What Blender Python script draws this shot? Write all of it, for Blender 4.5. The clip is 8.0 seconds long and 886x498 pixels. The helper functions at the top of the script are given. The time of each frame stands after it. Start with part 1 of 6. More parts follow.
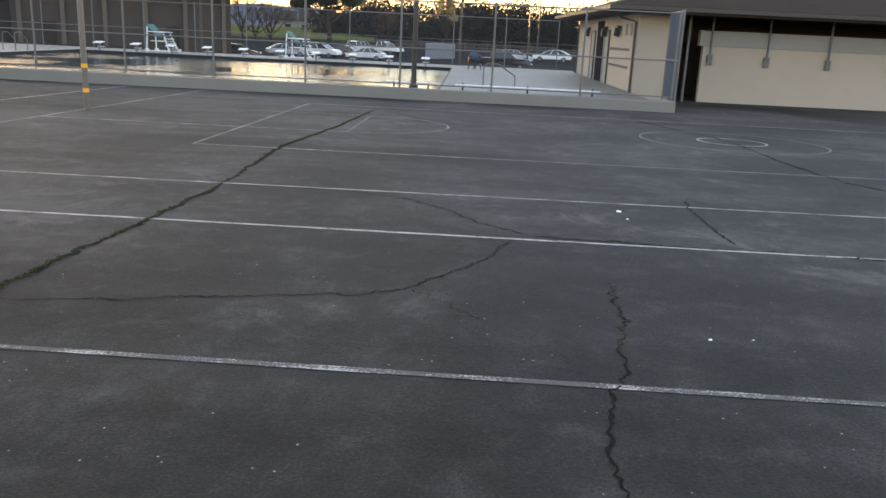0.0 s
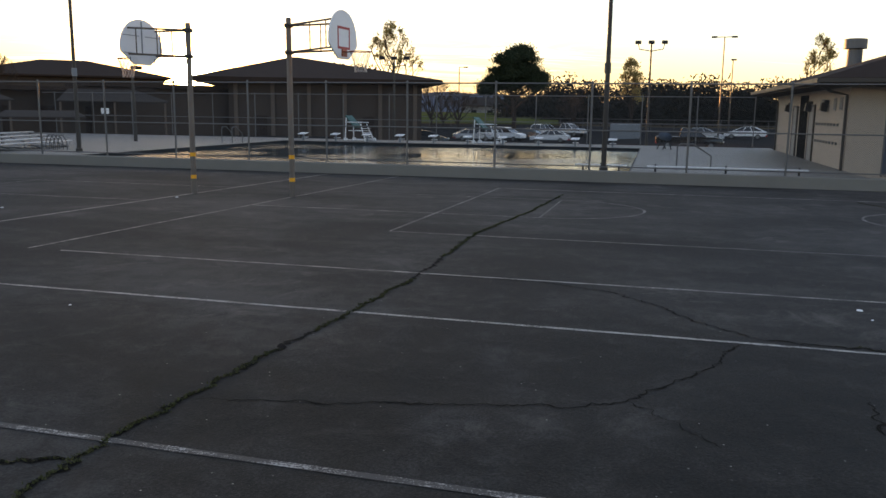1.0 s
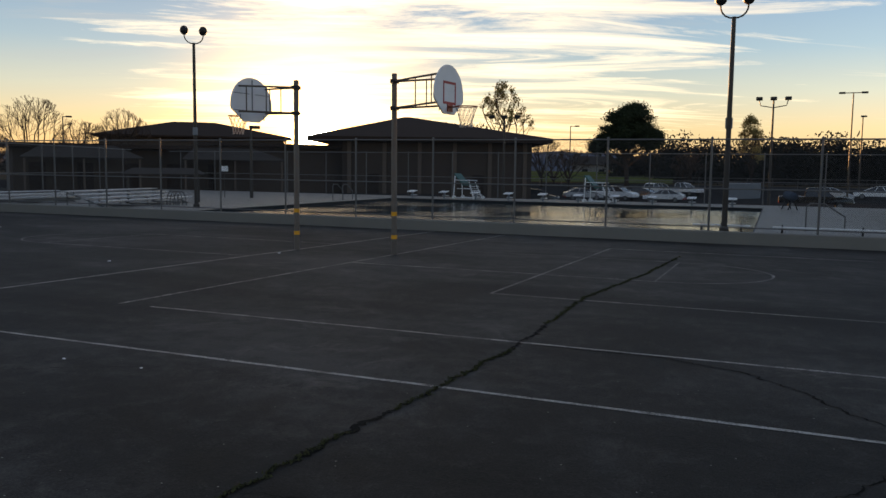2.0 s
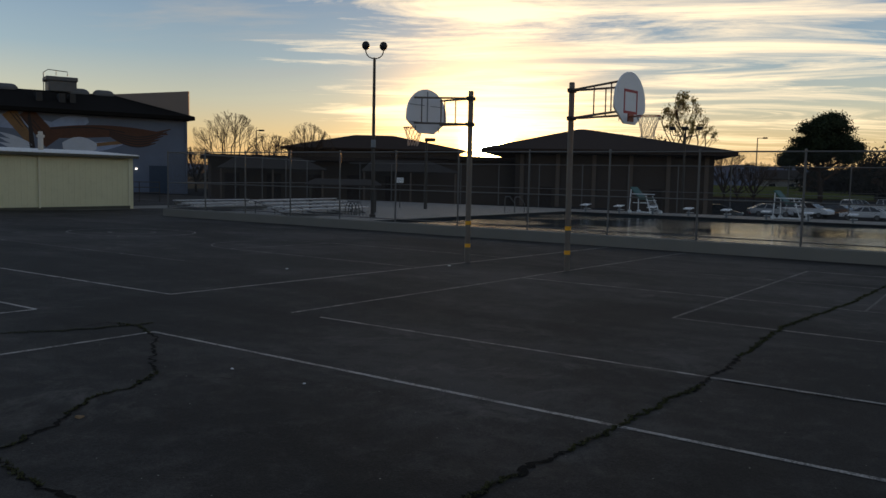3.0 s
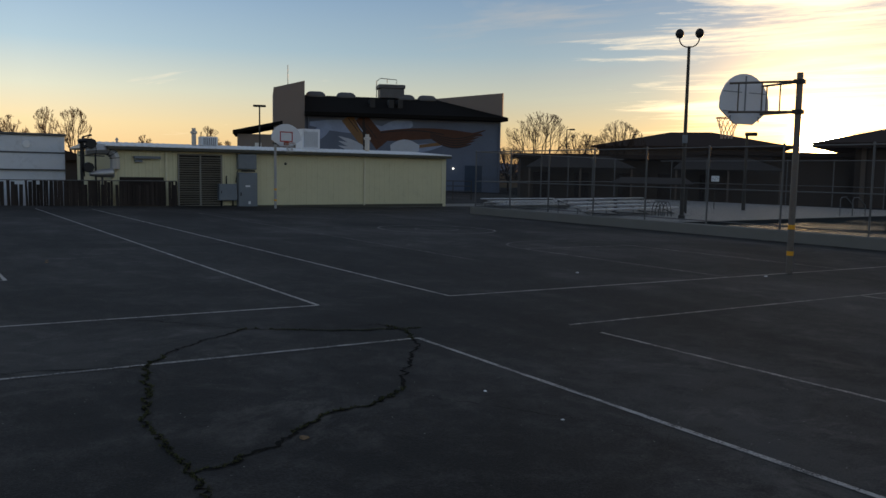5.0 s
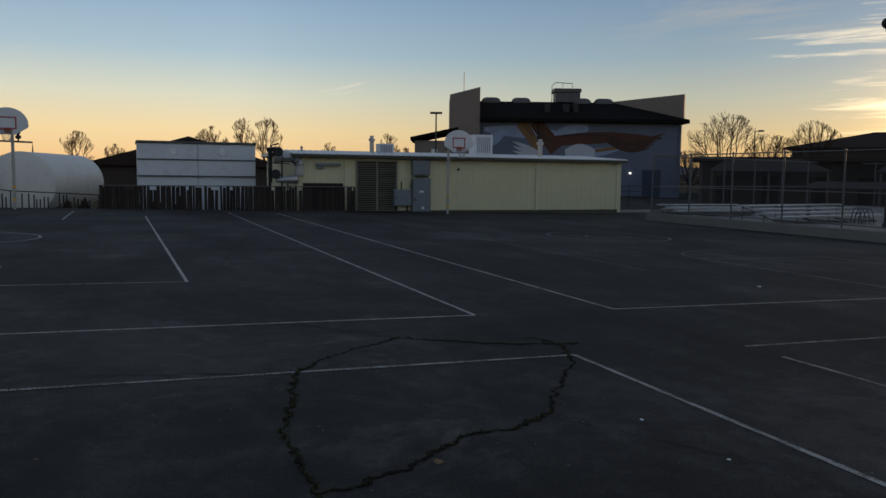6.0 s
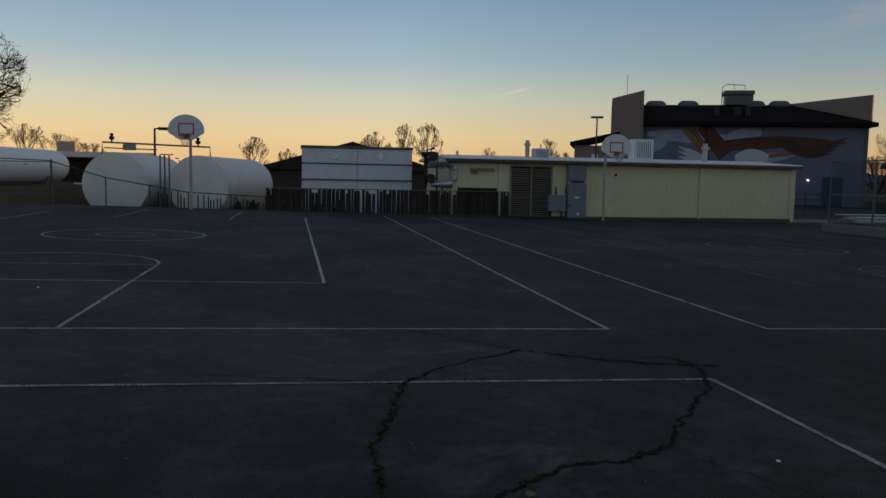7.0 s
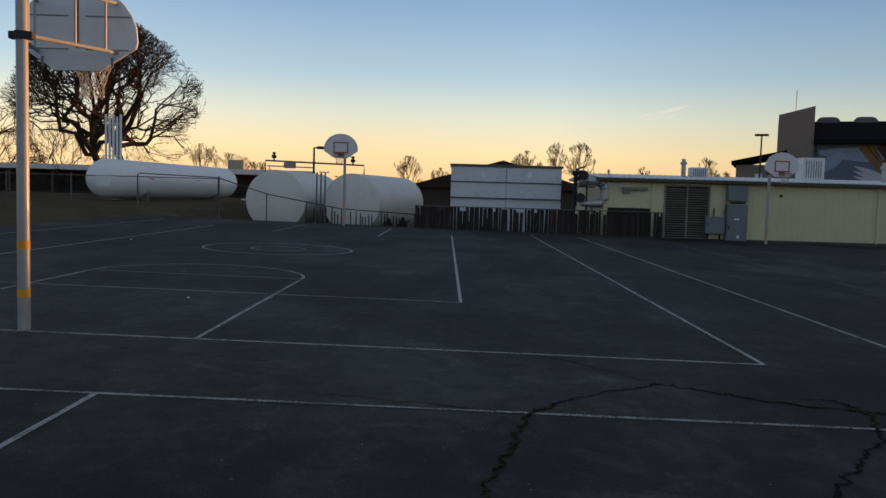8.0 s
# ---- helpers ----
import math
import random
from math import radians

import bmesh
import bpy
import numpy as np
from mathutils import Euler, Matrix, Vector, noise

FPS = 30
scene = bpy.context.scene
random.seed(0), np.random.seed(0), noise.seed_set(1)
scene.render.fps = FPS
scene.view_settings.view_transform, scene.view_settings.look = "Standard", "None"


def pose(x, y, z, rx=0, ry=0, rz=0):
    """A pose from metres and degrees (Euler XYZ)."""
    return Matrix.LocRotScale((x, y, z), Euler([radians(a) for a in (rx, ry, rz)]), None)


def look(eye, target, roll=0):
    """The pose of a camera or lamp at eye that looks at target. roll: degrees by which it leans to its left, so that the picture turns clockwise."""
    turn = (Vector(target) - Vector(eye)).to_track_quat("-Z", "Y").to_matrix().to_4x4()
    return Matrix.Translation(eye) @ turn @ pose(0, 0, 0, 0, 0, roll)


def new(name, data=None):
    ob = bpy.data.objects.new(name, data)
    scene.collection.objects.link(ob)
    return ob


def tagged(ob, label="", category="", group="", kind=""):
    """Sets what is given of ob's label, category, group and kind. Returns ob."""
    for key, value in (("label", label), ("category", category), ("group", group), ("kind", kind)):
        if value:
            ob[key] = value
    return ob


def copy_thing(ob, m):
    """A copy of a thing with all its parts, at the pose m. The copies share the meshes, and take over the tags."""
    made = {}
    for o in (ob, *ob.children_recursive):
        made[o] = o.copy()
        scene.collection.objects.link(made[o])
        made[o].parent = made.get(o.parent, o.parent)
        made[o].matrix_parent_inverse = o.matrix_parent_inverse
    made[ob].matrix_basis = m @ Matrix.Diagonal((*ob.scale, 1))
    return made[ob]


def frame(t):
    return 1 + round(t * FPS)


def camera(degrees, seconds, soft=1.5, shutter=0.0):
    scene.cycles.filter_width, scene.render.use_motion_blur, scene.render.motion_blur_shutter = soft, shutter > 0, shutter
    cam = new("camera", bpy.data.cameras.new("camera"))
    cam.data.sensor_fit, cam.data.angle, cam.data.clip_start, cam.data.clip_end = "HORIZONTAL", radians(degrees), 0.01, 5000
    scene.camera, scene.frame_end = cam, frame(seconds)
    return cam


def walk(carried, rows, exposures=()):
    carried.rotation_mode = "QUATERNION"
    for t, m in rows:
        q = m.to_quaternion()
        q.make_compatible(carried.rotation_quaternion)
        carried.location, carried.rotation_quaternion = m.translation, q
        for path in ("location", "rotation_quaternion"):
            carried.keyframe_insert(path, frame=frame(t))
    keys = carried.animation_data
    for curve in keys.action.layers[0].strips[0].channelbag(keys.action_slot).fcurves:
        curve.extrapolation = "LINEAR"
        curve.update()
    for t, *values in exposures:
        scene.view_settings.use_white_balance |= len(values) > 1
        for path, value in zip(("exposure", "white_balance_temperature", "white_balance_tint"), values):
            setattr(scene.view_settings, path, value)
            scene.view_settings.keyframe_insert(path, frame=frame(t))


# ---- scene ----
cam = camera(57.5, 8.0)
PATH = [
    (0, (-7.002, -8.055, 1.728), (-5.07, -8.012, 1.212), 2.8),
    (0.5, (-6.835, -7.912, 1.725), (-4.913, -7.587, 1.279), 1.3),
    (1, (-6.582, -7.786, 1.767), (-4.673, -7.293, 1.43), 0.7),
    (1.2, (-6.427, -7.789, 1.757), (-4.526, -7.239, 1.464), 0.5),
    (2.5, (-5.475, -7.47, 1.694), (-3.706, -6.556, 1.511), 1.1),
    (3, (-5.289, -7.346, 1.698), (-3.645, -6.22, 1.524), 1.2),
    (3.5, (-4.974, -7.234, 1.684), (-3.498, -5.895, 1.519), 1.1),
    (4, (-4.738, -7.05, 1.662), (-3.363, -5.608, 1.485), -0.2),
    (4.2, (-4.676, -6.971, 1.652), (-3.323, -5.509, 1.469), -0.1),
    (5.3, (-4.085, -6.702, 1.658), (-3.097, -4.973, 1.47), 1.1),
    (5.5, (-4.032, -6.688, 1.658), (-3.116, -4.92, 1.472), 1.0),
    (6, (-3.886, -6.505, 1.677), (-3.16, -4.65, 1.493), 0.7),
    (6.5, (-3.631, -6.371, 1.667), (-3.13, -4.443, 1.488), 0.9),
    (7, (-3.432, -6.226, 1.663), (-3.086, -4.264, 1.486), 1.1),
    (7.5, (-3.316, -6.018, 1.666), (-3.066, -4.04, 1.511), 1.4),
    (8, (-3.224, -5.884, 1.651), (-3.249, -3.889, 1.512), 1.6),
]

EXPO = [(0.0, 3.05, 7900, 12), (0.5, 2.55, 7700, 12), (1.0, 1.7, 7300, 12), (1.5, 1.15, 7100, 12), (2.3, 0.65, 7000, 10), (3.5, 0.3, 7000, 10), (4.2, 0.42, 6900, 10), (5.5, 0.5, 6800, 10), (6.5, 0.1, 6800, 10), (7.3, 0.12, 6900, 10), (8.0, 0.5, 6700, 10)]
walk(cam, [(t, look(eye, target, roll)) for t, eye, target, roll in PATH], EXPO)

# ---- light: a low sun behind the far roofs, evening sky with thin clouds ----
SUN_AZ, SUN_EL = radians(58.5), radians(2.5)
SUN_DIR = Vector((math.sin(SUN_AZ) * math.cos(SUN_EL), math.cos(SUN_AZ) * math.cos(SUN_EL), math.sin(SUN_EL)))
SKY_STRENGTH, DOME = 0.15, 5.6


class Nodes:
    """Short hand for node trees."""

    def __init__(self, tree):
        self.tree = tree

    def add(self, kind, props=None, **sockets):
        n = self.tree.nodes.new(kind)
        for k, v in (props or {}).items():
            setattr(n, k, v)
        for k, v in sockets.items():
            key = int(k[1:]) if k[0] == "i" and k[1:].isdigit() else k.replace("_", " ")
            if isinstance(v, bpy.types.NodeSocket):
                self.tree.links.new(v, n.inputs[key])
            else:
                n.inputs[key].default_value = v
        return n

    def math(self, op, a, b=0.0, clamp=False):
        return self.add("ShaderNodeMath", {"operation": op, "use_clamp": clamp}, i0=a, i1=b).outputs[0]

    def mix(self, fac, a, b, blend="MIX"):
        n = self.add("ShaderNodeMix", {"data_type": "RGBA", "blend_type": blend}, i0=fac, i6=a, i7=b)
        return n.outputs[2]

    def noise(self, vec, scale, detail=4.0, rough=0.55, distort=0.0):
        return self.add("ShaderNodeTexNoise", None, Vector=vec, Scale=scale, Detail=detail, Roughness=rough, Distortion=distort).outputs[0]

    def ramp(self, fac, stops):
        n = self.add("ShaderNodeValToRGB", None, Fac=fac)
        e = n.color_ramp.elements
        while len(e) < len(stops):
            e.new(0.5)
        for i, (p, c) in enumerate(stops):
            e[i].position = p
            e[i].color = c if len(c) == 4 else (*c, 1)
        return n.outputs[0]

    def span(self, value, a, b, c=0.0, d=1.0):
        return self.add("ShaderNodeMapRange", {"clamp": True}, i0=value, i1=a, i2=b, i3=c, i4=d).outputs[0]


def make_world():
    w = bpy.data.worlds.new("evening_sky")
    w.use_nodes = True
    t = w.node_tree
    t.nodes.clear()
    n = Nodes(t)
    sky = n.add("ShaderNodeTexSky", {"sky_type": "NISHITA", "sun_disc": False, "sun_elevation": SUN_EL, "sun_rotation": SUN_AZ, "air_density": 1.0, "dust_density": 0.4, "ozone_density": 4.0})
    d = n.add("ShaderNodeTexCoord").outputs["Generated"]
    sep = n.add("ShaderNodeSeparateXYZ", None, i0=d)
    up = n.math("MAXIMUM", sep.outputs[2], 0.02)
    # thin clouds on a high flat layer
    px, py = n.math("DIVIDE", sep.outputs[0], n.math("ADD", up, 0.06)), n.math("DIVIDE", sep.outputs[1], n.math("ADD", up, 0.06))
    flat = n.add("ShaderNodeCombineXYZ", None, i0=px, i1=py).outputs[0]
    along = n.add("ShaderNodeVectorMath", {"operation": "DOT_PRODUCT"}, i0=flat, i1=(0.45, -0.89, 0)).outputs["Value"]
    across = n.add("ShaderNodeVectorMath", {"operation": "DOT_PRODUCT"}, i0=flat, i1=(0.89, 0.45, 0)).outputs["Value"]
    turned = n.add("ShaderNodeCombineXYZ", None, i0=n.math("MULTIPLY", along, 0.42), i1=n.math("MULTIPLY", across, 1.25), i2=0.7).outputs[0]
    streak = n.noise(turned, 1.15, 10.0, 0.68, 1.1)
    broad = n.noise(flat, 0.35, 3.0)
    dot = n.add("ShaderNodeVectorMath", {"operation": "DOT_PRODUCT"}, i0=d, i1=tuple(SUN_DIR)).outputs["Value"]
    bank = n.add("ShaderNodeVectorMath", {"operation": "DOT_PRODUCT"}, i0=d, i1=(0.895, 0.395, 0.205)).outputs["Value"]
    near = n.span(bank, 0.90, 0.99)
    cover = n.math("ADD", streak, n.math("MULTIPLY", near, 0.23))
    cover = n.math("ADD", cover, n.math("MULTIPLY", n.math("SUBTRACT", broad, 0.5), 0.35))
    cloud = n.math("MULTIPLY", n.span(cover, 0.62, 0.84), n.span(sep.outputs[2], 0.01, 0.06))
    # evening gradient: peach at the horizon, pale band, blue above
    dome = n.ramp(sep.outputs[2], [(0.0, (0.80, 0.48, 0.23)), (0.05, (0.80, 0.60, 0.33)), (0.09, (0.62, 0.60, 0.47)), (0.14, (0.36, 0.46, 0.52)), (0.22, (0.215, 0.315, 0.455)), (0.42, (0.165, 0.21, 0.285)), (1.0, (0.085, 0.10, 0.14))])
    west = n.math("ADD", n.span(dot, -1.0, -0.5, 0.6, 1.35), n.math("ADD", n.span(dot, -0.4, 0.4, 0.0, -0.33), n.span(dot, 0.62, 0.94, 0.0, -0.42)))
    dome = n.add("ShaderNodeVectorMath", {"operation": "SCALE"}, i0=dome, Scale=n.math("MULTIPLY", west, DOME)).outputs[0]
    air = n.add("ShaderNodeVectorMath", {"operation": "SCALE"}, i0=sky.outputs[0], Scale=0.35).outputs[0]
    air = n.add("ShaderNodeVectorMath", {"operation": "ADD"}, i0=air, i1=dome).outputs[0]
    lit = n.mix(n.span(dot, 0.6, 0.99), (4.2, 3.7, 3.1, 1), (10.0, 7.9, 5.0, 1))
    base = n.mix(n.math("MULTIPLY", cloud, 0.7), air, lit)
    sheet = n.noise(n.add("ShaderNodeCombineXYZ", None, i0=n.math("MULTIPLY", along, 0.30), i1=n.math("MULTIPLY", across, 0.85), i2=3.1).outputs[0], 1.0, 7.0, 0.6, 0.8)
    grey = n.math("MULTIPLY", n.math("MULTIPLY", n.span(sheet, 0.52, 0.66), n.span(dot, 0.80, 0.95)), n.span(sep.outputs[2], 0.07, 0.16))
    base = n.mix(n.math("MULTIPLY", grey, 0.62), base, (2.3, 2.35, 2.4, 1))
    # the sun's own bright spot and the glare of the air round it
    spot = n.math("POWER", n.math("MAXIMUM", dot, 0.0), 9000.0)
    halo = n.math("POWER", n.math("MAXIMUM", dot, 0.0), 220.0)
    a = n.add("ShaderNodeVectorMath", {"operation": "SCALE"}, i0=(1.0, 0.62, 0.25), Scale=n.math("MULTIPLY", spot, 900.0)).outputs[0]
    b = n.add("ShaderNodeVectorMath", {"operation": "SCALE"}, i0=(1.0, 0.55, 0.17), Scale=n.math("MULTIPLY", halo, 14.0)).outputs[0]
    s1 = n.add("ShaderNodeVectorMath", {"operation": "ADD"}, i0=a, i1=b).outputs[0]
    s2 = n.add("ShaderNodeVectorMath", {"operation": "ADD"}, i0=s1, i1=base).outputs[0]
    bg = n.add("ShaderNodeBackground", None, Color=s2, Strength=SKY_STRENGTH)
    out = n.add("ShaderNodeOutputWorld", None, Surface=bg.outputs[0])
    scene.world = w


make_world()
sun = bpy.data.lights.new("sun", "SUN")
sun.energy, sun.angle, sun.color = 3.4, radians(0.6), (1.0, 0.50, 0.19)
sun_ob = new("sun", sun)
sun_ob.rotation_euler = SUN_DIR.to_track_quat("Z", "Y").to_euler()


# ---- materials ----
def material(name, color, rough=0.7, metal=0.0, grain=40.0, patch=1.2, vary=0.25, bump=0.15, spec=0.4, stain=None, stain_amount=0.4, island=0.0, obj=0.0):
    """A surface with fine grain, broad patches, stains and relief, at real-world size."""
    m = bpy.data.materials.new(name)
    m.use_nodes = True
    n = Nodes(m.node_tree)
    n.tree.nodes.clear()
    pos = n.add("ShaderNodeNewGeometry").outputs["Position"]
    fine = n.noise(pos, grain, 5.0, 0.65)
    broad = n.noise(pos, patch, 4.0, 0.6, 0.3)
    v = n.math("ADD", n.math("MULTIPLY", n.math("SUBTRACT", fine, 0.5), vary * 1.6), n.math("MULTIPLY", n.math("SUBTRACT", broad, 0.5), vary * 2.0))
    if island:
        v = n.math("ADD", v, n.math("MULTIPLY", n.math("SUBTRACT", n.add("ShaderNodeNewGeometry").outputs["Random Per Island"], 0.5), island))
    if obj:
        v = n.math("ADD", v, n.math("MULTIPLY", n.math("SUBTRACT", n.add("ShaderNodeObjectInfo").outputs["Random"], 0.5), obj))
    gain = n.math("ADD", v, 1.0)
    col = n.add("ShaderNodeVectorMath", {"operation": "SCALE"}, i0=tuple(color), Scale=gain).outputs[0]
    if stain:
        mask = n.span(n.noise(pos, patch * 2.3, 6.0, 0.7, 0.5), 0.52, 0.72)
        col = n.mix(n.math("MULTIPLY", mask, stain_amount), col, (*stain, 1))
    r = n.math("ADD", n.math("MULTIPLY", n.math("SUBTRACT", broad, 0.5), 0.3), rough, clamp=True)
    p = n.add("ShaderNodeBsdfPrincipled", None, Base_Color=col, Roughness=r, Metallic=metal)
    p.inputs["Specular IOR Level"].default_value = spec
    if bump:
        b = n.add("ShaderNodeBump", None, Strength=bump, Distance=0.01, Height=fine)
        n.tree.links.new(b.outputs[0], p.inputs["Normal"])
    n.add("ShaderNodeOutputMaterial", None, Surface=p.outputs[0])
    return m


def asphalt_material():
    m = bpy.data.materials.new("asphalt")
    m.use_nodes = True
    n = Nodes(m.node_tree)
    n.tree.nodes.clear()
    pos = n.add("ShaderNodeNewGeometry").outputs["Position"]
    grain = n.noise(pos, 60.0, 6.0, 0.8)
    stone = n.add("ShaderNodeTexVoronoi", None, Vector=pos, Scale=70.0).outputs["Distance"]
    mid = n.noise(pos, 3.5, 6.0, 0.65, 0.4)
    broad = n.noise(pos, 0.22, 5.0, 0.6, 0.8)
    stretched = n.add("ShaderNodeMapping", None, Vector=pos, Scale=(0.5, 0.12, 1)).outputs[0]
    sweep = n.noise(stretched, 1.3, 5.0, 0.6, 0.5)
    g = n.math("ADD", n.math("MULTIPLY", grain, 0.45), n.math("ADD", n.math("MULTIPLY", mid, 0.45), n.math("MULTIPLY", broad, 0.45)))
    g = n.math("ADD", g, n.math("MULTIPLY", sweep, 0.3))
    col = n.ramp(g, [(0.68, (0.0075, 0.0069, 0.0061)), (0.80, (0.0222, 0.0204, 0.0182)), (0.94, (0.062, 0.058, 0.053))])
    dust = n.math("MULTIPLY", n.span(n.noise(pos, 1.3, 9.0, 0.78, 0.5), 0.53, 0.72), n.span(broad, 0.44, 0.58))
    col = n.mix(n.math("MULTIPLY", dust, 0.7), col, (0.14, 0.128, 0.113, 1))
    tar = n.span(n.noise(pos, 0.55, 5.0, 0.6, 0.6), 0.60, 0.72)
    col = n.mix(n.math("MULTIPLY", tar, 0.45), col, (0.014, 0.014, 0.014, 1))
    speck = n.span(stone, 0.0, 0.16, 1.0, 0.0)
    col = n.mix(n.math("MULTIPLY", n.math("MULTIPLY", speck, n.span(grain, 0.46, 0.6)), 0.9), col, (0.20, 0.19, 0.17, 1))
    pebble = n.add("ShaderNodeTexVoronoi", None, Vector=pos, Scale=14.0)
    chip = n.math("MULTIPLY", n.span(pebble.outputs["Distance"], 0.05, 0.09, 1.0, 0.0), n.span(n.noise(pos, 6.0, 2.0), 0.57, 0.61))
    col = n.mix(chip, col, (0.30, 0.29, 0.26, 1))
    rough = n.span(mid, 0.3, 0.7, 0.72, 0.9)
    h = n.math("ADD", n.math("MULTIPLY", grain, 0.6), n.math("MULTIPLY", stone, 0.5))
    b = n.add("ShaderNodeBump", None, Strength=0.6, Distance=0.006, Height=h)
    b2 = n.add("ShaderNodeBump", None, Strength=0.12, Distance=0.05, Height=mid, Normal=b.outputs[0])
    p = n.add("ShaderNodeBsdfPrincipled", None, Base_Color=col, Roughness=rough, Normal=b2.outputs[0])
    p.inputs["Specular IOR Level"].default_value = 0.16
    n.add("ShaderNodeOutputMaterial", None, Surface=p.outputs[0])
    return m


def paint_line_material(name, shift):
    m = bpy.data.materials.new(name)
    m.use_nodes = True
    n = Nodes(m.node_tree)
    n.tree.nodes.clear()
    pos = n.add("ShaderNodeNewGeometry").outputs["Position"]
    worn = n.math("ADD", n.math("MULTIPLY", n.noise(pos, 70.0, 5.0, 0.8), 0.6), n.math("MULTIPLY", n.noise(pos, 2.2, 8.0, 0.8, 0.4), 0.5))
    brushed = n.add("ShaderNodeMapping", None, Vector=pos, Scale=(55, 2.5, 1)).outputs[0]
    worn = n.math("ADD", worn, n.math("MULTIPLY", n.math("SUBTRACT", n.noise(brushed, 1.0, 4.0, 0.7), 0.5), 0.42))
    rnd = n.math("MULTIPLY", n.math("SUBTRACT", n.add("ShaderNodeObjectInfo").outputs["Random"], 0.5), 0.10)
    fac = n.math("MULTIPLY", n.span(n.math("ADD", worn, rnd), 0.53 - shift, 0.585 - shift), 0.92)
    col = n.mix(fac, (0.39, 0.365, 0.33, 1), (0.026, 0.021, 0.018, 1))
    p = n.add("ShaderNodeBsdfPrincipled", None, Base_Color=col, Roughness=0.75)
    n.add("ShaderNodeOutputMaterial", None, Surface=p.outputs[0])
    return m


def water_material():
    m = bpy.data.materials.new("pool_water")
    m.use_nodes = True
    n = Nodes(m.node_tree)
    n.tree.nodes.clear()
    pos = n.add("ShaderNodeNewGeometry").outputs["Position"]
    w = n.math("ADD", n.noise(pos, 2.6, 4.0, 0.6, 0.4), n.math("MULTIPLY", n.noise(pos, 8.0, 3.0), 0.30))
    calm = n.span(n.noise(pos, 0.16, 2.0), 0.42, 0.58, 0.07, 0.26)
    b = n.add("ShaderNodeBump", None, Strength=calm, Distance=0.12, Height=w)
    p = n.add("ShaderNodeBsdfPrincipled", None, Base_Color=(0.015, 0.045, 0.055, 1), Roughness=0.02, IOR=1.33, Normal=b.outputs[0])
    n.add("ShaderNodeOutputMaterial", None, Surface=p.outputs[0])
    return m


def glow_material(name, color, strength):
    m = bpy.data.materials.new(name)
    m.use_nodes = True
    n = Nodes(m.node_tree)
    n.tree.nodes.clear()
    e = n.add("ShaderNodeEmission", None, Color=(*color, 1), Strength=strength)
    n.add("ShaderNodeOutputMaterial", None, Surface=e.outputs[0])
    return m


ASPHALT = asphalt_material()
PAINT, PAINT_FAINT, PAINT_FRESH = paint_line_material("worn_white_paint", 0.02), paint_line_material("faded_white_paint", 0.05), paint_line_material("clear_white_paint", -0.05)
WATER = water_material()
GRASS = material("dry_grass", (0.105, 0.083, 0.055), 0.95, 0, 14, 0.4, 0.35, 0.3, 0.0, (0.15, 0.115, 0.075), 0.6)
LAWN = material("green_lawn", (0.10, 0.115, 0.035), 0.95, 0, 6, 0.2, 0.3, 0.2, 0.0, (0.15, 0.13, 0.06), 0.5)
LOT = material("car_park_asphalt", (0.034, 0.034, 0.034), 0.95, 0, 30, 0.3, 0.25, 0.0, 0.0)
CONCRETE = material("concrete", (0.18, 0.17, 0.148), 0.85, 0, 60, 0.7, 0.16, 0.25, 0.3, (0.2, 0.19, 0.17), 0.4)
DECK = material("pool_deck_concrete", (0.165, 0.155, 0.135), 0.6, 0, 50, 0.5, 0.14, 0.1, 0.5, (0.17, 0.16, 0.145), 0.35)
TILE_DARK = material("dark_pool_tile", (0.012, 0.014, 0.016), 0.6, 0, 30, 1.0, 0.2, 0.05, 0.15)
GALV = material("galvanised_steel", (0.13, 0.125, 0.12), 0.6, 0.3, 25, 2.0, 0.2, 0.05, 0.5, (0.10, 0.085, 0.07), 0.35)
POLE_STEEL = material("weathered_painted_pole", (0.37, 0.35, 0.33), 0.45, 0.15, 30, 1.5, 0.2, 0.06, 0.5, (0.24, 0.16, 0.10), 0.35)
# Pool-side poles: same steel, darkened to carry backlight in the colour, plus rust patches.
POLE_RUST_BACKLIT = material("rusty_backlit_pole", (0.13, 0.108, 0.09), 0.55, 0.15, 30, 1.5, 0.25, 0.06, 0.4, (0.16, 0.085, 0.045), 0.5)
WIRE = material("chain_link_wire", (0.055, 0.055, 0.055), 0.7, 0.1, 30, 1, 0.1, 0)
BRONZE = material("dark_bronze_pole", (0.05, 0.042, 0.035), 0.5, 0.2, 30, 1.5, 0.2, 0.04)
BOARD = material("white_backboard", (0.70, 0.70, 0.72), 0.5, 0, 30, 1.6, 0.08, 0.03, 0.4, (0.5, 0.48, 0.45), 0.3)
RED = material("red_paint", (0.38, 0.05, 0.045), 0.6, 0, 30, 3, 0.2, 0.02)
RIM = material("rim_orange_red", (0.30, 0.06, 0.03), 0.5, 0.1, 30, 3, 0.2, 0.02)
NET = material("net_cord", (0.45, 0.40, 0.36), 0.9, 0, 60, 3, 0.2, 0)
TAPE = material("orange_tape", (0.80, 0.36, 0.02), 0.5, 0, 40, 4, 0.15, 0.02)
BLACKIRON = material("black_iron", (0.02, 0.02, 0.021), 0.5, 0.3, 40, 3, 0.2, 0.04)
YELLOW = material("pale_yellow_siding", (0.64, 0.58, 0.36), 0.55, 0, 20, 0.8, 0.08, 0.03, 0.4, (0.46, 0.40, 0.25), 0.35)
YELLOW_TRIM = material("cream_trim", (0.66, 0.60, 0.41), 0.5, 0, 20, 1.2, 0.08, 0.03)
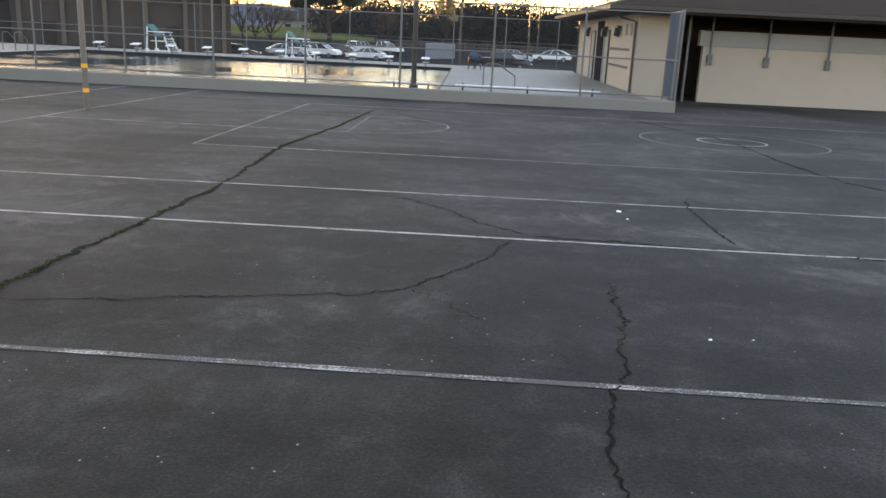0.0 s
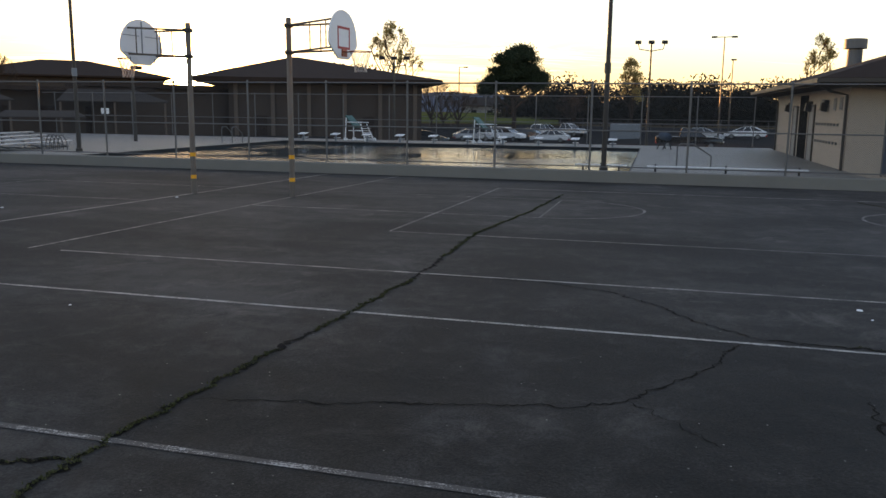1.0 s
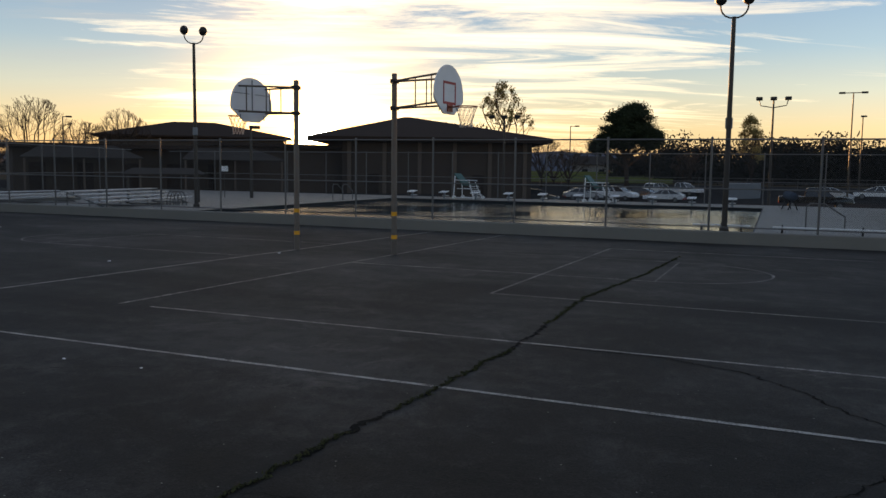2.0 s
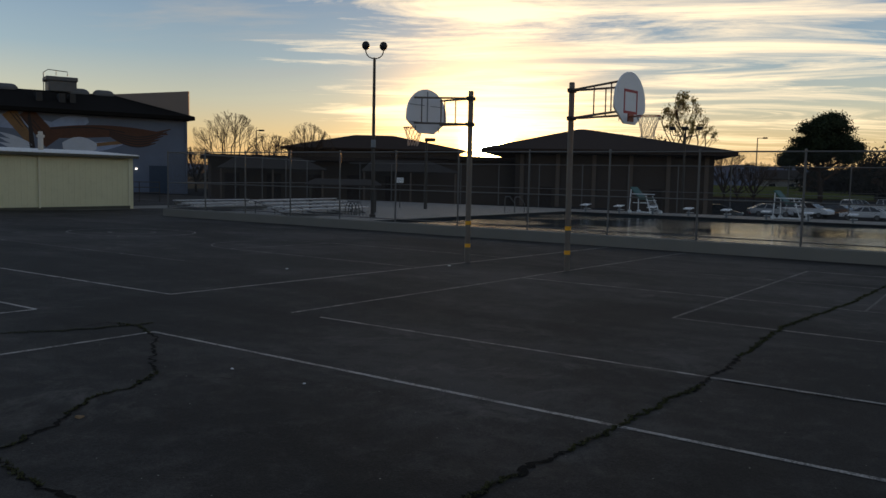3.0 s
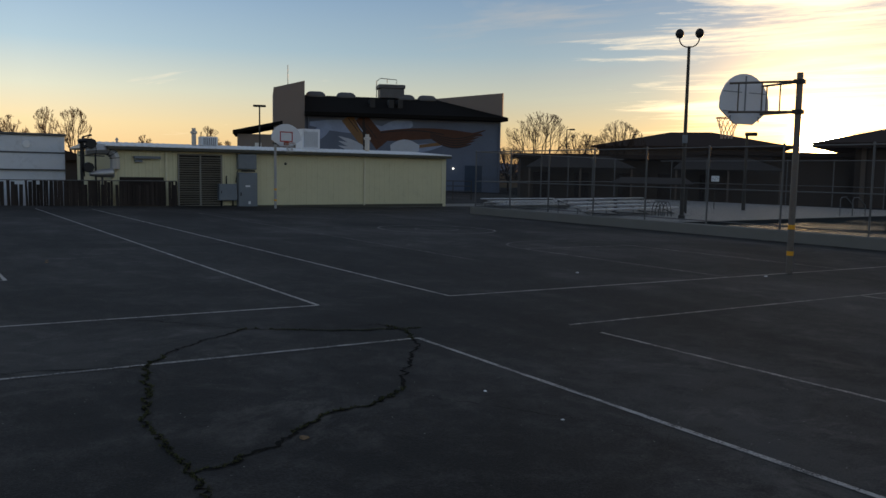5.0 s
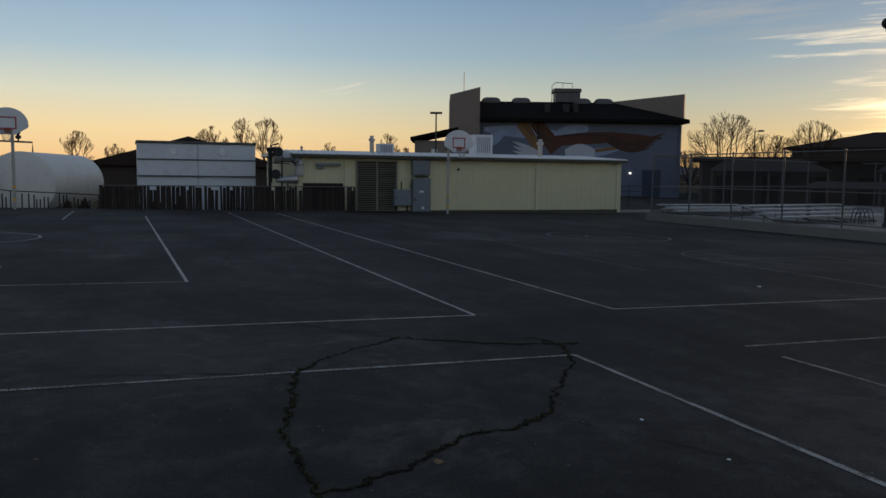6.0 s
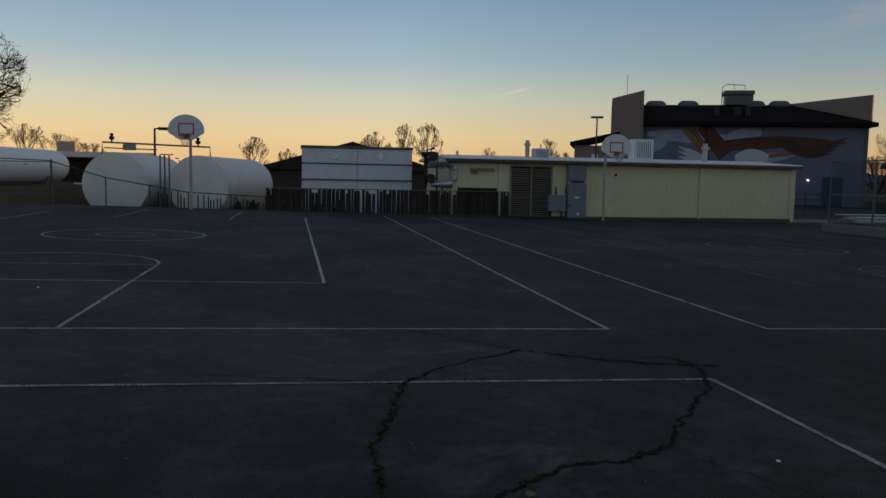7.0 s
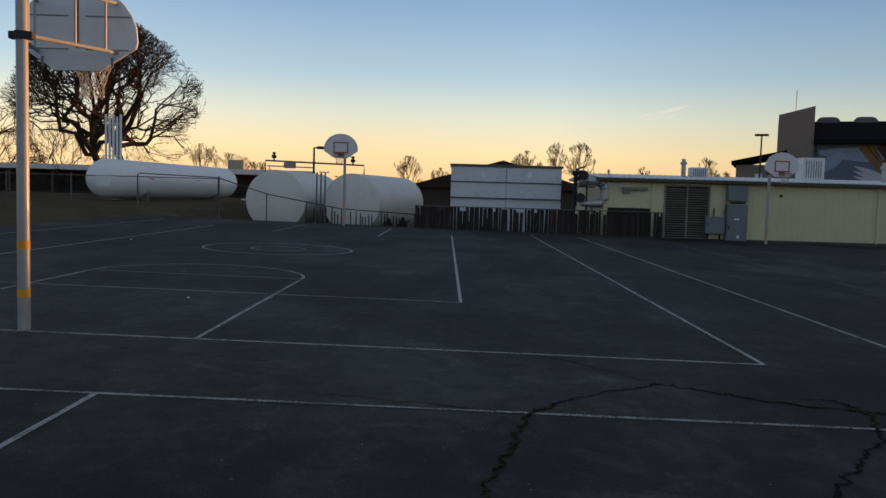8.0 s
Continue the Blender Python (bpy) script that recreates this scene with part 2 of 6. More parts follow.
ROOF_EDGE = material("dark_green_fascia", (0.07, 0.065, 0.045), 0.6, 0, 20, 1.5, 0.2, 0.05)
ROOF_WHITE = material("weathered_white_metal_roof", (0.74, 0.73, 0.70), 0.5, 0.1, 20, 1.2, 0.14, 0.04, 0.4, (0.35, 0.3, 0.26), 0.35)
GREYBOX = material("grey_enamel", (0.17, 0.19, 0.21), 0.45, 0.1, 30, 2.0, 0.1, 0.02, 0.5, (0.11, 0.11, 0.1), 0.3)
LOUVRE = material("weathered_grey_slats", (0.24, 0.22, 0.18), 0.7, 0, 30, 1.5, 0.2, 0.05, 0.3, obj=0.25)
# Near-black that stands in for the shade inside openings.
DARK = material("painted_interior_shade", (0.008, 0.008, 0.008), 0.95, 0, 10, 1, 0.2, 0, 0.02)
TANK = material("beige_tank_paint", (0.72, 0.69, 0.63), 0.5, 0, 12, 0.5, 0.10, 0.03, 0.4, (0.40, 0.36, 0.30), 0.35)
WHITE_TANK = material("white_tank_paint", (0.84, 0.84, 0.84), 0.4, 0, 12, 0.6, 0.07, 0.02, 0.45, (0.5, 0.48, 0.45), 0.25)
BOXWHITE = material("pale_grey_panel", (0.62, 0.64, 0.67), 0.5, 0.1, 20, 0.9, 0.07, 0.02, 0.4, (0.34, 0.33, 0.32), 0.4)
SEAM = material("grey_seam", (0.10, 0.10, 0.10), 0.6, 0.1, 30, 2, 0.3, 0.05)
DUCT = material("bright_duct_metal", (0.42, 0.41, 0.40), 0.42, 0.7, 20, 2, 0.15, 0.08)
WOOD = material("weathered_brown_wood", (0.036, 0.028, 0.024), 0.85, 0, 40, 2.0, 0.4, 0.4, 0.2, (0.05, 0.035, 0.025), 0.5, obj=0.7)
GYM_GREY = material("gym_blue_grey_wall", (0.125, 0.145, 0.19), 0.8, 0, 15, 0.4, 0.22, 0.08, 0.3, (0.15, 0.16, 0.2), 0.4)
GYM_BROWN = material("gym_stucco", (0.23, 0.185, 0.155), 0.9, 0, 30, 0.5, 0.12, 0.3)
GYM_ROOF = material("dark_gym_roof", (0.012, 0.011, 0.010), 0.95, 0, 20, 0.8, 0.3, 0.2, 0.05)
MURAL_BROWN = material("mural_brown", (0.085, 0.036, 0.020), 0.8, 0, 5, 1.2, 0.35, 0.03)
MURAL_ORANGE = material("mural_orange", (0.21, 0.115, 0.05), 0.8, 0, 8, 1.0, 0.35, 0.03)
MURAL_WHITE = material("mural_white", (0.46, 0.48, 0.52), 0.8, 0, 8, 1.2, 0.2, 0.03)
MURAL_SKY = material("mural_cloud", (0.26, 0.31, 0.42), 0.8, 0, 4, 0.8, 0.3, 0.03)
MURAL_DARK = material("mural_black", (0.03, 0.022, 0.02), 0.8, 0, 8, 1.0, 0.3, 0.03)
BEIGE = material("beige_stucco", (0.40, 0.325, 0.255), 0.9, 0, 40, 0.6, 0.08, 0.25, 0.3, (0.36, 0.29, 0.23), 0.3)
BEIGE_DARK = material("grey_concrete_cap", (0.27, 0.25, 0.225), 0.9, 0, 40, 0.8, 0.12, 0.25)
SHINGLE_GREY = material("greyed_shingle", (0.05, 0.043, 0.038), 0.95, 0, 25, 0.8, 0.3, 0.4, 0.08)
SHINGLE = material("dark_brown_shingle", (0.040, 0.029, 0.024), 0.95, 0, 25, 0.8, 0.35, 0.5, 0.08)
BROWNWALL = material("brown_school_wall", (0.060, 0.043, 0.033), 0.9, 0, 20, 0.5, 0.12, 0.1)
BROWNFIN = material("tan_pilaster", (0.13, 0.098, 0.075), 0.85, 0, 20, 0.6, 0.1, 0.1)
SLATBLUE = material("blue_grey_privacy_fabric", (0.05, 0.066, 0.09), 0.8, 0, 60, 1.5, 0.15, 0.15, 0.1)
ALU = material("aluminium_bench", (0.62, 0.62, 0.63), 0.35, 0.6, 20, 1.5, 0.1, 0.03)
WHITEPAINT = material("white_paint", (0.74, 0.74, 0.73), 0.5, 0, 20, 1.5, 0.08, 0.03)
TEAL = material("teal_plastic", (0.02, 0.10, 0.085), 0.45, 0, 20, 1.5, 0.1, 0.02)
BARK = material("bark", (0.045, 0.034, 0.027), 0.95, 0, 30, 2.0, 0.35, 0.6, 0.1)
TWIG = material("twig", (0.085, 0.058, 0.042), 0.95, 0, 30, 2.0, 0.35, 0.2, 0.1)
TWIG_PALE = material("pale_twig", (0.20, 0.135, 0.08), 0.95, 0, 30, 2.0, 0.35, 0.2, 0.1)
LEAF_DARK = material("pine_needles", (0.022, 0.032, 0.014), 0.8, 0, 10, 0.7, 0.4, 0, 0.2, island=0.6)
LEAF_LIGHT = material("pale_dry_leaves", (0.26, 0.20, 0.07), 0.8, 0, 10, 0.7, 0.3, 0, 0.2, island=0.6)
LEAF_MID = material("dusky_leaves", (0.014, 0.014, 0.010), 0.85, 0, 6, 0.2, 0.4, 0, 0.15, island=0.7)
WEED = material("weed_moss", (0.048, 0.050, 0.017), 0.8, 0, 40, 3, 0.4, 0, 0.2, island=0.6)
# Cracks are flat ribbons; the gap's shade is put into this dirt colour.
CRACK = material("crack_shadowed_dirt", (0.007, 0.006, 0.005), 0.95, 0, 60, 4, 0.4, 0.5, 0.1)
# Distance haze is put into the hills' bluish base colour.
HILL = material("haze_tinted_hills", (0.10, 0.115, 0.15), 1.0, 0, 0.05, 0.01, 0.2, 0, 0.0)
RUBBER = material("tyre_rubber", (0.018, 0.018, 0.018), 0.8, 0, 40, 3, 0.2, 0.05)
CARGLASS = material("car_glass", (0.02, 0.024, 0.028), 0.08, 0, 5, 1, 0.05, 0, 0.6)
CHROME = material("grey_rim", (0.16, 0.16, 0.16), 0.45, 0.4, 20, 2, 0.1, 0)
TAILRED = material("red_lamp_glass", (0.3, 0.01, 0.01), 0.25, 0, 20, 2, 0.1, 0)
LAMPGLASS = material("clear_lamp_glass", (0.7, 0.7, 0.68), 0.2, 0, 20, 2, 0.05, 0)
LAMP_ON = glow_material("lit_lamp", (1.0, 0.95, 0.85), 3.0)
CARPAINT = {k: material("car_paint_" + k, c, 0.18, 0.0, 8, 0.8, 0.04, 0, 0.6) for k, c in {"white": (0.70, 0.70, 0.70), "silver": (0.38, 0.39, 0.40), "black": (0.012, 0.012, 0.013), "dark": (0.05, 0.055, 0.06)}.items()}


# ---- mesh helpers ----
def box(bm, a, b):
    (x0, y0, z0), (x1, y1, z1) = a, b
    v = [bm.verts.new((x, y, z)) for z in (z0, z1) for x, y in ((x0, y0), (x1, y0), (x1, y1), (x0, y1))]
    for f in ((3, 2, 1, 0), (4, 5, 6, 7), (0, 1, 5, 4), (1, 2, 6, 5), (2, 3, 7, 6), (3, 0, 4, 7)):
        bm.faces.new([v[i] for i in f])
    return v


def ring(bm, c, u, w, r, n):
    return [bm.verts.new(c + u * (r * math.cos(2 * math.pi * i / n)) + w * (r * math.sin(2 * math.pi * i / n))) for i in range(n)]


def tube(bm, pts, r, n=8, r2=None, caps=True):
    """A round bar along points, tapering from r to r2."""
    pts = [Vector(p) for p in pts]
    r2 = r if r2 is None else r2
    rows, k = [], len(pts)
    prev = None
    for i, p in enumerate(pts):
        d = (pts[min(i + 1, k - 1)] - pts[max(i - 1, 0)]).normalized()
        u = d.orthogonal().normalized() if prev is None else (prev - d * prev.dot(d)).normalized()
        prev = u
        rows.append(ring(bm, p, u, d.cross(u), r + (r2 - r) * i / max(1, k - 1), n))
    for a, b in zip(rows, rows[1:]):
        for i in range(n):
            bm.faces.new((a[i], a[(i + 1) % n], b[(i + 1) % n], b[i]))
    if caps:
        bm.faces.new(rows[0][::-1])
        bm.faces.new(rows[-1])


def prism(bm, pts, vec):
    """A polygon drawn out along vec."""
    a = [bm.verts.new(p) for p in pts]
    b = [bm.verts.new(Vector(p) + Vector(vec)) for p in pts]
    bm.faces.new(a[::-1])
    bm.faces.new(b)
    for i in range(len(a)):
        j = (i + 1) % len(a)
        bm.faces.new((a[i], a[j], b[j], b[i]))


def lathe(bm, profile, axis_from, axis_to, n=20):
    """Rings of (distance along, radius) about the axis."""
    p, q = Vector(axis_from), Vector(axis_to)
    d = (q - p).normalized()
    u = d.orthogonal().normalized()
    w = d.cross(u)
    rows = [ring(bm, p + d * s, u, w, max(r, 0.001), n) for s, r in profile]
    for a, b in zip(rows, rows[1:]):
        for i in range(n):
            bm.faces.new((a[i], a[(i + 1) % n], b[(i + 1) % n], b[i]))
    bm.faces.new(rows[0][::-1])
    bm.faces.new(rows[-1])


def finish(name, bm, mat, smooth=False, bevel=0.0):
    if bevel:
        bmesh.ops.bevel(bm, geom=list(bm.edges), offset=bevel, segments=1, affect="EDGES", clamp_overlap=True)
    bmesh.ops.recalc_face_normals(bm, faces=bm.faces)
    me = bpy.data.meshes.new(name)
    bm.to_mesh(me)
    bm.free()
    me.materials.append(mat)
    if smooth:
        me.polygons.foreach_set("use_smooth", [True] * len(me.polygons))
        me.set_sharp_from_angle(angle=radians(40))
    return me


def part(name, bm, mat, parent, label="", smooth=False, bevel=0.0, at=None):
    ob = new(name, finish(name, bm, mat, smooth, bevel))
    ob.parent = parent
    if at is not None:
        ob.matrix_basis = at
    return tagged(ob, label) if label else ob


def thing(name, label, category, group="", kind="", at=None):
    ob = new(name)
    ob.empty_display_size = 0.2
    if at is not None:
        ob.matrix_basis = at
    return tagged(ob, label, category, group, kind)


def solo(name, bm, mat, label, category, group="", kind="", at=None, smooth=False, bevel=0.0):
    ob = new(name, finish(name, bm, mat, smooth, bevel))
    if at is not None:
        ob.matrix_basis = at
    return tagged(ob, label, category, group, kind)


def boxes(*pairs):
    bm = bmesh.new()
    for a, b in pairs:
        box(bm, a, b)
    return bm


def rods(*items):
    """Items of (points, radius)."""
    bm = bmesh.new()
    for pts, r in items:
        tube(bm, pts, r)
    return bm


SLOPE = -0.0154
EDGE_E, EDGE_W, EDGE_N = 18.0, -17.0, 30.2


def lerp(a, b, t):
    t = min(1.0, max(0.0, t))
    return a + (b - a) * t


def court_z(x):
    return SLOPE * min(max(x, EDGE_W), EDGE_E)


def ground_z(x, y):
    """The court falls gently to the east; a pit lies behind its north edge, a bank to the north-west."""
    z = court_z(x)
    if y > EDGE_N and x < 5.9:
        low = lerp(z, -0.9, (y - EDGE_N) / 1.5)
        if x < -13.5:
            low = lerp(low, 0.75, (-13.5 - x) / 2.0) if y < 60 else 0.4
        z = low if y < 50 else lerp(low, 0.1, (y - 50) / 15)
    if x > 41:
        drop = lerp(lerp(-1.0, -1.75, (y + 15) / 15), -0.55, (y - 13.4) / 6.6)
        z = lerp(lerp(z, drop, (x - 41) / 19), -0.3, (x - 108) / 14)
    if x < EDGE_W and y > 20:
        z = lerp(z, 0.75, (EDGE_W - x) / 6) if y > 26 else z
    return z


POOL = (19.6, 37.6, -7.1, 13.4)
DECK_Z, WATER_Z = -0.05, -0.19


def build_ground():
    xs = [-3000, -600, -200, -80, -40, -23, -17, -15.5, -13.5, -8, -3, 0, 3, 5.9, 6.0, 10, 14, 18, POOL[0], 25, 31, POOL[1], 41, 60, 76, 92, 108, 122, 143, 200, 600, 3000]
    ys = [-3000, -600, -200, -60, -30, -15, POOL[2], 0, 6, POOL[3], 20, 26, 28, EDGE_N, 31.7, 34, 40, 50, 65, 90, 150, 300, 800, 3000]
    bm = bmesh.new()
    g = {(i, j): bm.verts.new((x, y, ground_z(x, y))) for i, x in enumerate(xs) for j, y in enumerate(ys)}
    for i in range(len(xs) - 1):
        for j in range(len(ys) - 1):
            cx, cy = (xs[i] + xs[i + 1]) / 2, (ys[j] + ys[j + 1]) / 2
            if POOL[0] < cx < POOL[1] and POOL[2] < cy < POOL[3]:
                continue
            f = bm.faces.new((g[i, j], g[i + 1, j], g[i + 1, j + 1], g[i, j + 1]))
            if -17 < cx < 41 and cy < EDGE_N or (5.9 < cx < 41 and cy < 90):
                f.material_index = 0
            elif 41 < cx < 125 and -200 < cy < 90:
                f.material_index = 2
            else:
                f.material_index = 1
    me = finish("ground", bm, ASPHALT)
    me.materials.append(GRASS)
    me.materials.append(LOT)
    tagged(new("ground", me), "cracked dark asphalt court with dry grass beyond its edges", "ground", kind="structure")


build_ground()


# ---- painted lines ----
LINE_W = 0.05


def line_piece(parent, pts, width=LINE_W, lift=0.004, paint=None):
    """A painted stripe with slightly uneven edges along points on the court."""
    bm = bmesh.new()
    fine = []
    for (x0, y0), (x1, y1) in zip(pts, pts[1:]):
        k = max(1, int(math.hypot(x1 - x0, y1 - y0) / 0.5))
        fine += [(lerp(x0, x1, i / k), lerp(y0, y1, i / k)) for i in range(k)]
    fine.append(pts[-1])
    left, right = [], []
    for i, (x, y) in enumerate(fine):
        x0, y0 = fine[max(0, i - 1)]
        x1, y1 = fine[min(len(fine) - 1, i + 1)]
        l = math.hypot(x1 - x0, y1 - y0)
        nx, ny = -(y1 - y0) / l, (x1 - x0) / l
        w = width / 2 * random.uniform(0.85, 1.12)
        z = court_z(x) + lift
        left.append(bm.verts.new((x + nx * w, y + ny * w, z)))
        right.append(bm.verts.new((x - nx * w, y - ny * w, z)))
    for i in range(len(fine) - 1):
        bm.faces.new((left[i], right[i], right[i + 1], left[i + 1]))
    return part("painted_line", bm, paint or PAINT, parent)


def arc(cx, cy, r, a0, a1, n=28):
    return [(cx + r * math.cos(radians(a0 + (a1 - a0) * i / n)), cy + r * math.sin(radians(a0 + (a1 - a0) * i / n))) for i in range(n + 1)]


def court(cx, base, sgn, half, length, parts, label, faint=False, circle=12.3, net=3.65, lean=0.0, bright=None, gap=0.0):
    """The stripes of one court: baseline at y=base, running sgn along y."""
    m = thing("court_markings", label, "court lines", "painted courts", "structure")
    y = lambda d: base + sgn * d
    up = 1 if sgn > 0 else -1
    main = bright or PAINT
    if "base" in parts:
        line_piece(m, [(cx - half, base), (cx + half, base)], paint=main)
    if "west" in parts:
        line_piece(m, [(cx - half, y(gap)), (cx - half, y(length))], paint=main)
    if "east" in parts:
        line_piece(m, [(cx + half, base), (cx + half + lean, y(length))], paint=main)
    soft = PAINT_FAINT if faint else main
    if "lane" in parts:
        for s in (-1, 1):
            line_piece(m, [(cx + s * 1.83, base), (cx + s * 1.83, y(5.75))], paint=soft)
        line_piece(m, [(cx - 1.83, y(5.75)), (cx + 1.83, y(5.75))], 0.04, paint=soft)
        line_piece(m, arc(cx, y(5.75), 1.83, 0, 180 * up), paint=soft)
    if "farlane" in parts:
        for s in (-1, 1):
            line_piece(m, [(cx + s * 1.83, y(length)), (cx + s * 1.83, y(length - 5.75))], paint=soft)
    if "circle" in parts:
        line_piece(m, arc(cx, y(circle), 1.85, 0, 360, 44), paint=soft)
        line_piece(m, arc(cx, y(circle), 0.68, 0, 360, 28), paint=soft)
    if "volley" in parts:
        a, b = cx - 4.57, cx + 4.57
        line_piece(m, [(a, y(net)), (b, y(net))], paint=soft)
        line_piece(m, [(a, y(net)), (a, y(22.0))], paint=soft)
        line_piece(m, [(b, y(net)), (b - 0.2, y(22.0))], paint=soft)
    if "volley_west" in parts:
        line_piece(m, [(cx - 4.57, y(3.95)), (cx - 4.57, y(22.0))], 0.035, paint=soft)
    if "volley_east" in parts:
        line_piece(m, [(cx + 4.55, y(4.0)), (cx + 4.19, y(22.0))], 0.055)
    return m


court(-7.66, 2.25, 1, 7.62, 25.4, ("base", "west", "east", "lane", "farlane", "circle", "volley"), "worn white court lines with key and centre circle", bright=PAINT_FRESH)
court(9.78, 2.29, 1, 7.85, 25.0, ("base", "west", "lane", "circle", "volley_west"), "faded white court lines on asphalt", True, bright=PAINT_FRESH)
court(-7.68, 0.0, -1, 7.68, 24.0, ("base", "west", "east", "lane", "volley_east"), "white court lines with a clear sideline", lean=-0.2)
court(9.75, -0.09, -1, 7.8, 24.0, ("base", "west", "lane", "circle", "volley"), "worn white court lines beside the pool fence", True, circle=13.4, net=3.8, gap=0.5)


# ---- cracks with weeds ----
def crack(pts, width, weeds, label):
    """A jagged crack through control points, with crumbled edges and weeds in it."""
    c = thing("pavement_crack", label, "crack", "cracks in the asphalt", "structure")
    path = []
    for (x0, y0), (x1, y1) in zip(pts, pts[1:]):
        l = math.hypot(x1 - x0, y1 - y0)
        k = max(2, int(l / 0.03))
        for i in range(k):
            t = i / k
            x, y = x0 + (x1 - x0) * t, y0 + (y1 - y0) * t
            j = noise.noise((x * 2.1, y * 2.1, 3.0)) * 0.035 + noise.noise((x * 8, y * 8, 7.0)) * 0.035 + noise.noise((x * 19, y * 19, 2.0)) * 0.05 + noise.noise((x * 47, y * 47, 4.0)) * 0.02
            j *= min(1.0, 4 * t, 4 * (1 - t)) if l < 0.5 else 1.0
            path.append((x - (y1 - y0) / l * j, y + (x1 - x0) / l * j))
    path.append(pts[-1])
    bm = bmesh.new()
    rows = []
    for i, (x, y) in enumerate(path):
        x0, y0 = path[max(0, i - 1)]
        x1, y1 = path[min(len(path) - 1, i + 1)]
        l = math.hypot(x1 - x0, y1 - y0) or 1
        nx, ny = -(y1 - y0) / l, (x1 - x0) / l
        end = min(1.0, 0.3 + 14 * min(i, len(path) - 1 - i) / len(path))
        w = width * 0.5 * end * (0.25 + 1.05 * abs(noise.noise((x * 5.3, y * 5.3, 1.0))) + 0.5 * abs(noise.noise((x * 23, y * 23, 6.0))))
        wl, wr = w * random.uniform(0.5, 1.5), w * random.uniform(0.5, 1.5)
        z = court_z(x)
        rows.append([bm.verts.new((x + nx * s, y + ny * s, z + 0.0042)) for s in (wl, 0.0, -wr)])
    for a, b in zip(rows, rows[1:]):
        for i in (0, 1):
            bm.faces.new((a[i], a[i + 1], b[i + 1], b[i]))
    part("crack_line", bm, CRACK, c)
    if weeds:
        bm = bmesh.new()
        for x, y in path:
            if noise.noise((x * 0.9, y * 0.9, 5.0)) < 0.25 - weeds * 0.5:
                continue
            for _ in range(int(11 * weeds) + 1):
                px, py = x + random.gauss(0, width * 0.19), y + random.gauss(0, width * 0.19)
                z, a, h = court_z(px), random.uniform(0, 6.28), random.uniform(0.002, 0.016)
                dx, dy = math.cos(a) * 0.8, math.sin(a) * 0.8
                lx, ly = random.uniform(-0.018, 0.018), random.uniform(-0.018, 0.018)
                v = [bm.verts.new((px + dx * 0.007, py + dy * 0.007, z + 0.005)), bm.verts.new((px - dx * 0.007, py - dy * 0.007, z + 0.005)), bm.verts.new((px + lx, py + ly, z + 0.006 + h))]
                bm.faces.new(v)
        o = part("weeds", bm, WEED, c, "small green weeds growing in the crack")
        tagged(o, kind="stuff")


crack([(-4.6, -5.25), (-3.8, -5.14), (-3.1, -5.12), (-2.5, -5.12), (-1.5, -5.17), (0.03, -5.27), (1.87, -5.34), (5.4, -5.2), (9.0, -5.54), (13.0, -5.7)], 0.062, 1.0, "long weedy crack across the asphalt court")
crack([(-3.42, -5.1), (-3.55, -4.75), (-3.75, -4.2)], 0.06, 0.6, "short weedy side crack in asphalt")
crack([(-2.45, -5.19), (-2.3, -5.95), (-2.03, -6.92), (-1.93, -7.42), (-1.74, -7.71), (-1.29, -7.98), (-0.8, -8.28), (-0.3, -8.44), (0.08, -8.68)], 0.023, 0.0, "thin dark crack winding over the asphalt")
crack([(0.08, -8.68), (0.02, -9.4), (-0.06, -10.3), (-0.08, -11.2), (-0.2, -12.6), (-0.25, -14.0)], 0.04, 0.1, "dark crack running along the worn sideline")
crack([(-1.74, -7.71), (-1.92, -7.88), (-2.33, -8.22)], 0.012, 0.0, "hairline crack in asphalt")
crack([(0.08, -8.68), (0.55, -8.21), (1.03, -7.93), (1.55, -7.49), (1.9, -6.6), (1.87, -5.4)], 0.028, 0.0, "thin crack beside the sideline")
crack([(-1.3, -9.15), (-2.08, -9.11), (-2.87, -9.0), (-3.46, -8.83), (-3.92, -8.72), (-4.27, -8.74), (-5.2, -8.8)], 0.025, 0.12, "jagged crack with a few weeds in asphalt")
crack([(2.4, -10.64), (1.55, -10.55), (0.14, -10.53)], 0.03, 0.1, "short dark crack in asphalt")
crack([(13.8, -12.4), (9.9, -13.48), (6.51, -13.37), (4.54, -13.51), (2.5, -14.6)], 0.05, 0.4, "weedy crack near the centre circle")
crack([(-3.1, -4.0), (-3.0, -2.28), (-2.99, -1.5), (-2.77, -0.67), (-2.63, -0.05), (-2.24, 0.51), (-1.37, 1.14), (-0.58, 0.69), (0.3, 0.45)], 0.045, 0.7, "weedy crack crossing the painted baseline")
crack([(-3.0, -2.6), (-2.44, -2.33), (-1.94, -1.92), (-1.59, -1.9), (-1.22, -1.68), (-0.76, -1.06), (-0.22, -0.32), (0.1, 0.35), (0.02, 0.85), (-0.3, 0.8)], 0.05, 0.55, "weedy crack curving to the court corner")
crack([(-1.23, -1.73), (-0.99, -2.04), (-0.8, -2.36), (-0.2, -3.2)], 0.008, 0.0, "hairline crack in asphalt")
crack([(-2.6, 2.29), (-2.09, 1.98), (-1.4, 1.2)], 0.025, 0.0, "thin crack from the baseline")
crack([(-2.63, -0.05), (-3.4, 0.15), (-4.2, 0.3)], 0.022, 0.0, "thin crack beside the painted baseline")


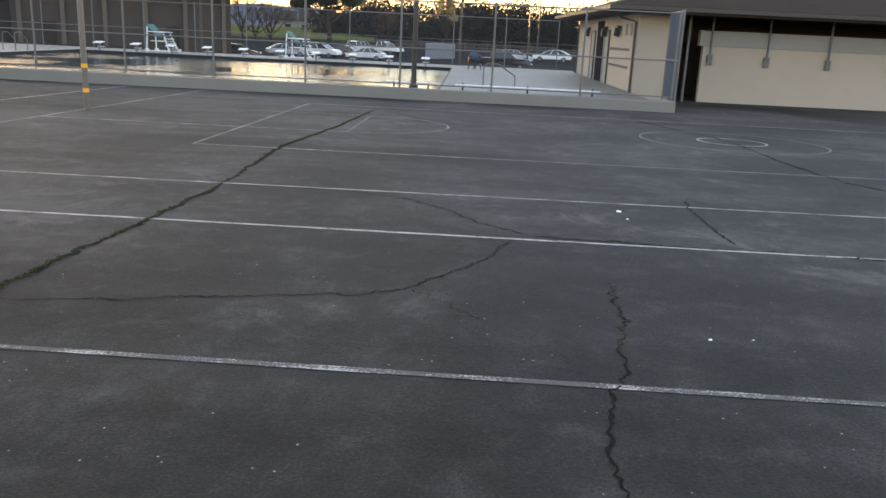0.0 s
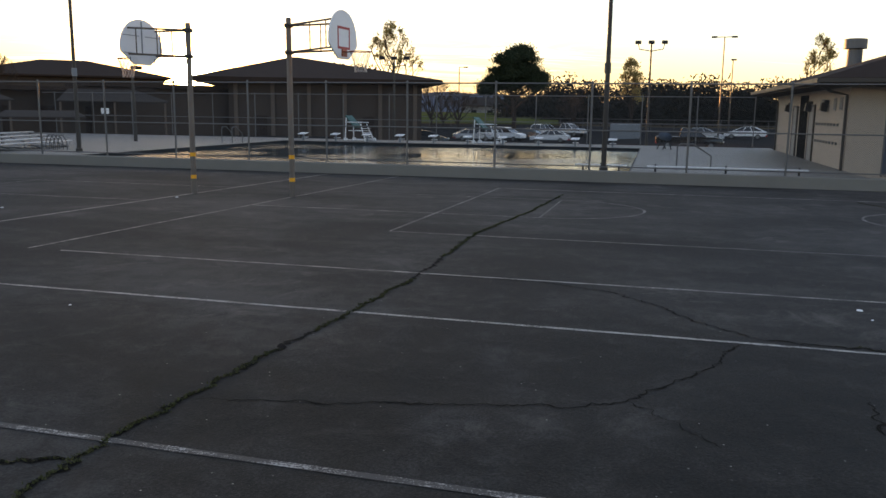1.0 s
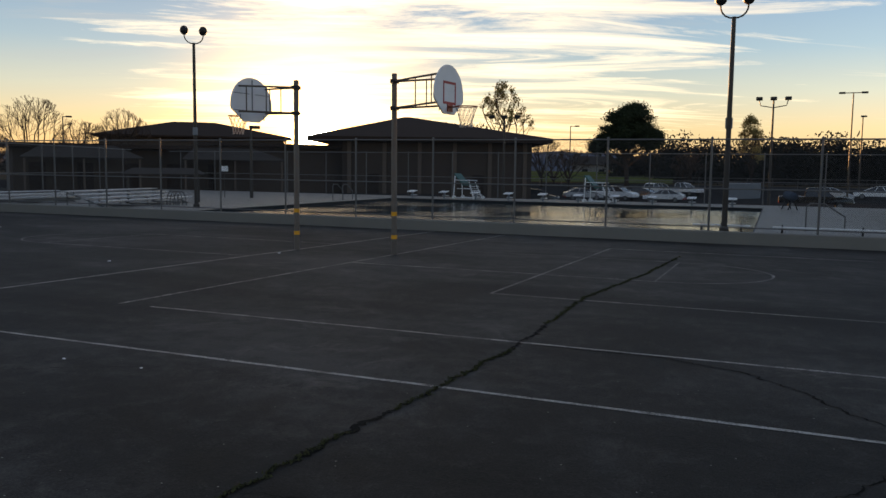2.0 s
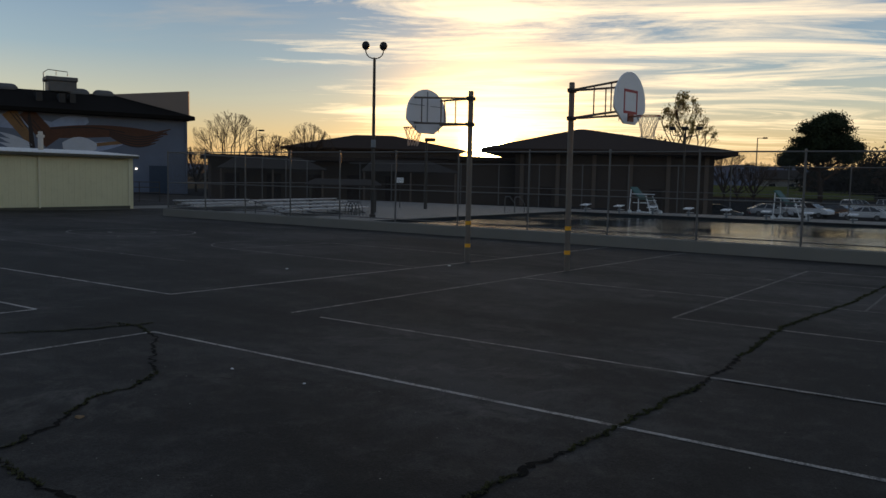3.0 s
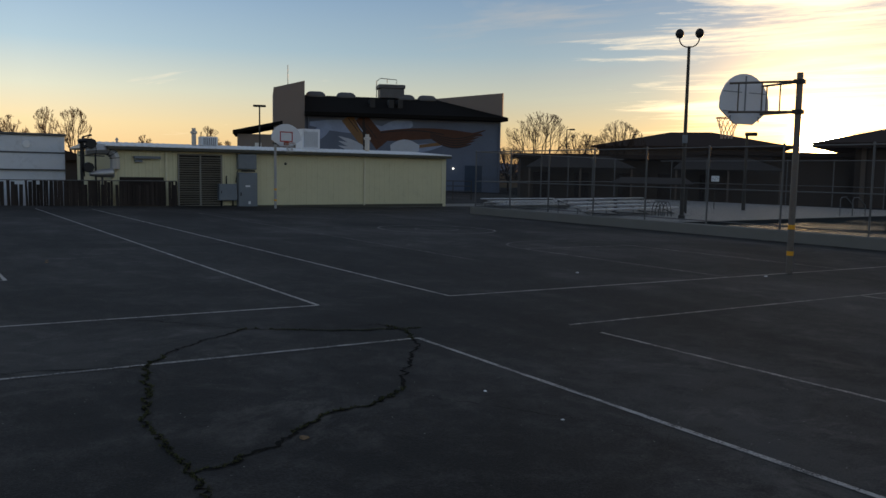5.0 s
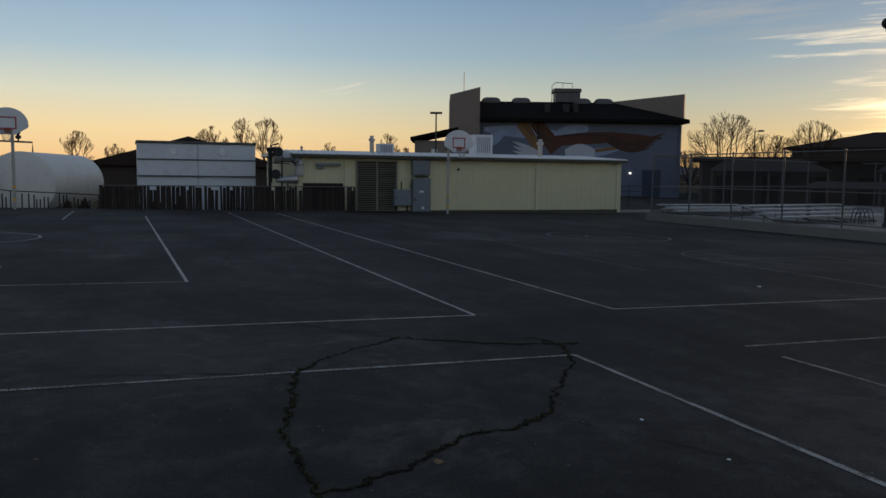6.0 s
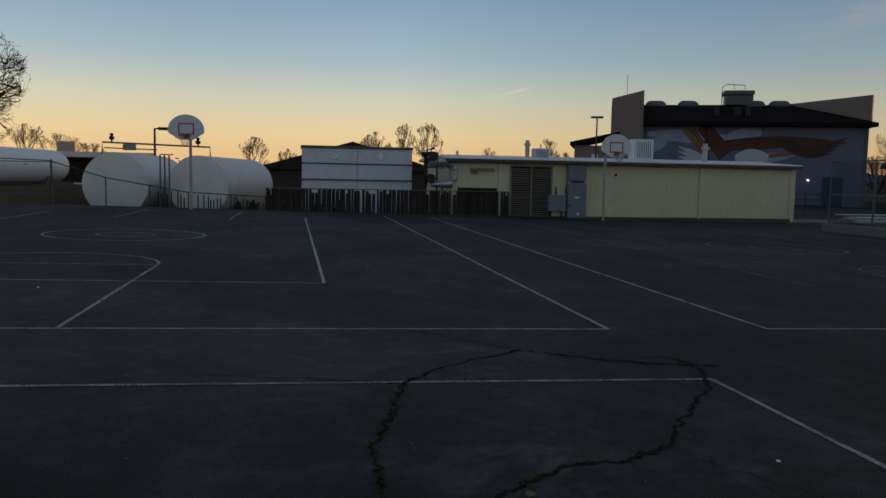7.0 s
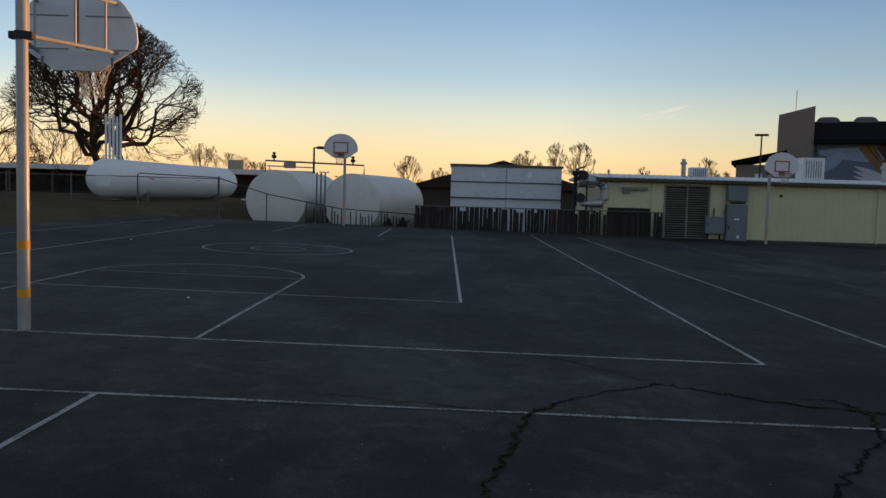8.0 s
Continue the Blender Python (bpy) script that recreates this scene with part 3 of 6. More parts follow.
# ---- fences ----
def chain_link(parent, length, z0, z1, spacing=0.06, r=0.0017):
    """Diamond wire mesh along local x."""
    h = z1 - z0
    verts, faces = [], []
    k = int((length + h) / spacing)
    for sgn in (1, -1):
        for i in range(k):
            s = i * spacing - h
            a, b = max(0.0, s), min(length, s + h)
            if b - a < 0.02:
                continue
            za, zb = z0 + (a - s), z0 + (b - s)
            if sgn < 0:
                a, b = length - a, length - b
            n = len(verts)
            for x, z in ((a, za), (b, zb)):
                verts += [(x, -r, z - r), (x, r, z - r), (x, 0.0, z + r * 1.4)]
            faces += [(n, n + 1, n + 4, n + 3), (n + 1, n + 2, n + 5, n + 4), (n + 2, n, n + 3, n + 5)]
    me = bpy.data.meshes.new("wire_mesh")
    me.from_pydata(verts, [], faces)
    me.materials.append(WIRE)
    ob = new("wire_mesh", me)
    ob.parent = parent
    return tagged(ob, "thin galvanised chain-link mesh", kind="stuff")


def fence(name, p0, p1, post_at, z0, z1, rails, label, post_r=0.032, mesh=True, mesh_spacing=0.06):
    """A chain-link fence from p0 to p1: posts at distances, rails at heights."""
    (xa, ya), (xb, yb) = p0, p1
    length = math.hypot(xb - xa, yb - ya)
    f = thing(name, label, "fence", at=pose(xa, ya, 0, 0, 0, math.degrees(math.atan2(yb - ya, xb - xa))))
    for d in post_at:
        bm = bmesh.new()
        tube(bm, [(d, 0, z0 - 0.25), (d, 0, z1 + 0.02)], post_r, 10)
        lathe(bm, [(0, post_r * 1.2), (0.03, post_r * 1.2), (0.06, 0.012)], (d, 0, z1 + 0.02), (d, 0, z1 + 0.1), 10)
        part("post", bm, GALV, f, smooth=True)
    for z, r in rails:
        bm = bmesh.new()
        tube(bm, [(0, 0.0, z), (length, 0.0, z)], r, 8)
        part("rail", bm, GALV, f, smooth=True)
    if mesh:
        chain_link(f, length, z0, z1, mesh_spacing)
    return f


FX = 18.12
bm = boxes(((FX - 0.16, -14.32, -0.6), (FX + 0.16, 24.2, 0.06)))
solo("kerb", bm, CONCRETE, "low weathered concrete kerb wall under the fence", "kerb", kind="structure", bevel=0.02)
YS = [-14.2, -11.43, -8.73, -5.92, -3.02, -0.19, 2.55, 5.34, 8.1, 10.84, 13.55, 16.2, 18.85, 21.4, 24.0]
fence("chain_link_fence", (FX, -14.2), (FX, 24.0), [y + 14.2 for y in YS], 0.06, 2.62, [(2.62, 0.022), (1.25, 0.02), (0.18, 0.018)], "tall galvanised chain-link fence on a concrete kerb")
fence("chain_link_fence", (18.2, 24.0), (33.0, 29.0), [2.9 * i for i in range(1, 6)], -0.05, 2.62, [(2.62, 0.022), (1.25, 0.02)], "tall chain-link fence behind the bleachers", mesh_spacing=0.09)
fence("chain_link_fence", (41.0, -13.0), (41.0, 33.0), [3.0 * i for i in range(0, 16)], -0.3, 2.7, [(2.7, 0.025), (1.2, 0.02)], "chain-link fence between pool deck and car park", mesh_spacing=0.12)

# ---- pool and deck ----
x0, x1, y0, y1 = POOL
solo("pool_deck", boxes(((18.3, -13.97, -0.6), (x0, 24.1, DECK_Z)), ((x1, -13.97, -0.6), (41.5, 34, DECK_Z)), ((x0, -13.97, -0.6), (x1, y0, DECK_Z)), ((x0, y1, -0.6), (x1, 24.1, DECK_Z)), ((26.0, 24.1, -0.6), (x1, 34, DECK_Z))), DECK, "pale concrete pool deck", "pavement", kind="structure")
solo("pool_basin", boxes(((x0, y0, -2.2), (x1, y1, -2.0)), ((x0 + 0.003, y0 + 0.003, -2.0), (x0 + 0.06, y1 - 0.003, -0.06)), ((x1 - 0.06, y0 + 0.003, -2.0), (x1 - 0.003, y1 - 0.003, -0.06)), ((x0 + 0.06, y0 + 0.003, -2.0), (x1 - 0.06, y0 + 0.06, -0.06)), ((x0 + 0.06, y1 - 0.06, -2.0), (x1 - 0.06, y1 - 0.003, -0.06))), TILE_DARK, "dark tiled pool wall above the water line", "pool", kind="structure")
bm = bmesh.new()
bm.faces.new([bm.verts.new(p) for p in ((x0 + 0.06, y0 + 0.06, WATER_Z), (x1 - 0.06, y0 + 0.06, WATER_Z), (x1 - 0.06, y1 - 0.06, WATER_Z), (x0 + 0.06, y1 - 0.06, WATER_Z))])
solo("pool_water", bm, WATER, "still pool water mirroring the evening sky", "water", kind="structure")


# ---- basketball hoops ----
def fan_outline(w=1.40, h=1.0, n=14):
    """A fan-shaped board: straight lower corners, round top; origin at the bottom middle."""
    pts = [(-0.26, 0.0), (0.26, 0.0), (w / 2 - 0.02, 0.27), (w / 2, 0.34)]
    pts += [(w / 2 * math.cos(a), 0.38 + (h - 0.38) * math.sin(a)) for a in (math.pi * i / n for i in range(1, n))]
    return pts + [(-w / 2, 0.34), (-w / 2 + 0.02, 0.27)]


def hoop(label, at, pole_h=3.72, reach=1.25, board_z=2.83, tape=True, steel=POLE_STEEL):
    """Pole at the origin, board out along local +y, rim beyond it."""
    t = thing("basketball_hoop", label, "basketball hoop", "basketball hoops", at=at)
    bm = bmesh.new()
    lathe(bm, [(0, 0.062), (pole_h + 0.3 - 0.02, 0.057), (pole_h + 0.3, 0.05)], (0, 0, -0.3), (0, 0, pole_h), 18)
    pole = part("pole", bm, steel, t, smooth=True)
    if tape:
        for z in (0.34, 0.84):
            bm = bmesh.new()
            lathe(bm, [(0, 0.0635), (0.085, 0.0635)], (0, 0, z), (0, 0, z + 0.1), 18)
            part("tape_band", bm, TAPE, pole, "orange reflective tape band", smooth=True)
    o = fan_outline()
    bm = bmesh.new()
    prism(bm, [(x, reach, board_z + z) for x, z in o], (0, 0.035, 0))
    board = part("backboard", bm, BOARD, t, "white fan-shaped steel backboard", bevel=0.006)
    bm = boxes(*[((a, reach - 0.006, board_z + b), (c, reach - 0.0005, board_z + d)) for a, b, c, d in ((-0.62, 0.62, -0.1, 0.635), (0.1, 0.62, 0.62, 0.635), (-0.6, 0.24, -0.1, 0.255), (0.1, 0.24, 0.6, 0.255), (-0.02, 0.26, 0.02, 0.95), (-0.42, 0.05, -0.39, 0.16), (0.39, 0.05, 0.42, 0.16))])
    part("stiffener", bm, GREYBOX, board)
    f = reach + 0.0355
    bm = boxes(*[((a, f, board_z + b), (c, f + 0.004, board_z + d)) for a, b, c, d in ((-0.305, 0.20, -0.255, 0.66), (0.255, 0.20, 0.305, 0.66), (-0.255, 0.61, 0.255, 0.66), (-0.255, 0.20, 0.255, 0.25))])
    part("target_square", bm, RED, board, "faded red target rectangle")
    zr = board_z + 0.15
    arm_top, arm_low = board_z + 0.78, board_z + 0.22
    for zt, za in ((pole_h - 0.16, arm_top), (pole_h - 0.72, arm_low)):
        for s in (-1, 1):
            bm = rods((((s * 0.05, 0.02, zt), (s * 0.46, reach - 0.01, za)), 0.022))
            part("arm", bm, steel, t, smooth=True)
        bm = bmesh.new()
        lathe(bm, [(0, 0.075), (0.085, 0.075)], (0, 0, zt - 0.045), (0, 0, zt + 0.06), 14)
        box(bm, (-0.12, -0.04, zt - 0.04), (0.12, 0.05, zt + 0.035))
        part("clamp", bm, BLACKIRON, t, bevel=0.004)
    for k in (0.5, 0.86):
        for s in (-1, 1):
            xx, yy = s * (0.05 + 0.41 * k), 0.02 + (reach - 0.03) * k
            bm = rods((((xx, yy, lerp(pole_h - 0.72, arm_low, k)), (xx, yy, lerp(pole_h - 0.16, arm_top, k))), 0.014))
            part("brace", bm, steel, t, smooth=True)
    c = Vector((0, f + 0.15 + 0.229, zr))
    bm = bmesh.new()
    tube(bm, [c + Vector((0.229 * math.cos(a), 0.229 * math.sin(a), 0)) for a in (2 * math.pi * i / 24 for i in range(25))], 0.011, 6, caps=False)
    box(bm, (-0.12, f, zr - 0.1), (0.12, f + 0.02, zr + 0.05))
    box(bm, (-0.10, f + 0.02, zr - 0.012), (0.10, f + 0.16, zr + 0.004))
    rim = part("rim", bm, RIM, t, "rust-red steel rim", smooth=True)
    bm = bmesh.new()
    for i in range(12):
        for sg in (1, -1):
            pts = []
            for j in range(7):
                q = j / 6
                r = 0.225 - 0.10 * math.sin(q * 1.7) + 0.02 * random.uniform(-1, 1) * q
                a = 2 * math.pi * (i + sg * q * 2.0) / 12
                pts.append(c + Vector((r * math.cos(a), r * math.sin(a), -0.42 * q)))
            tube(bm, pts, 0.0045, 4)
    part("net", bm, NET, rim, "frayed pale cord net")
    return t


hoop("basketball hoop with white fan board on a weathered pole", pose(-7.635, 2.33, court_z(-7.7), 0, 0, 1))
hoop("basketball hoop seen before the low sun, white fan board", pose(9.74, 2.29, court_z(9.74), 0, 0, -5), 3.76, board_z=2.86, steel=POLE_RUST_BACKLIT)
hoop("basketball hoop beside the pool fence, white fan board", pose(9.86, -0.08, court_z(9.86), 0, 0.6, 177), 3.84, board_z=2.97, steel=POLE_RUST_BACKLIT)
hoop("white fan-board hoop before the pale yellow building", pose(10.1, 28.7, court_z(10.1), 0, 0, 180))
hoop("white fan-board hoop before the storage tanks", pose(-7.95, 28.7, court_z(-7.95), 0, 0, 180))


# ---- pool lamp posts ----
def lamp_post(label, x, y, h, heads, turn, r=0.085):
    t = thing("lamp_post", label, "lamp post", at=pose(x, y, DECK_Z, 0, 0, turn))
    bm = bmesh.new()
    lathe(bm, [(0, r * 1.6), (0.15, r * 1.6), (0.18, r), (h, r * 0.7)], (0, 0, 0), (0, 0, h), 12)
    part("pole", bm, BRONZE, t, smooth=True)
    part("control_box", boxes(((-0.1, -0.16, 3.0), (0.1, -r * 0.6, 3.32))), GREYBOX, t, bevel=0.015)
    bm = bmesh.new()
    for s in (-1, 1):
        pts = [(0, 0, h - 0.03)] + [(s * (0.05 + 0.32 * math.sin(a)), 0, h - 0.03 + 0.32 * (1 - math.cos(a))) for a in (0.2, 0.6, 1.0, 1.35, 1.57)]
        tube(bm, pts, 0.024, 8)
        tube(bm, [pts[-1], (s * 0.37, 0, h + 0.42)], 0.024, 8)
    part("arm", bm, BRONZE, t, smooth=True)
    for s in (-1, 1):
        bm = bmesh.new()
        lathe(bm, [(0, 0.07), (0.06, 0.15), (0.2, 0.17), (0.36, 0.15), (0.42, 0.05)], (s * 0.37, -0.2, h + 0.52), (s * 0.37, 0.2, h + 0.46), 12)
        part("lamp_head", bm, BLACKIRON, t, "dark floodlight head", smooth=True)
    return t


lamp_post("dark pole with two floodlights on curved arms beside the pool", 21.5, 14.7, 6.75, 2, -50)
lamp_post("dark pole with two floodlights on curved arms by the fence", 18.85, -6.3, 6.12, 2, 95)


# ---- pale yellow metal building ----
def yellow_building():
    xa, xb, y, zt, zb = 3.45, 20.9, 31.0, 2.42, -0.45
    b = thing("metal_building", "long low pale yellow metal building with a ribbed white roof", "building")
    bm = bmesh.new()
    # ribbed front wall: trapezoid ribs
    pts, x = [], xa
    while x < xb - 0.01:
        pts += [(x, y), (x + 0.22, y), (x + 0.245, y - 0.010), (x + 0.275, y - 0.010)]
        x += 0.30
    pts += [(xb, y), (xb, y + 8.5), (xa, y + 8.5)]
    prism(bm, [(px, py, zb) for px, py in pts], (0, 0, zt - zb))
    part("wall", bm, YELLOW, b, "pale yellow ribbed metal siding")
    bm = bmesh.new()
    n = int((xb - xa + 0.7) / 0.1)
    rows = []
    for i in range(n + 1):
        px = xa - 0.3 + i * 0.1
        h = 0.035 if i % 3 == 0 else 0.0
        rows.append([bm.verts.new((px, y - 0.42, zt + 0.14 + h)), bm.verts.new((px, y + 4.2, zt + 0.40 + h)), bm.verts.new((px, y + 8.8, zt + 0.14 + h)), bm.verts.new((px, y + 8.8, zt + 0.12)), bm.verts.new((px, y - 0.42, zt + 0.12))])
    for r, q in zip(rows, rows[1:]):
        for i in range(5):
            bm.faces.new((r[i], q[i], q[(i + 1) % 5], r[(i + 1) % 5]))
    bm.faces.new(rows[0])
    bm.faces.new(rows[-1][::-1])
    part("roof", bm, ROOF_WHITE, b, "ribbed weathered white metal roof")
    part("gutter", boxes(((xa - 0.25, y - 0.40, zt - 0.02), (xb + 0.33, y - 0.24, zt + 0.115)), ((xa - 0.25, y - 0.24, zt + 0.06), (xb + 0.33, y + 8.7, zt + 0.115))), ROOF_EDGE, b, "dark gutter along the eaves", bevel=0.01)
    for px in (15.9, 5.72):
        bm = bmesh.new()
        box(bm, (px, y - 0.075, -0.15), (px + 0.09, y - 0.025, zt))
        part("downpipe", bm, YELLOW_TRIM, b, bevel=0.008)
    part("corner_trim", boxes(((xb - 0.07, y - 0.045, zb), (xb + 0.03, y + 0.06, zt))), YELLOW_TRIM, b)
    # louvred doors
    lv = part("louvre_door", boxes(((6.28, y - 0.07, -0.16), (6.36, y - 0.0235, 2.30)), ((8.28, y - 0.07, -0.16), (8.36, y - 0.0235, 2.30)), ((6.36, y - 0.07, 2.22), (8.28, y - 0.0235, 2.30)), ((7.28, y - 0.075, -0.16), (7.36, y - 0.0235, 2.22))), LOUVRE, b, "double door of weathered grey slats")
    # Black sheets on the solid wall give the slats a painted unlit depth.
    part("void_shade", boxes(((6.36, y - 0.029, -0.16), (7.28, y - 0.0235, 2.22)), ((7.36, y - 0.029, -0.16), (8.28, y - 0.0235, 2.22))), DARK, lv)
    slat = bmesh.new()
    prism(slat, [(0, 0, 0), (0, -0.008, 0.0), (0, -0.055, 0.062), (0, -0.047, 0.066)], (0.9, 0, 0))
    me = finish("slat", slat, LOUVRE)
    for x in (6.37, 7.37):
        for i in range(22):
            s = new("slat", me)
            s.parent = lv
            s.matrix_basis = pose(x, y - 0.03, -0.12 + i * 0.105)
    # low door behind the wood fence
    d = part("side_door", boxes(((3.75, y - 0.06, -0.2), (5.65, y - 0.024, 1.2))), WOOD, b, "brown side door")
    part("wall_lamp", boxes(((4.35, y - 0.22, 2.02), (5.5, y - 0.024, 2.14)), ((4.4, y - 0.14, 1.86), (4.72, y - 0.024, 1.98))), GREYBOX, b, "long grey lamp housing", bevel=0.01)
    bm = bmesh.new()
    lathe(bm, [(0, 0.07), (0.05, 0.06), (0.09, 0.02)], (11.55, y - 0.02, 1.93), (11.55, y - 0.2, 1.93), 10)
    part("wall_spout", bm, BLACKIRON, b)
    part("base_trim", boxes(((8.4, y - 0.05, -0.45), (20.9, y - 0.0245, -0.10))), ROOF_EDGE, b)


yellow_building()


def cabinet(label, x0, x1, z0, z1, y, depth, slots):
    c = thing("electrical_cabinet", label, "electrical cabinet", "cabinets on the yellow wall", at=pose(x0, y, z0))
    w, h = x1 - x0, z1 - z0
    part("body", boxes(((0, -depth, 0), (w, -0.024, h))), GREYBOX, c, bevel=0.012)
    door = part("door", boxes(((0.04, -depth - 0.02, 0.04), (w - 0.04, -depth - 0.001, h - 0.04))), GREYBOX, c, bevel=0.006)
    for a, b, p, q, m in slots:
        part("plate", boxes(((a * w, -depth - 0.028, b * h), (p * w, -depth - 0.0205, q * h))), m, door)


cabinet("tall grey enamel electrical cabinet", 9.05, 9.98, -0.16, 1.47, 31.0, 0.35, [(0.35, 0.58, 0.6, 0.63, WHITEPAINT), (0.5, 0.08, 0.62, 0.16, WHITEPAINT), (0.08, 0.32, 0.14, 0.42, BLACKIRON)])
cabinet("grey meter box under the eaves", 9.06, 9.97, 1.62, 2.36, 31.0, 0.28, [(0.15, -0.14, 0.9, -0.05, BLACKIRON)])
cabinet("small grey junction cabinet beside the louvred door", 8.12, 9.0, 0.14, 0.92, 31.0, 0.3, [(0.1, 0.45, 0.14, 0.6, BLACKIRON)])
cd = thing("conduit", "black pipes between the grey cabinets", "conduit")
for a, c, r in (((8.55, 30.93, 0.9), (8.55, 30.93, 1.3), 0.03), ((9.0, 30.93, 1.0), (9.1, 30.93, 1.55), 0.02), ((8.3, 30.9, -0.2), (8.3, 30.9, 0.15), 0.04), ((8.85, 30.9, -0.2), (8.85, 30.9, 0.15), 0.04)):
    part("pipe", rods(((a, c), r)), BLACKIRON, cd, smooth=True)


def roof_vent(x, y, z, r, h, label):
    bm = bmesh.new()
    lathe(bm, [(0, r), (h * 0.72, r), (h * 0.74, r * 1.5), (h * 0.84, r * 1.5), (h * 0.86, r * 0.9), (h, r * 0.9)], (x, y, z), (x, y, z + h), 12)
    return solo("roof_vent", bm, DUCT, label, "roof vent", smooth=True)


roof_vent(17.2, 33.0, 2.55, 0.13, 1.1, "bright metal flue on the ribbed roof")
roof_vent(7.8, 33.5, 2.6, 0.11, 1.0, "slim metal flue on the ribbed roof")
roof_vent(4.2, 33.5, 2.55, 0.05, 0.45, "thin vent pipe on the ribbed roof")


def roof_unit(label, x, y, z, sx, sy, sz, grille=True):
    c = thing("roof_unit", label, "air unit", at=pose(x, y, z))
    part("body", boxes(((0, 0, 0.08), (sx, sy, sz)), ((0.05, 0.05, -0.1), (sx - 0.05, sy - 0.05, 0.08))), BOXWHITE, c, bevel=0.02)
    if grille:
        bm = bmesh.new()
        for i in range(7):
            box(bm, (sx * (0.12 + i * 0.115), -0.02, sz * 0.2), (sx * (0.12 + i * 0.115) + 0.03, -0.001, sz * 0.88))
        part("grille", bm, SEAM, c)
    return c


roof_unit("white boxed cooler with upright ribs on the roof", 13.35, 33.0, 2.60, 1.0, 0.9, 1.2)
roof_unit("small pale air unit on the roof", 8.1, 33.2, 2.70, 0.8, 0.6, 0.5)


# ---- gymnasium with a painted wall ----
def gym():
    # local x runs along the front wall, local y goes back
    g = thing("gymnasium", "large gymnasium with blue-grey painted wall and dark sloping roof", "building", at=pose(25.5, 67.2, 0, 0, 0, -21.2))
    L, T, D, E = 22.6, 2.9, 20.0, 7.2
    part("wall", boxes(((T, 0, -0.5), (L, D, E - 0.36))), GYM_GREY, g, "blue-grey painted front wall")
    bm = bmesh.new()
    prism(bm, [(0, -0.6, -0.5), (T, -0.6, -0.5), (T, -0.6, 10.1), (0, -0.6, 9.35)], (0, 9, 0))
    part("tower", bm, GYM_BROWN, g, "brown stucco end tower with a slanted top")
    bm = bmesh.new()
    prism(bm, [(L - 6.4, 5.4, 7.0), (L + 0.25, 0.35, E - 0.3), (L + 0.25, 0.35, 9.75), (L - 6.4, 5.4, 9.3)], (0.2, 0.4, 0))
    part("end_parapet", bm, GYM_BROWN, g, "slanted brown end wall above the roof")
    bm = bmesh.new()
    a = [(T, -0.9), (L + 0.5, -0.9), (L - 4.8, 5.0), (T, 5.0)]
    lo = [bm.verts.new((x, y, E)) for x, y in (a[0], a[1])] + [bm.verts.new((L + 0.5, D, E)), bm.verts.new((T, D, E))]
    lo2 = [bm.verts.new((x, y, E - 0.35)) for x, y in (a[0], a[1])] + [bm.verts.new((L + 0.5, D, E - 0.35)), bm.verts.new((T, D, E - 0.35))]
    hi = [bm.verts.new((T, 5.0, 9.25)), bm.verts.new((L - 5.8, 5.0, 9.25)), bm.verts.new((L - 5.8, D - 3, 9.25)), bm.verts.new((T, D - 3, 9.25))]
    for i in range(4):
        j = (i + 1) % 4
        bm.faces.new((lo[i], lo[j], hi[j], hi[i]))
        bm.faces.new((lo2[i], lo2[j], lo[j], lo[i]))
    bm.faces.new(hi)
    bm.faces.new(lo2[::-1])
    part("roof", bm, GYM_ROOF, g, "dark sloping roof")
    for x in (T + 1.3, T + 4.4, T + 10.6, T + 12.9):
        bm = bmesh.new()
        lathe(bm, [(0, 0.18), (0.22, 0.40), (0.5, 0.47), (1.45, 0.47), (1.73, 0.40), (1.95, 0.18)], (x - 0.9, 4.9, 9.18), (x + 1.05, 4.9, 9.18), 16)
        part("roof_dome", bm, SEAM, g, "dark domed skylight", smooth=True)
    u = part("roof_unit", boxes(((10.9, 4.5, 9.2), (13.4, 6.6, 10.2)), ((10.7, 4.4, 10.2), (13.5, 6.7, 10.6))), SEAM, g, "grey air unit on the roof", bevel=0.05)
    part("rail", rods((((10.5, 4.6, 9.2), (10.5, 4.6, 10.9), (10.9, 4.6, 11.2), (12.6, 4.6, 11.1), (12.6, 4.6, 10.7)), 0.04), (((10.5, 4.6, 10.2), (10.9, 4.6, 10.2)), 0.04), (((11.6, 4.6, 10.7), (11.6, 4.6, 11.15)), 0.03)), GALV, u)
    part("antenna", rods((((1.4, 2.0, 9.5), (1.4, 2.0, 11.8)), 0.03)), BLACKIRON, g)
    for x in (T + 6.5, T + 8.4, T + 9.3):
        part("duct", boxes(((x, 1.2, 7.9), (x + 0.5, 2.6, 8.75))), BLACKIRON, g)
    # door and lamp
    d = part("door", boxes(((18.9, -0.06, -0.3), (20.7, -0.002, 2.35))), SLATBLUE, g, "dark blue-grey double door")
    part("door_frame", boxes(((18.78, -0.05, -0.3), (18.9, -0.002, 2.47)), ((20.7, -0.05, -0.3), (20.82, -0.002, 2.47)), ((18.9, -0.05, 2.35), (20.7, -0.002, 2.47))), GYM_GREY, d)
    part("wall_light", boxes(((17.62, -0.12, 1.97), (17.78, -0.002, 2.07))), LAMP_ON, g, "small lit wall light")
    for x in (T + 0.35, L - 0.2):
        part("downpipe", rods((((x, -0.1, 0), (x, -0.1, E - 0.4)), 0.06)), GYM_GREY, g)

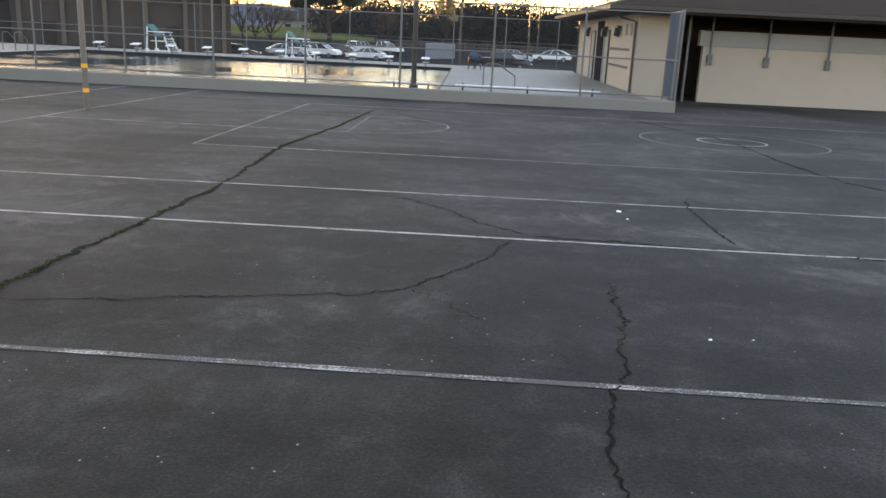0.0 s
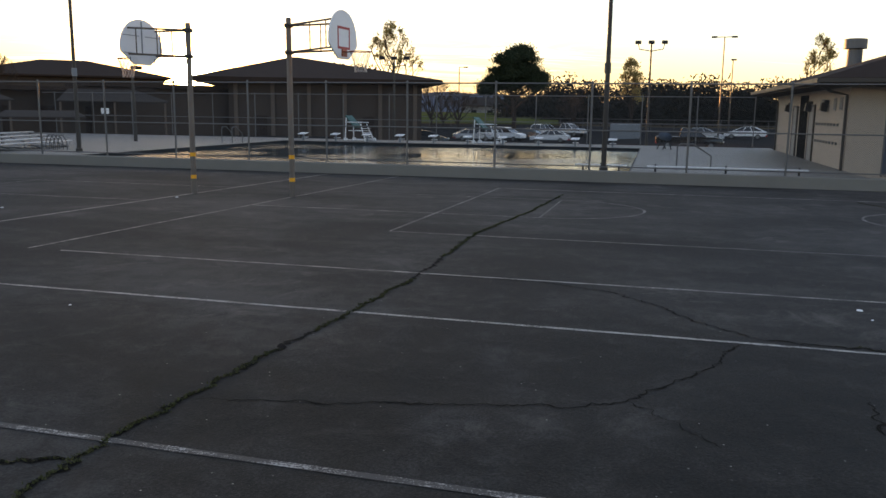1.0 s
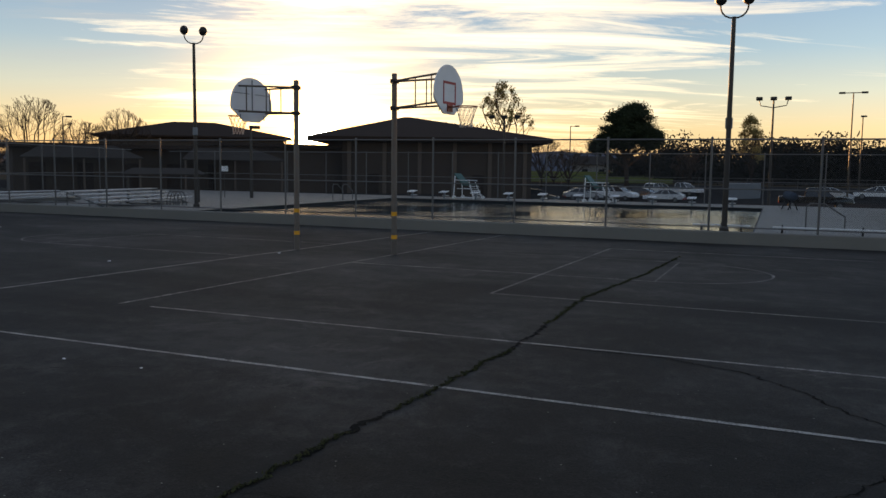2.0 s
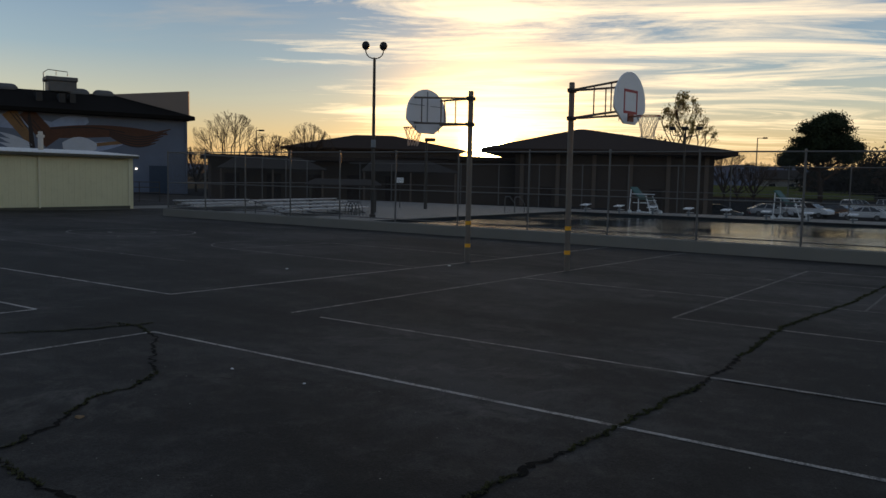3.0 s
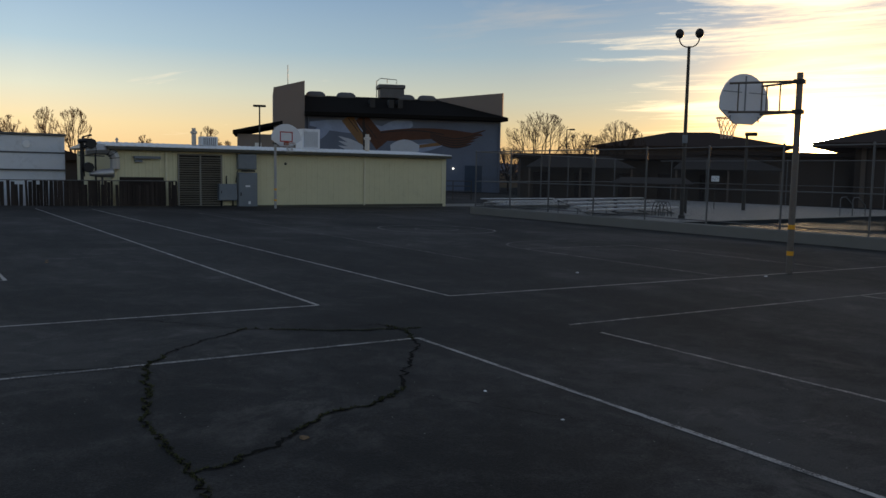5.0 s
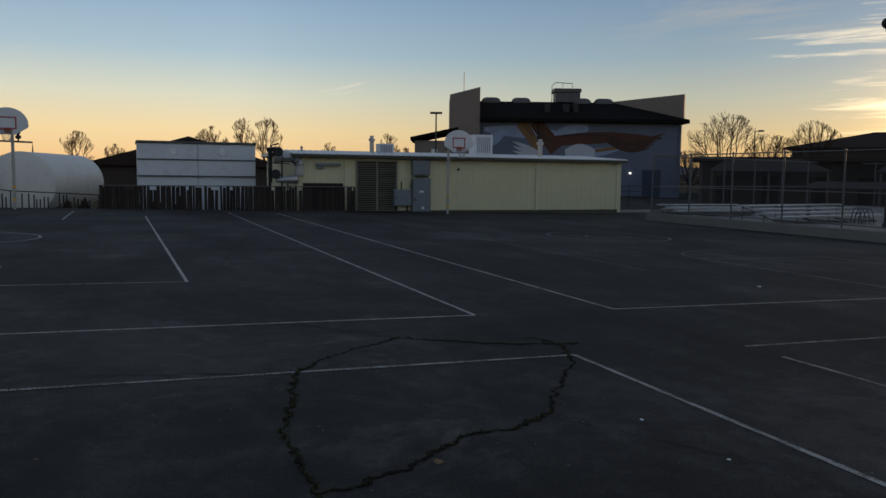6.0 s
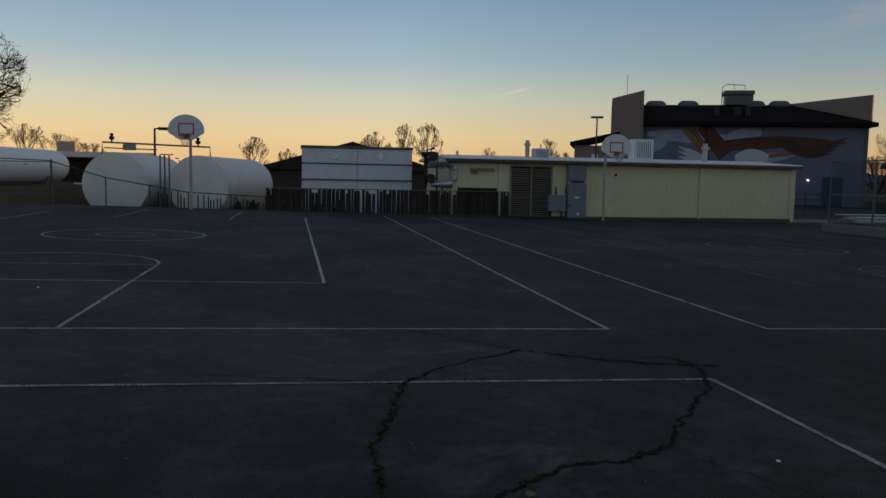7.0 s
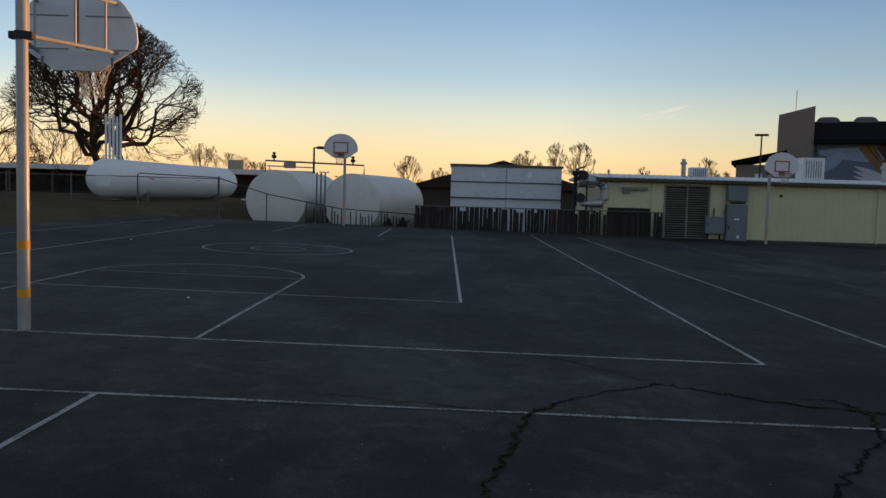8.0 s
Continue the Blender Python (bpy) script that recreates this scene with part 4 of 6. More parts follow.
    def swoosh(name, spine, half, m, lift, label=""):
        """A flat painted shape along a curved line, with the given half widths."""
        bm = bmesh.new()
        top, low = [], []
        k = len(spine)
        for i, (x, z) in enumerate(spine):
            x0, z0 = spine[max(0, i - 1)]
            x1, z1 = spine[min(k - 1, i + 1)]
            l = math.hypot(x1 - x0, z1 - z0)
            nx, nz = -(z1 - z0) / l, (x1 - x0) / l
            top.append((x + nx * half[i], z + nz * half[i]))
            low.append((x - nx * half[i], z - nz * half[i]))
        rows = [[bm.verts.new((x, -lift, z)), bm.verts.new((p, -lift, q))] for (x, z), (p, q) in zip(top, low)]
        for r, q in zip(rows, rows[1:]):
            bm.faces.new((r[0], r[1], q[1], q[0]))
        return part(name, bm, m, g, label)

    def curve(fx, fz, n=16):
        return [(fx(i / n), fz(i / n)) for i in range(n + 1)]

    swoosh("painted_patch", curve(lambda t: T + 0.5 + 8.0 * t, lambda t: 6.1 - 0.4 * t), [0.6 * math.sin(math.pi * (0.1 + 0.85 * i / 16)) for i in range(17)], MURAL_SKY, 0.004, "pale blue painted cloud patches")
    swoosh("painted_patch", curve(lambda t: T + 7.0 + 3.6 * t, lambda t: 5.3 + 1.1 * t), [0.75 * math.sin(math.pi * (0.1 + 0.8 * i / 16)) for i in range(17)], MURAL_SKY, 0.005)
    swoosh("painted_band", curve(lambda t: T + 6.2 + 11.6 * t, lambda t: 4.95 + 0.6 * math.sin(t * 2.0) - 0.1 * t * t), [0.06 + 0.52 * math.sin(math.pi * min(1, 0.22 + t * 0.78)) for t in (i / 16 for i in range(17))], MURAL_BROWN, 0.008, "long brown painted band")
    swoosh("painted_band", curve(lambda t: T + 7.6 - 2.2 * t, lambda t: 4.2 + 2.7 * t), [0.75 - 0.15 * i / 16 for i in range(17)], MURAL_BROWN, 0.0075, "slanting brown painted band")
    swoosh("painted_band", curve(lambda t: T + 4.1 + 1.7 * t, lambda t: 6.8 - 2.6 * t), [0.62 - 0.3 * i / 16 for i in range(17)], MURAL_ORANGE, 0.009, "orange painted band")
    swoosh("painted_band", curve(lambda t: T + 6.0 - 0.3 * t, lambda t: 2.6 + 4.2 * t), [0.26 - 0.15 * i / 16 for i in range(17)], MURAL_DARK, 0.011, "black painted stripe")
    for i in range(5):
        tip, drop = 5.95 - 0.36 * i, 0.36 * i
        feather = curve(lambda t: T + 12.4 + (5.7 - drop) * t, lambda t: 5.55 - 0.10 * i + (tip - 5.55 + 0.10 * i) * t - 0.55 * math.sin(math.pi * t))
        swoosh("painted_feather", feather, [0.20 * math.sin(math.pi * (0.2 + 0.78 * k / 16)) + 0.02 for k in range(17)], MURAL_BROWN, 0.0085 + 0.0004 * i)
        edge = [(px, pz - 0.17 * math.sin(math.pi * (0.1 + 0.85 * k / 16))) for k, (px, pz) in enumerate(feather)]
        swoosh("painted_stripe", edge, [0.045 * math.sin(math.pi * (0.1 + 0.85 * k / 16)) + 0.01 for k in range(17)], MURAL_DARK, 0.012)
    for i in range(5):
        swoosh("painted_stripe", curve(lambda t: T + 4.2 + 0.45 * i + 1.0 * t, lambda t: 6.75 - 0.15 * i - 1.3 * t), [0.035] * 17, MURAL_DARK, 0.0125)
    swoosh("painted_stripe", curve(lambda t: T + 7.4 + 6.4 * t, lambda t: 5.42 + 0.42 * math.sin(t * 2.6) - 0.25 * t), [0.05] * 17, MURAL_DARK, 0.0125)
    swoosh("painted_patch", curve(lambda t: T + 0.6 + 2.0 * t, lambda t: 4.4 + 1.9 * t), [0.55 * math.sin(math.pi * (0.1 + 0.8 * i / 16)) for i in range(17)], MURAL_SKY, 0.0045)
    swoosh("painted_patch", curve(lambda t: T + 8.4 + 2.9 * t, lambda t: 3.95 + 0.1 * math.sin(3 * t)), [0.75 * math.sin(math.pi * (0.12 + 0.76 * i / 16)) for i in range(17)], MURAL_WHITE, 0.010, "white painted patch")
    for i in range(4):
        swoosh("painted_stripe", curve(lambda t: T + 5.9 - 2.6 * t, lambda t: 3.0 + 0.3 * i + (0.6 + 0.15 * i) * t), [0.22 * math.sin(math.pi * (0.12 + 0.85 * j / 16)) for j in range(17)], MURAL_WHITE, 0.0095 + 0.0005 * i)
    swoosh("painted_patch", curve(lambda t: T + 9.4 + 4.2 * t, lambda t: 3.7 + 0.6 * t), [0.42 * math.sin(math.pi * (0.1 + 0.85 * i / 16)) for i in range(17)], MURAL_SKY, 0.006)
    swoosh("painted_band", curve(lambda t: T + 10.2 + 4.0 * t, lambda t: 4.0 + 0.55 * t), [0.16] * 17, MURAL_ORANGE, 0.009)
    return g


gym()

# lower building beside the gymnasium
b = thing("low_building", "low brown building with a dark pitched roof beside the gymnasium", "building", at=pose(21.0, 66.5, 0, 0, 0, -21.2))
part("wall", boxes(((0.6, 1, -0.5), (4.6, 9, 4.9))), GYM_BROWN, b)
bm = bmesh.new()
prism(bm, [(0.2, 0.4, 4.9), (4.75, 0.4, 5.9), (4.75, 0.4, 6.2), (0.2, 0.4, 5.2)], (0, 9, 0))
part("roof", bm, GYM_ROOF, b)
part("window", boxes(((2.2, 0.95, 3.6), (2.8, 0.998, 4.1))), LAMPGLASS, b)


def area_light_pole(label, x, y, z, h, arms=1, reach=0.9, turn=0.0):
    t = thing("street_lamp", label, "street lamp", at=pose(x, y, z, 0, 0, turn))
    bm = bmesh.new()
    lathe(bm, [(0, 0.1), (h, 0.06)], (0, 0, 0), (0, 0, h), 8)
    part("pole", bm, BRONZE, t, smooth=True)
    for i in range(arms):
        s = (1, -1, 0)[i]
        bm = boxes(((min(0, s * reach) - 0.02, -0.04, h - 0.05), (max(0, s * reach) + 0.02, 0.04, h + 0.03)))
        part("arm", bm, BRONZE, t)
        part("lamp_head", boxes(((s * reach - 0.3, -0.16, h - 0.09), (s * reach + 0.3, 0.16, h + 0.09))), BLACKIRON, t, bevel=0.03)
    return t


area_light_pole("slim dark street lamp behind the yellow building", 22.3, 62.5, 0, 7.2, 2, 0.25, -20)
area_light_pole("dark street lamp behind the tanks", -12.3, 46.0, -0.3, 4.6, 1, 0.5, 0)


# ---- storage tanks ----
def tank(label, base, az, length, r, m, flat, z_axis):
    """A lying cylinder tank from its near end along compass az."""
    t = thing("storage_tank", label, "storage tank", "storage tanks", at=pose(base[0], base[1], 0, 0, 0, -az))
    bm = bmesh.new()
    prof = [(0.0, 0.02), (flat * 0.2, r * 0.55), (flat * 0.5, r * 0.82), (flat * 0.75, r * 0.93), (flat, r)] if flat > 0.5 else [(0.0, 0.02), (flat * 0.16, r * 0.4), (flat * 0.42, r * 0.65), (flat * 0.75, r * 0.87), (flat, r)]
    prof += [(length * k / 8, r) for k in range(1, 8)]
    prof += [(length - s, q) for s, q in prof[4::-1]]
    lathe(bm, prof, (0, 0, z_axis), (0, length, z_axis), 48)
    part("shell", bm, m, t, smooth=True)
    for s in (0.22, 0.78):
        bm = bmesh.new()
        prism(bm, [(-r * 0.8, length * s, z_axis - r * 0.5), (-r * 0.55, length * s, -1.2), (r * 0.55, length * s, -1.2), (r * 0.8, length * s, z_axis - r * 0.5)], (0, 0.3, 0))
        part("saddle", bm, CONCRETE, t)
    return t


tk = tank("large beige steel tank with a rounded end", (-12.05, 33.6), 4.0, 9.0, 1.50, TANK, 0.24, 1.05)
part("valve", rods((((-0.25, -0.15, -0.35), (-0.25, -0.15, -0.1), (0.1, -0.15, -0.1), (0.1, -0.15, -0.35)), 0.04)), GALV, tk)
tank("large beige steel tank beside another", (-8.3, 33.4), 12.0, 9.0, 1.45, TANK, 0.24, 1.02)
tk = tank("long white pressure tank on concrete saddles", (-21.6, 35.3), 7.0, 17.0, 1.05, WHITE_TANK, 1.0, 1.9)
part("marking_bar", boxes(((1.049, 3.5, 1.94), (1.056, 4.1, 2.0)), ((1.049, 9.5, 1.94), (1.056, 10.1, 2.0))), RED, tk)
pr = thing("pipe_rail", "bent pipes and valves over the beige tanks", "pipes", at=pose(-13.3, 37.0, 0))
part("pipe", rods((((0, 0, 2.5), (0, 0, 3.1), (5.2, 0.4, 2.98), (5.2, 0.4, 2.4)), 0.045), (((0.1, 0, 2.82), (2.6, 0.2, 2.78)), 0.03)), GALV, pr, smooth=True)
for px, py, pz in ((0.45, 0.03, 3.1), (4.6, 0.36, 3.0)):
    bm = bmesh.new()
    lathe(bm, [(0, 0.04), (0.12, 0.04), (0.16, 0.13), (0.28, 0.13), (0.32, 0.05), (0.42, 0.11), (0.46, 0.02)], (px, py, pz), (px, py, pz + 0.5), 10)
    part("valve", bm, BLACKIRON, pr, "dark relief valve", smooth=True)
part("regulator", boxes(((1.0, -0.15, 2.72), (1.6, 0.15, 3.02))), BEIGE_DARK, pr, bevel=0.03)
for x in (-9.85, -9.65, -9.45):
    solo("tank_pipe", rods((((x, 32.9, -0.9), (x, 32.9, 2.45), (x, 33.9, 2.5)), 0.035)), GALV, "upright steel pipe between the tanks", "pipe", "upright pipes")
st = thing("vent_stack", "cluster of tall white vent pipes behind the white tank", "vent pipes", at=pose(-23.2, 40.0, 0))
for i in range(5):
    part("pipe", rods((((0.1 + 0.21 * i, 0, 0.5), (0.1 + 0.21 * i, 0, 5.55 - 0.12 * (i % 2))), 0.07)), WHITEPAINT, st, smooth=True)
part("bracket", boxes(((-0.05, -0.1, 5.0), (1.05, -0.075, 5.06)), ((-0.05, -0.1, 3.2), (1.05, -0.075, 3.26))), WHITEPAINT, st)


# ---- pale metal cabin and ducts ----
def cabin():
    c = thing("metal_cabin", "pale grey metal cabin with ribbed panel joints and two round vents", "cabin", at=pose(-3.42, 33.0, 0))
    w, z0, z1 = 5.3, -0.2, 3.06
    for i in (0, 1):
        for a, b in ((z0, 1.42), (1.48, 2.18), (2.24, 2.92)):
            part("panel", boxes(((i * w / 2 + 0.02, 0, a), ((i + 1) * w / 2 - 0.02, 0.06, b))), BOXWHITE, c, bevel=0.01)
    part("body", boxes(((0, 0.061, z0), (w, 3.0, z1 - 0.1))), BOXWHITE, c)
    part("roof", boxes(((-0.05, -0.08, z1 - 0.1), (w + 0.05, 3.1, z1))), SEAM, c, bevel=0.01)
    part("ledge", boxes(((-0.02, -0.09, 1.42), (w + 0.02, 0.058, 1.48)), ((-0.02, -0.03, 2.18), (w + 0.02, 0.058, 2.24))), SEAM, c)
    for x in (1.55, 3.75):
        bm = bmesh.new()
        lathe(bm, [(0, 0.17), (0.03, 0.15)], (x, -0.001, 2.57), (x, -0.04, 2.57), 18)
        part("round_vent", bm, WHITEPAINT, c, smooth=True)


cabin()
d = thing("duct_work", "bright bent metal ducts with dark valves beside the cabin", "ducts", at=pose(2.15, 30.95, 0))
pts = [(0.25, 0, 2.32), (0.6, 0, 2.36)] + [(1.0 + 0.42 * math.sin(a), 0, 1.95 + 0.42 * math.cos(a)) for a in [0.15 + i * 0.24 for i in range(7)]] + [(1.42, 0, 1.55)]
part("elbow", rods((pts, 0.21)), DUCT, d, "shiny bent metal duct", smooth=True)
for i in range(0, 8, 2):
    p, q = Vector(pts[i + 1]), Vector(pts[i + 2])
    bm = bmesh.new()
    lathe(bm, [(0, 0.222), (0.035, 0.222)], p, p + (q - p).normalized() * 0.04, 18)
    part("flange", bm, SEAM, d, smooth=True)
bm = bmesh.new()
lathe(bm, [(0, 0.10), (0.3, 0.15), (0.95, 0.22), (1.0, 0.18)], (0.35, -0.05, 1.32), (1.45, -0.05, 1.38), 18)
part("cone", bm, DUCT, d, "tapered bright metal duct", smooth=True)
part("stay", rods((((1.42, 0.1, -0.8), (1.42, 0.1, 1.3)), 0.05), (((0.9, 0.1, -0.8), (0.9, 0.1, 1.2)), 0.04), (((-0.05, 0.05, 2.1), (1.0, 0.05, 2.1)), 0.03)), SEAM, d, smooth=True)
part("valve", rods((((-0.1, -0.2, 2.7), (0.35, -0.2, 2.75)), 0.10), (((0.42, -0.3, 2.62), (0.42, -0.05, 2.62)), 0.22), (((0.1, -0.2, 2.45), (0.42, -0.2, 2.62)), 0.07)), BLACKIRON, d, smooth=True)
part("blower", rods((((0.3, -0.3, 1.6), (0.3, 0.1, 1.6)), 0.22)), BLACKIRON, d, smooth=True)
part("riser", rods((((0.05, -0.1, -0.8), (0.05, -0.1, 2.8)), 0.07), (((0.6, -0.1, -0.8), (0.6, -0.1, 2.4)), 0.04), (((0.15, 0.1, 1.2), (0.15, 0.1, 2.9), (0.5, 0.1, 3.0)), 0.05)), BLACKIRON, d, smooth=True)


# ---- fences north of the court ----
def wood_fence(xa, xb, y, z0, top, label):
    f = thing("wooden_fence", label, "fence", at=pose(xa, y, 0))
    x, i = 0.0, 0
    metas = []
    for w in (0.09, 0.12, 0.14):
        bm = bmesh.new()
        box(bm, (0, 0, 0), (w, 0.02, 1.0))
        metas.append((w, finish("picket", bm, WOOD)))
    part("rail", rods((((0, -0.02, top - 0.02), (xb - xa, -0.02, top - 0.02)), 0.02), (((0, -0.02, z0 + 0.12), (xb - xa, -0.02, z0 + 0.12)), 0.016)), GALV, f)
    while x < xb - xa:
        w, me = random.choice(metas)
        if random.random() > 0.04:
            o = new("picket", me)
            o.parent = f
            h = top - z0 - random.choice((0.02, 0.03, 0.04, 0.05, 0.08, 0.2))
            o.matrix_basis = Matrix.Translation((x, random.uniform(0, 0.02), z0)) @ Matrix.Rotation(radians(random.gauss(0, 0.7)), 4, "Y") @ Matrix.Diagonal((1, 1, h, 1))
        x += w + random.uniform(0.002, 0.014)


wood_fence(-5.0, 6.1, 30.55, -0.25, 1.06, "weathered brown slat fence with a steel rail")


def low_fence():
    f = thing("steel_fence", "low steel rail fence stepping down past the tanks", "fence", at=pose(0, 30.5, 0))
    line = [(-17.5, 2.15), (-13.94, 2.05), (-11.69, 1.37), (-8.34, 0.80), (-4.9, 0.64)]
    part("rail", rods(([(x, 0, z) for x, z in line], 0.022)), BRONZE, f, smooth=True)
    for x, z in ((-13.9, 2.05), (-11.7, 1.37), (-9.9, 1.07), (-8.3, 0.80), (-6.5, 0.72), (-5.0, 0.66)):
        part("post", rods((((x, 0, -0.4), (x, 0, z)), 0.025)), BRONZE, f, smooth=True)
    for i in range(34):
        x = -9.6 + i * 0.14 + random.uniform(-0.03, 0.03)
        if random.random() < 0.3:
            continue
        part("stake", boxes(((x, 0.01, -0.3), (x + 0.05, 0.03, lerp(0.95, 0.5, (x + 9.6) / 5) - random.uniform(0, 0.35)))), WOOD, f)


low_fence()
bm = bmesh.new()
for i in range(7):
    x, y = -6.4 + 0.75 * i + random.uniform(-0.2, 0.2), 31.6 + random.uniform(-0.2, 0.4)
    h = random.uniform(0.5, 0.95)
    prism(bm, [(x - 0.7, y, -0.9), (x + 0.7, y, -0.9), (x + 0.1, y, h - 0.35)], (0, 0.6, 0))
solo("dirt_heap", bm, SHINGLE, "dark heaps of dirt and boards in the pit", "dirt", kind="stuff")

fence("yard_fence", (-24.0, 30.8), (-13.9, 31.4), [0.3, 3.2, 6.2, 9.9], 0.25, 2.05, [(2.0, 0.02), (0.6, 0.018)], "chain-link yard fence before the white tank", mesh_spacing=0.10)
solo("sign_board", boxes(((-19.65, 30.98, 1.55), (-19.0, 31.0, 2.0))), WHITEPAINT, "small blank white sign on the yard fence", "sign")

# long low school wing far to the north-west
w = thing("school_wing", "long low school wing with a pale flat roof and open porch", "building", at=pose(-60.0, 62.0, 0, 0, 0, 4))
part("wall", boxes(((0, 2.4, -0.3), (44, 8, 2.7))), BROWNWALL, w)
part("roof", boxes(((-0.5, -0.4, 2.75), (44.5, 8.5, 3.2))), WHITEPAINT, w, "pale flat roof edge")
for i in range(13):
    part("post", boxes(((0.4 + 3.6 * i, 0, -0.3), (0.55 + 3.6 * i, 0.15, 2.75))), BROWNFIN, w)
for i in range(12):
    part("window", boxes(((1.0 + 3.6 * i, 2.34, 0.9), (3.1 + 3.6 * i, 2.39, 2.2))), CARGLASS, w)
for i in range(9):
    o = part("bench", boxes(((2.0 + 4.6 * i, -3.2, 0.55), (4.6 + 4.6 * i, -2.7, 0.68)), ((2.3 + 4.6 * i, -3.05, -0.3), (2.4 + 4.6 * i, -2.85, 0.55)), ((4.2 + 4.6 * i, -3.05, -0.3), (4.3 + 4.6 * i, -2.85, 0.55))), WHITEPAINT, w, "white bench before the porch", bevel=0.02)
part("brick_stack", boxes(((36.4, 3, 3.05), (37.8, 4, 4.1))), BEIGE, w, "orange-lit chimney stack")

w = thing("low_building", "low dark building with a pitched roof behind the tanks", "building", at=pose(-6.5, 58.0, 0))
part("wall", boxes(((0, 0, -0.3), (13.5, 8, 2.05))), BROWNWALL, w)
bm = bmesh.new()
prism(bm, [(-0.8, -0.6, 2.05), (7.0, -0.6, 4.3), (14.5, -0.6, 2.05)], (0, 9, 0))
part("roof", bm, SHINGLE, w, "dark shingle roof")


# ---- locker building by the pool ----
def locker_building():
    b = thing("locker_building", "beige stucco locker building with a dark overhanging hip roof", "building")
    xa, xb, ya, yb, h = 23.0, 39.5, -27.0, -13.95, 2.75
    part("wall", boxes(((xa, -15.3, -0.5), (xb, yb, h))), BEIGE, b)
    # Brown, not beige: the overhang's shade is put into this wall's colour.
    part("rear_wall", boxes(((26.5, ya, -0.5), (xb, -15.303, h))), BROWNWALL, b)
    bm = bmesh.new()
    o = 1.15
    e = [(xa - o, ya - o), (xb + o, ya - o), (xb + o, yb + o), (xa - o, yb + o)]
    lo = [bm.verts.new((x, y, h - 0.02)) for x, y in e]
    mid = [bm.verts.new((x, y, h + 0.22)) for x, y in e]
    hi = [bm.verts.new((xa + 5.5, -20.5, h + 2.6)), bm.verts.new((xb - 5.5, -20.5, h + 2.6))]
    for i in range(4):
        j = (i + 1) % 4
        bm.faces.new((lo[i], lo[j], mid[j], mid[i]))
    bm.faces.new((mid[0], mid[1], hi[1], hi[0]))
    bm.faces.new((mid[1], mid[2], hi[1]))
    bm.faces.new((mid[2], mid[3], hi[0], hi[1]))
    bm.faces.new((mid[3], mid[0], hi[0]))
    bm.faces.new(lo[::-1])
    part("roof", bm, SHINGLE, b, "dark brown shingle hip roof")
    part("gutter", boxes(((xa - o - 0.12, yb + o - 0.003, h + 0.06), (xb + o + 0.1, yb + o + 0.12, h + 0.2)), ((xa - o - 0.12, ya - o, h + 0.06), (xa - o - 0.003, yb + o - 0.003, h + 0.2))), BRONZE, b)
    # two doors, panel, vents and lamps on the wall facing the pool
    for x, dark in ((33.0, False), (28.9, False)):
        d = part("door", boxes(((x, yb + 0.002, -0.05), (x + 1.0, yb + 0.05, 2.1))), SHINGLE if dark else BEIGE_DARK, b, "dark brown door" if dark else "tan door")
        part("door_frame", boxes(((x - 0.09, yb + 0.002, -0.05), (x, yb + 0.07, 2.2)), ((x + 1.0, yb + 0.002, -0.05), (x + 1.09, yb + 0.07, 2.2)), ((x, yb + 0.002, 2.1), (x + 1.0, yb + 0.07, 2.2))), BRONZE, d)
    # Flat black panel proud of the wall, painted as the doorway recess's deep shade.
    part("recess_shade", boxes(((30.55, yb + 0.002, -0.15), (32.5, yb + 0.02, 2.6))), DARK, b)
    for x in (24.0, 25.0, 27.2):
        for z in (2.2,):
            v = part("vent", boxes(((x, yb + 0.002, z - 0.25), (x + 0.4, yb + 0.03, z + 0.2))), BEIGE_DARK, b)
            part("vent_slat", boxes(*[((x + 0.03, yb + 0.0305, z - 0.2 + 0.08 * i), (x + 0.37, yb + 0.045, z - 0.165 + 0.08 * i)) for i in range(5)]), SEAM, v)
    for x in (26.4, 29.6, 35.0):
        bm = bmesh.new()
        box(bm, (x - 0.05, yb + 0.002, 2.22), (x + 0.05, yb + 0.16, 2.34))
        prism(bm, [(x - 0.14, yb + 0.04, 2.2), (x - 0.14, yb + 0.26, 2.26), (x - 0.14, yb + 0.3, 1.96), (x - 0.14, yb + 0.08, 1.9)], (0.28, 0, 0))
        part("wall_lamp", bm, BLACKIRON, b, "black wall lamp")
    for i in range(2):
        z = 0.75 + 0.65 * i
        for k in range(9):
            part("hook", boxes(((24.4 + 0.55 * k, yb + 0.002, z), (24.5 + 0.55 * k, yb + 0.06, z + 0.1))), GALV, b)
    for x, y in ((xa + 0.15, yb + 0.07), (39.0, yb + 0.07)):
        bm = rods((((x, y + 0.9, h + 0.05), (x, y + 0.5, h - 0.18), (x, y, h - 0.3), (x, y, -0.05)), 0.05))
        part("downpipe", bm, BRONZE, b, smooth=True)
    bm = bmesh.new()
    lathe(bm, [(0, 0.33), (1.2, 0.33), (1.22, 0.5), (1.65, 0.5), (1.67, 0.4)], (35.2, -16.5, 3.6), (35.2, -16.5, 5.3), 18)
    part("roof_vent", bm, GALV, b, "round metal roof ventilator", smooth=True)


locker_building()


